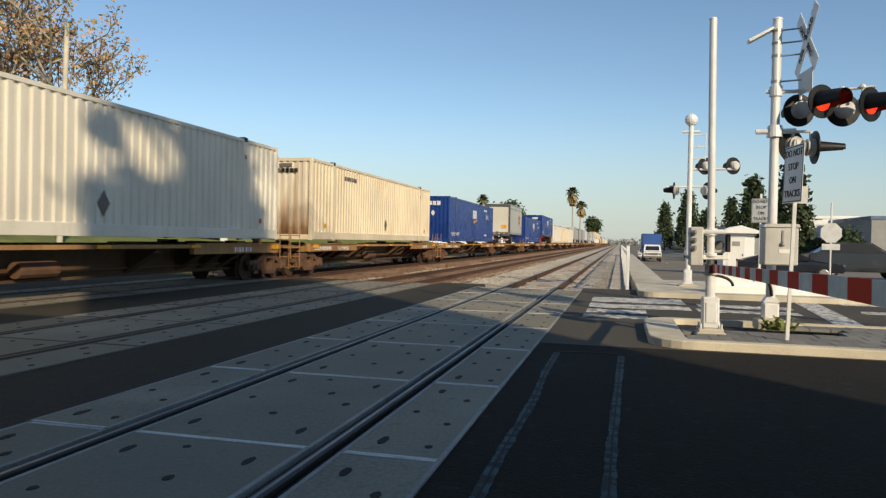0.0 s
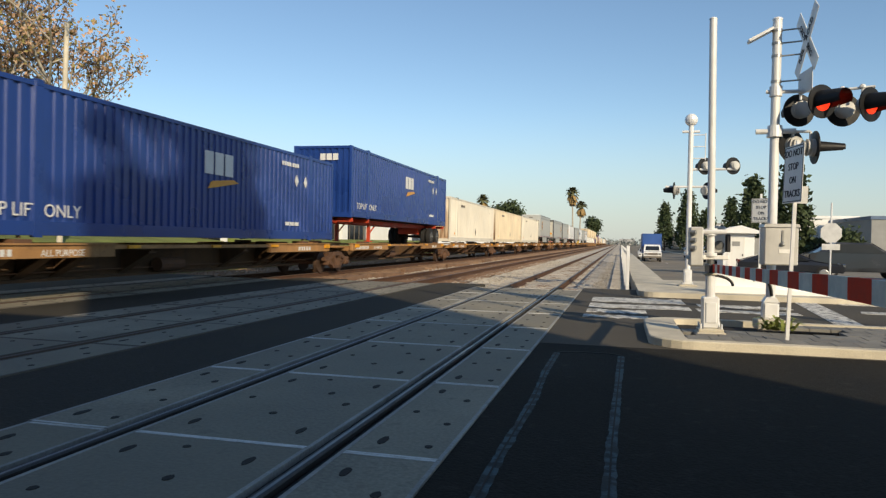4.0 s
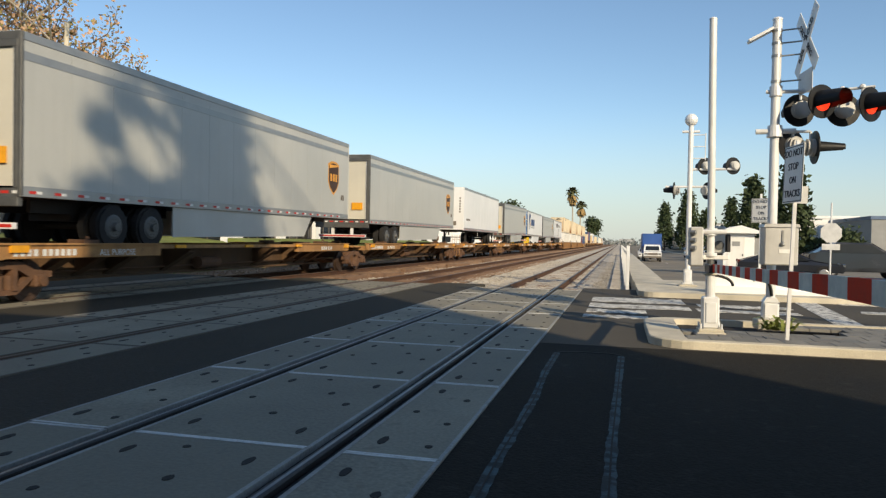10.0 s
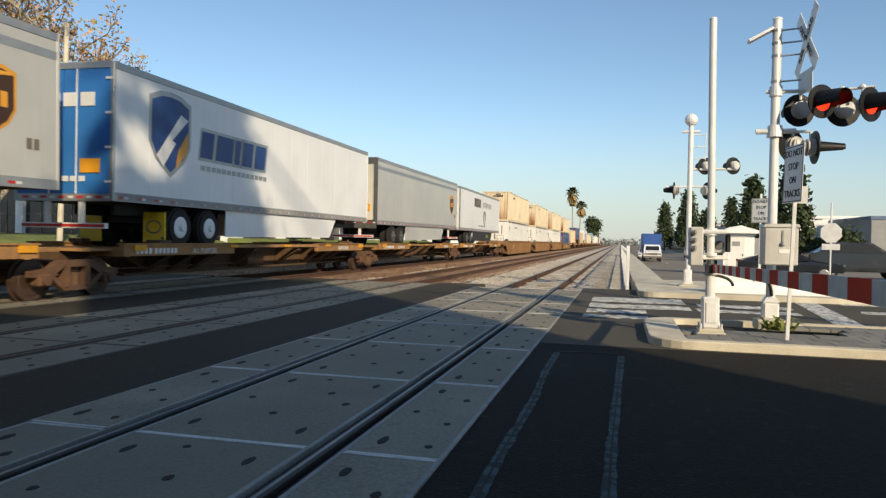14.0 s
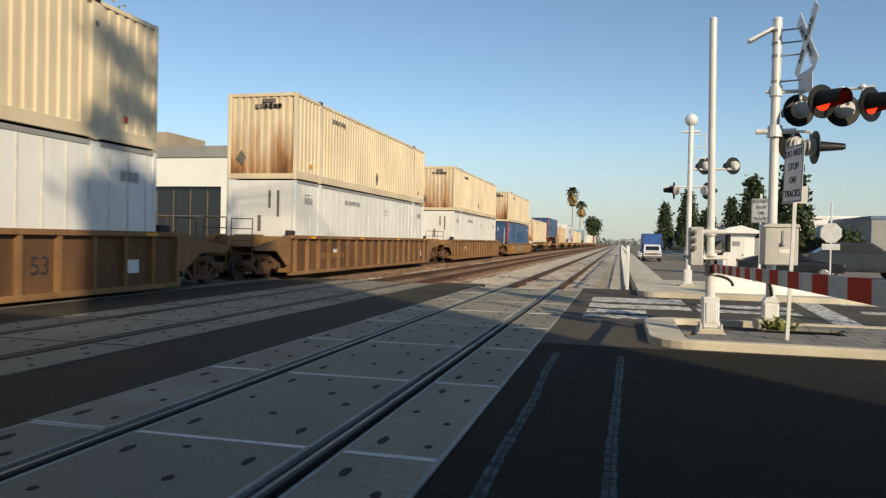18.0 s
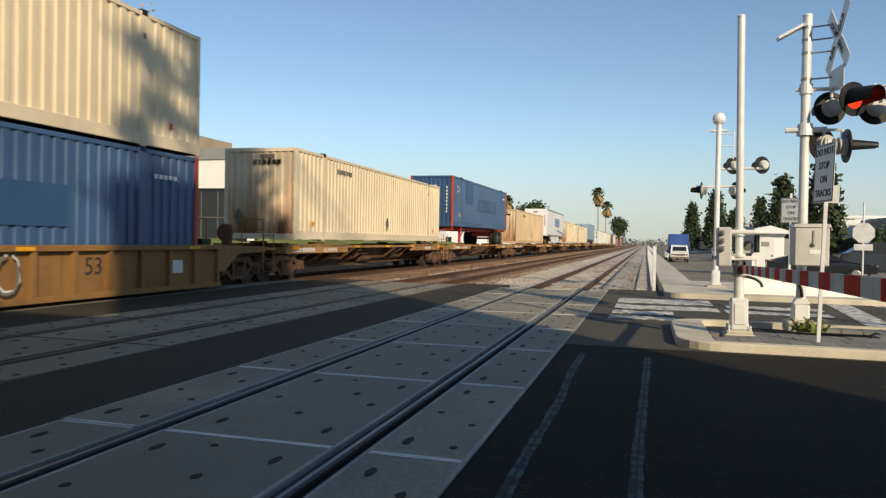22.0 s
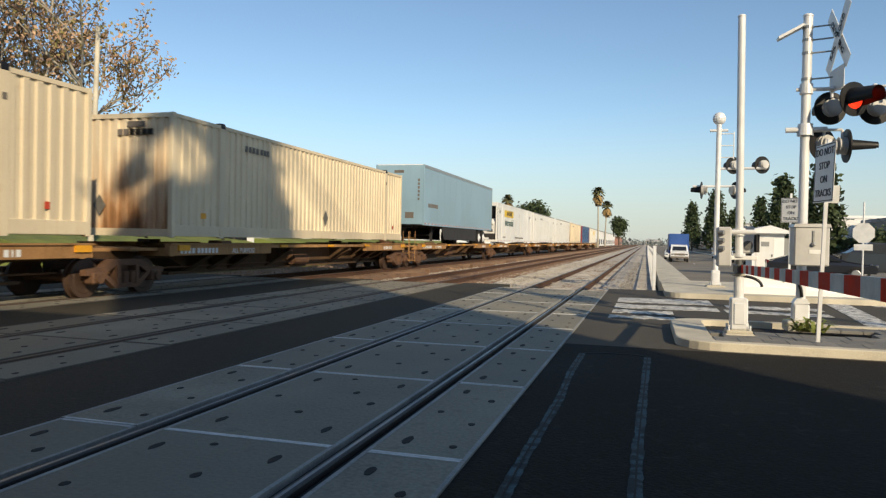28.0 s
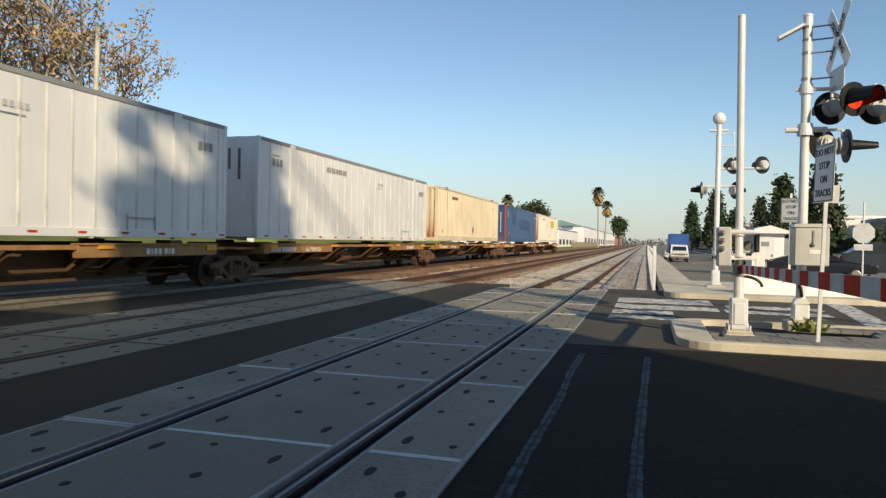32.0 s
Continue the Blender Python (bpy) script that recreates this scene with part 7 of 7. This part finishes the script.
def box_truck(x, y):
    t = thing("box_truck", "white cab truck with a blue box, parked in the street", "truck", pose(x, y, -0.75))
    bm = car_shell(B(), [(-1.0, 0.55), (-1.0, 1.15), (-0.2, 1.3), (0.25, 2.0), (1.5, 2.1), (1.5, 0.55)], 1.02, 0.9, 1.3)
    part("cab", bm, "car_white", t)
    bm = B()
    poly(bm, [(-0.82, 1.36), (0.82, 1.36), (0.75, 1.95), (-0.75, 1.95)], 1, 0, 0.02)
    turned(bm, Matrix.Translation((0, -0.2, 0)) @ Matrix.Translation((0, 0, 1.3)) @ Matrix.Rotation(-0.57, 4, "X") @ Matrix.Translation((0, -0.03, -1.3)))
    part("windscreen", bm, "glass", t)
    bm = box(B(), -0.6, 0.6, -1.03, -0.98, 0.8, 1.05)
    part("grille", bm, "bar_dark", t)
    for s in (-1, 1):
        part("headlight", box(B(), s * 0.95, s * 0.65, -1.03, -0.98, 0.85, 1.02), "chrome", t)
        part("mirror", box(B(), s * 1.2, s * 1.05, 0.0, 0.1, 1.4, 1.8), "black", t)
    part("bumper", box(B(), -1.0, 1.0, -1.12, -0.95, 0.45, 0.7, 0.03), "bar_dark", t)
    part("cargo_box", box(B(), -1.15, 1.15, 1.7, 7.0, 0.95, 3.4, 0.03), "tarp_blue", t)
    part("frame", box(B(), -0.5, 0.5, 0.5, 7.0, 0.55, 0.95), "chassis", t)
    road_wheels(t, (-0.2, 5.2), 0.92, 0.42)
    return t


def sedan(name, label, x, y, turn, paint, tall=1.0, L=4.6):
    t = thing(name, label, "car", pose(x, y, -0.74 if y > 60 else -0.12, 0, 0, turn), "cars beside the crossing")
    h = L / 2
    bm = car_shell(B(), [(-h, 0.35), (-h, 0.7), (-h + 0.2, 0.86 * tall), (-h * 0.45, 0.98 * tall), (-h * 0.12, 1.42 * tall), (h * 0.45, 1.44 * tall), (h * 0.82, 1.02 * tall), (h, 0.95 * tall), (h, 0.35)], 0.88, 0.66, 0.98 * tall)
    bmesh.ops.bevel(bm, geom=list(bm.edges), offset=0.05, segments=2, affect="EDGES")
    part("body", bm, paint, t)
    bm = B()
    for s in (-1, 1):
        poly(bm, [(-h * 0.36, 1.02 * tall), (-h * 0.1, 1.36 * tall), (h * 0.42, 1.37 * tall), (h * 0.68, 1.03 * tall)], 0, s * 0.80, s * 0.885)
    part("side_glass", bm, "glass", t)
    bm = B()
    vs = [bm.verts.new(q) for q in ((-0.74, -h * 0.44, 1.0 * tall), (0.74, -h * 0.44, 1.0 * tall), (0.62, -h * 0.14, 1.40 * tall), (-0.62, -h * 0.14, 1.40 * tall))]
    bm.faces.new(vs)
    turned(bm, Matrix.Translation((0, -0.03, 0.02)))
    part("windscreen", bm, "glass", t)
    for s in (-1, 1):
        part("headlight", box(B(), s * 0.84, s * 0.5, -h - 0.015, -h + 0.1, 0.62, 0.76, 0.02), "chrome", t)
        part("tail_light", box(B(), s * 0.84, s * 0.6, h - 0.1, h + 0.015, 0.7, 0.86, 0.02), "lens_dark", t)
    road_wheels(t, (-h * 0.62, h * 0.6), 0.78, 0.32)
    return t


box_truck(3.85, 90.0)
sedan("parked_suv", "black sport utility vehicle waiting side-on", 11.3, 38.5, 90, "car_dark", 1.22, 4.9)
sedan("parked_suv", "black car waiting behind the crossing", 16.0, 40.5, 90, "car_dark", 1.15, 4.7)
sedan("parked_car", "dark car waiting at the street corner", 7.6, 36.0, 84, "car_dark", 0.85, 4.4)
for x, y, m in ((10.6, 74, "car_white"), (11.3, 84, "car_dark"), (11.0, 95, "car_white"), (10.8, 108, "car_dark"), (11.2, 122, "car_white"), (3.4, 104, "car_white")):
    sedan("parked_car", "white car parked along the street" if m == "car_white" else "dark car parked along the street", x, y, 0, m)


# ---- beyond the picture, towards the sun: unseen shade casters ----
# unseen blocks, sized and placed for the shade they throw on the crossing
shed("tall tan block behind the viewer, unseen, added to shade the ground", 8.7, 13.7, -10.5, -6.5, 16.2, "tan_wall", "roof_band", 5, "street_building")
shed("lower tan block behind the viewer, unseen, added to cut sun and sky light", -30.0, 8.5, -40, -6.5, 9.5, "tan_wall", "roof_band", 5, "street_building")


def shade_tree(x0, y0, seed):
    """A tall unseen street tree; its open, lobed crown between the sun and the train is laid out by the shade it casts.
    Lobes: (y, z, half width, half height, leaves) in the crown's own upright plane, each scattered in depth."""
    rng = np.random.default_rng(seed)
    t = thing("street_tree", "tall leafy street tree, unseen, that shades the train", "tree", pose(x0, y0, -0.02))
    lobes = [(0.0, 16.9, 1.3, 1.1, 800), (-1.2, 17.2, 1.2, 0.9, 500), (0.1, 15.2, 1.6, 1.1, 1100), (0.7, 13.6, 1.6, 1.0, 1100), (1.4, 12.2, 1.7, 1.0, 1100), (1.7, 10.8, 1.8, 1.0, 1000),
             (-0.6, 12.6, 1.2, 0.7, 550), (-0.4, 11.1, 1.4, 0.9, 800), (-2.0, 11.8, 1.2, 0.7, 480), (-3.9, 12.5, 1.0, 0.55, 330), (-2.9, 12.8, 0.9, 0.35, 180), (-4.1, 14.2, 0.55, 0.45, 220),
             (-2.6, 14.75, 1.1, 0.28, 210), (-3.6, 16.0, 1.0, 0.4, 220), (-1.6, 15.9, 0.9, 0.5, 350), (-2.2, 17.0, 0.9, 0.5, 260), (-2.2, 10.4, 1.2, 0.6, 350), (-1.0, 14.1, 0.5, 0.6, 230), (-1.9, 15.5, 1.0, 0.5, 230),
             (-1.2, 12.9, 0.9, 0.5, 260), (-3.1, 13.2, 0.9, 0.3, 150), (-0.9, 14.9, 0.7, 0.8, 280), (-0.2, 14.0, 0.7, 1.0, 380), (1.1, 14.3, 1.0, 1.0, 420), (0.7, 16.1, 1.0, 1.0, 380), (2.1, 12.6, 0.9, 0.9, 380), (-3.4, 14.9, 0.8, 0.4, 120)]
    segs = [(Vector((0, 0, -0.3)), Vector((0.1, 0.2, 5.0)), 0.26, 0.21), (Vector((0.1, 0.2, 5.0)), Vector((0, -0.3, 12.2)), 0.21, 0.17), (Vector((0, -0.3, 12.2)), Vector((0.1, -0.5, 16.6)), 0.17, 0.09)]
    leaves = []
    for y, z, ry, rz, n in lobes:
        k = rng.uniform(0.25, 0.9)
        z += 2.6
        fork = Vector((0, -0.3, 12.2)).lerp(Vector((0.1, -0.5, 16.6)), min(max((z - 13.1) / 5, 0), 1) * k)
        segs.append((fork, Vector((0, y, z)), 0.06, 0.02))
        q = rng.normal(0, 0.5, (n, 2)) * (ry, rz)
        d = rng.normal(0, 0.55, n)
        c = np.stack([d, y + q[:, 0] - 1.1845 * d, z + q[:, 1] - 0.25 * q[:, 0] + 0.7225 * d], 1)
        leaves += [Vector(p) for p in c.tolist()]
        for p in leaves[-n::40]:
            segs.append((Vector((0, y, z)), p, 0.018, 0.006))
    part("trunk", tubes(segs, "trunk", "bark_dark"), None, t)
    part("crown", leaf_mesh(random.Random(seed), leaves, 1, 0.02, 0.15, "leaf_dark"), None, t)
    return t


shade_tree(7.6, -4.46, 31)
# unseen cables on added poles, strung for the thin shadows across the train
for k in range(3):
    cb2 = thing("overhead_cable", "thick black overhead cable bundle between poles", "cable", group="overhead cables")
    part("strand", rod(B(), (4.7, -2.6 + 0.55 * k, 17.2 - 0.1 * k), (24.2, -10.2 + 0.9 * k, 22.6 + 0.15 * k), 0.045, n=6), "rubber", cb2)
for x, y, h in ((4.7, -2.1, 17.6), (24.2, -9.3, 23.2)):
    up = thing("utility_pole", "tall weathered wooden utility pole", "pole", pose(x, y, -0.05), "utility poles")
    part("pole", rod(B(), (0, 0, 0), (0, 0, h), 0.17, 0.12, n=10), "wood", up)
    part("crossarm", box(B(), -0.06, 0.06, -1.1, 1.4, h - 0.55, h - 0.43, 0.01), "wood", up)
bm = B()
box(bm, 1.0, 40, -40, Y_NEAR, -1.0, 0.08)
structure("pavement_5", bm, "concrete", "pavement before the building behind the viewer")


def motions():
    step = [k * 2.0 for k in range(17)]
    for ob, mid, z, lift in loads:
        walk(ob, [(t, pose(TRACKS[2], mid - s_of(t), z, lift)) for t in step])
    for ob, mid in cars:
        walk(ob, [(t, pose(TRACKS[2], mid - s_of(t), -0.03)) for t in step])


motions()
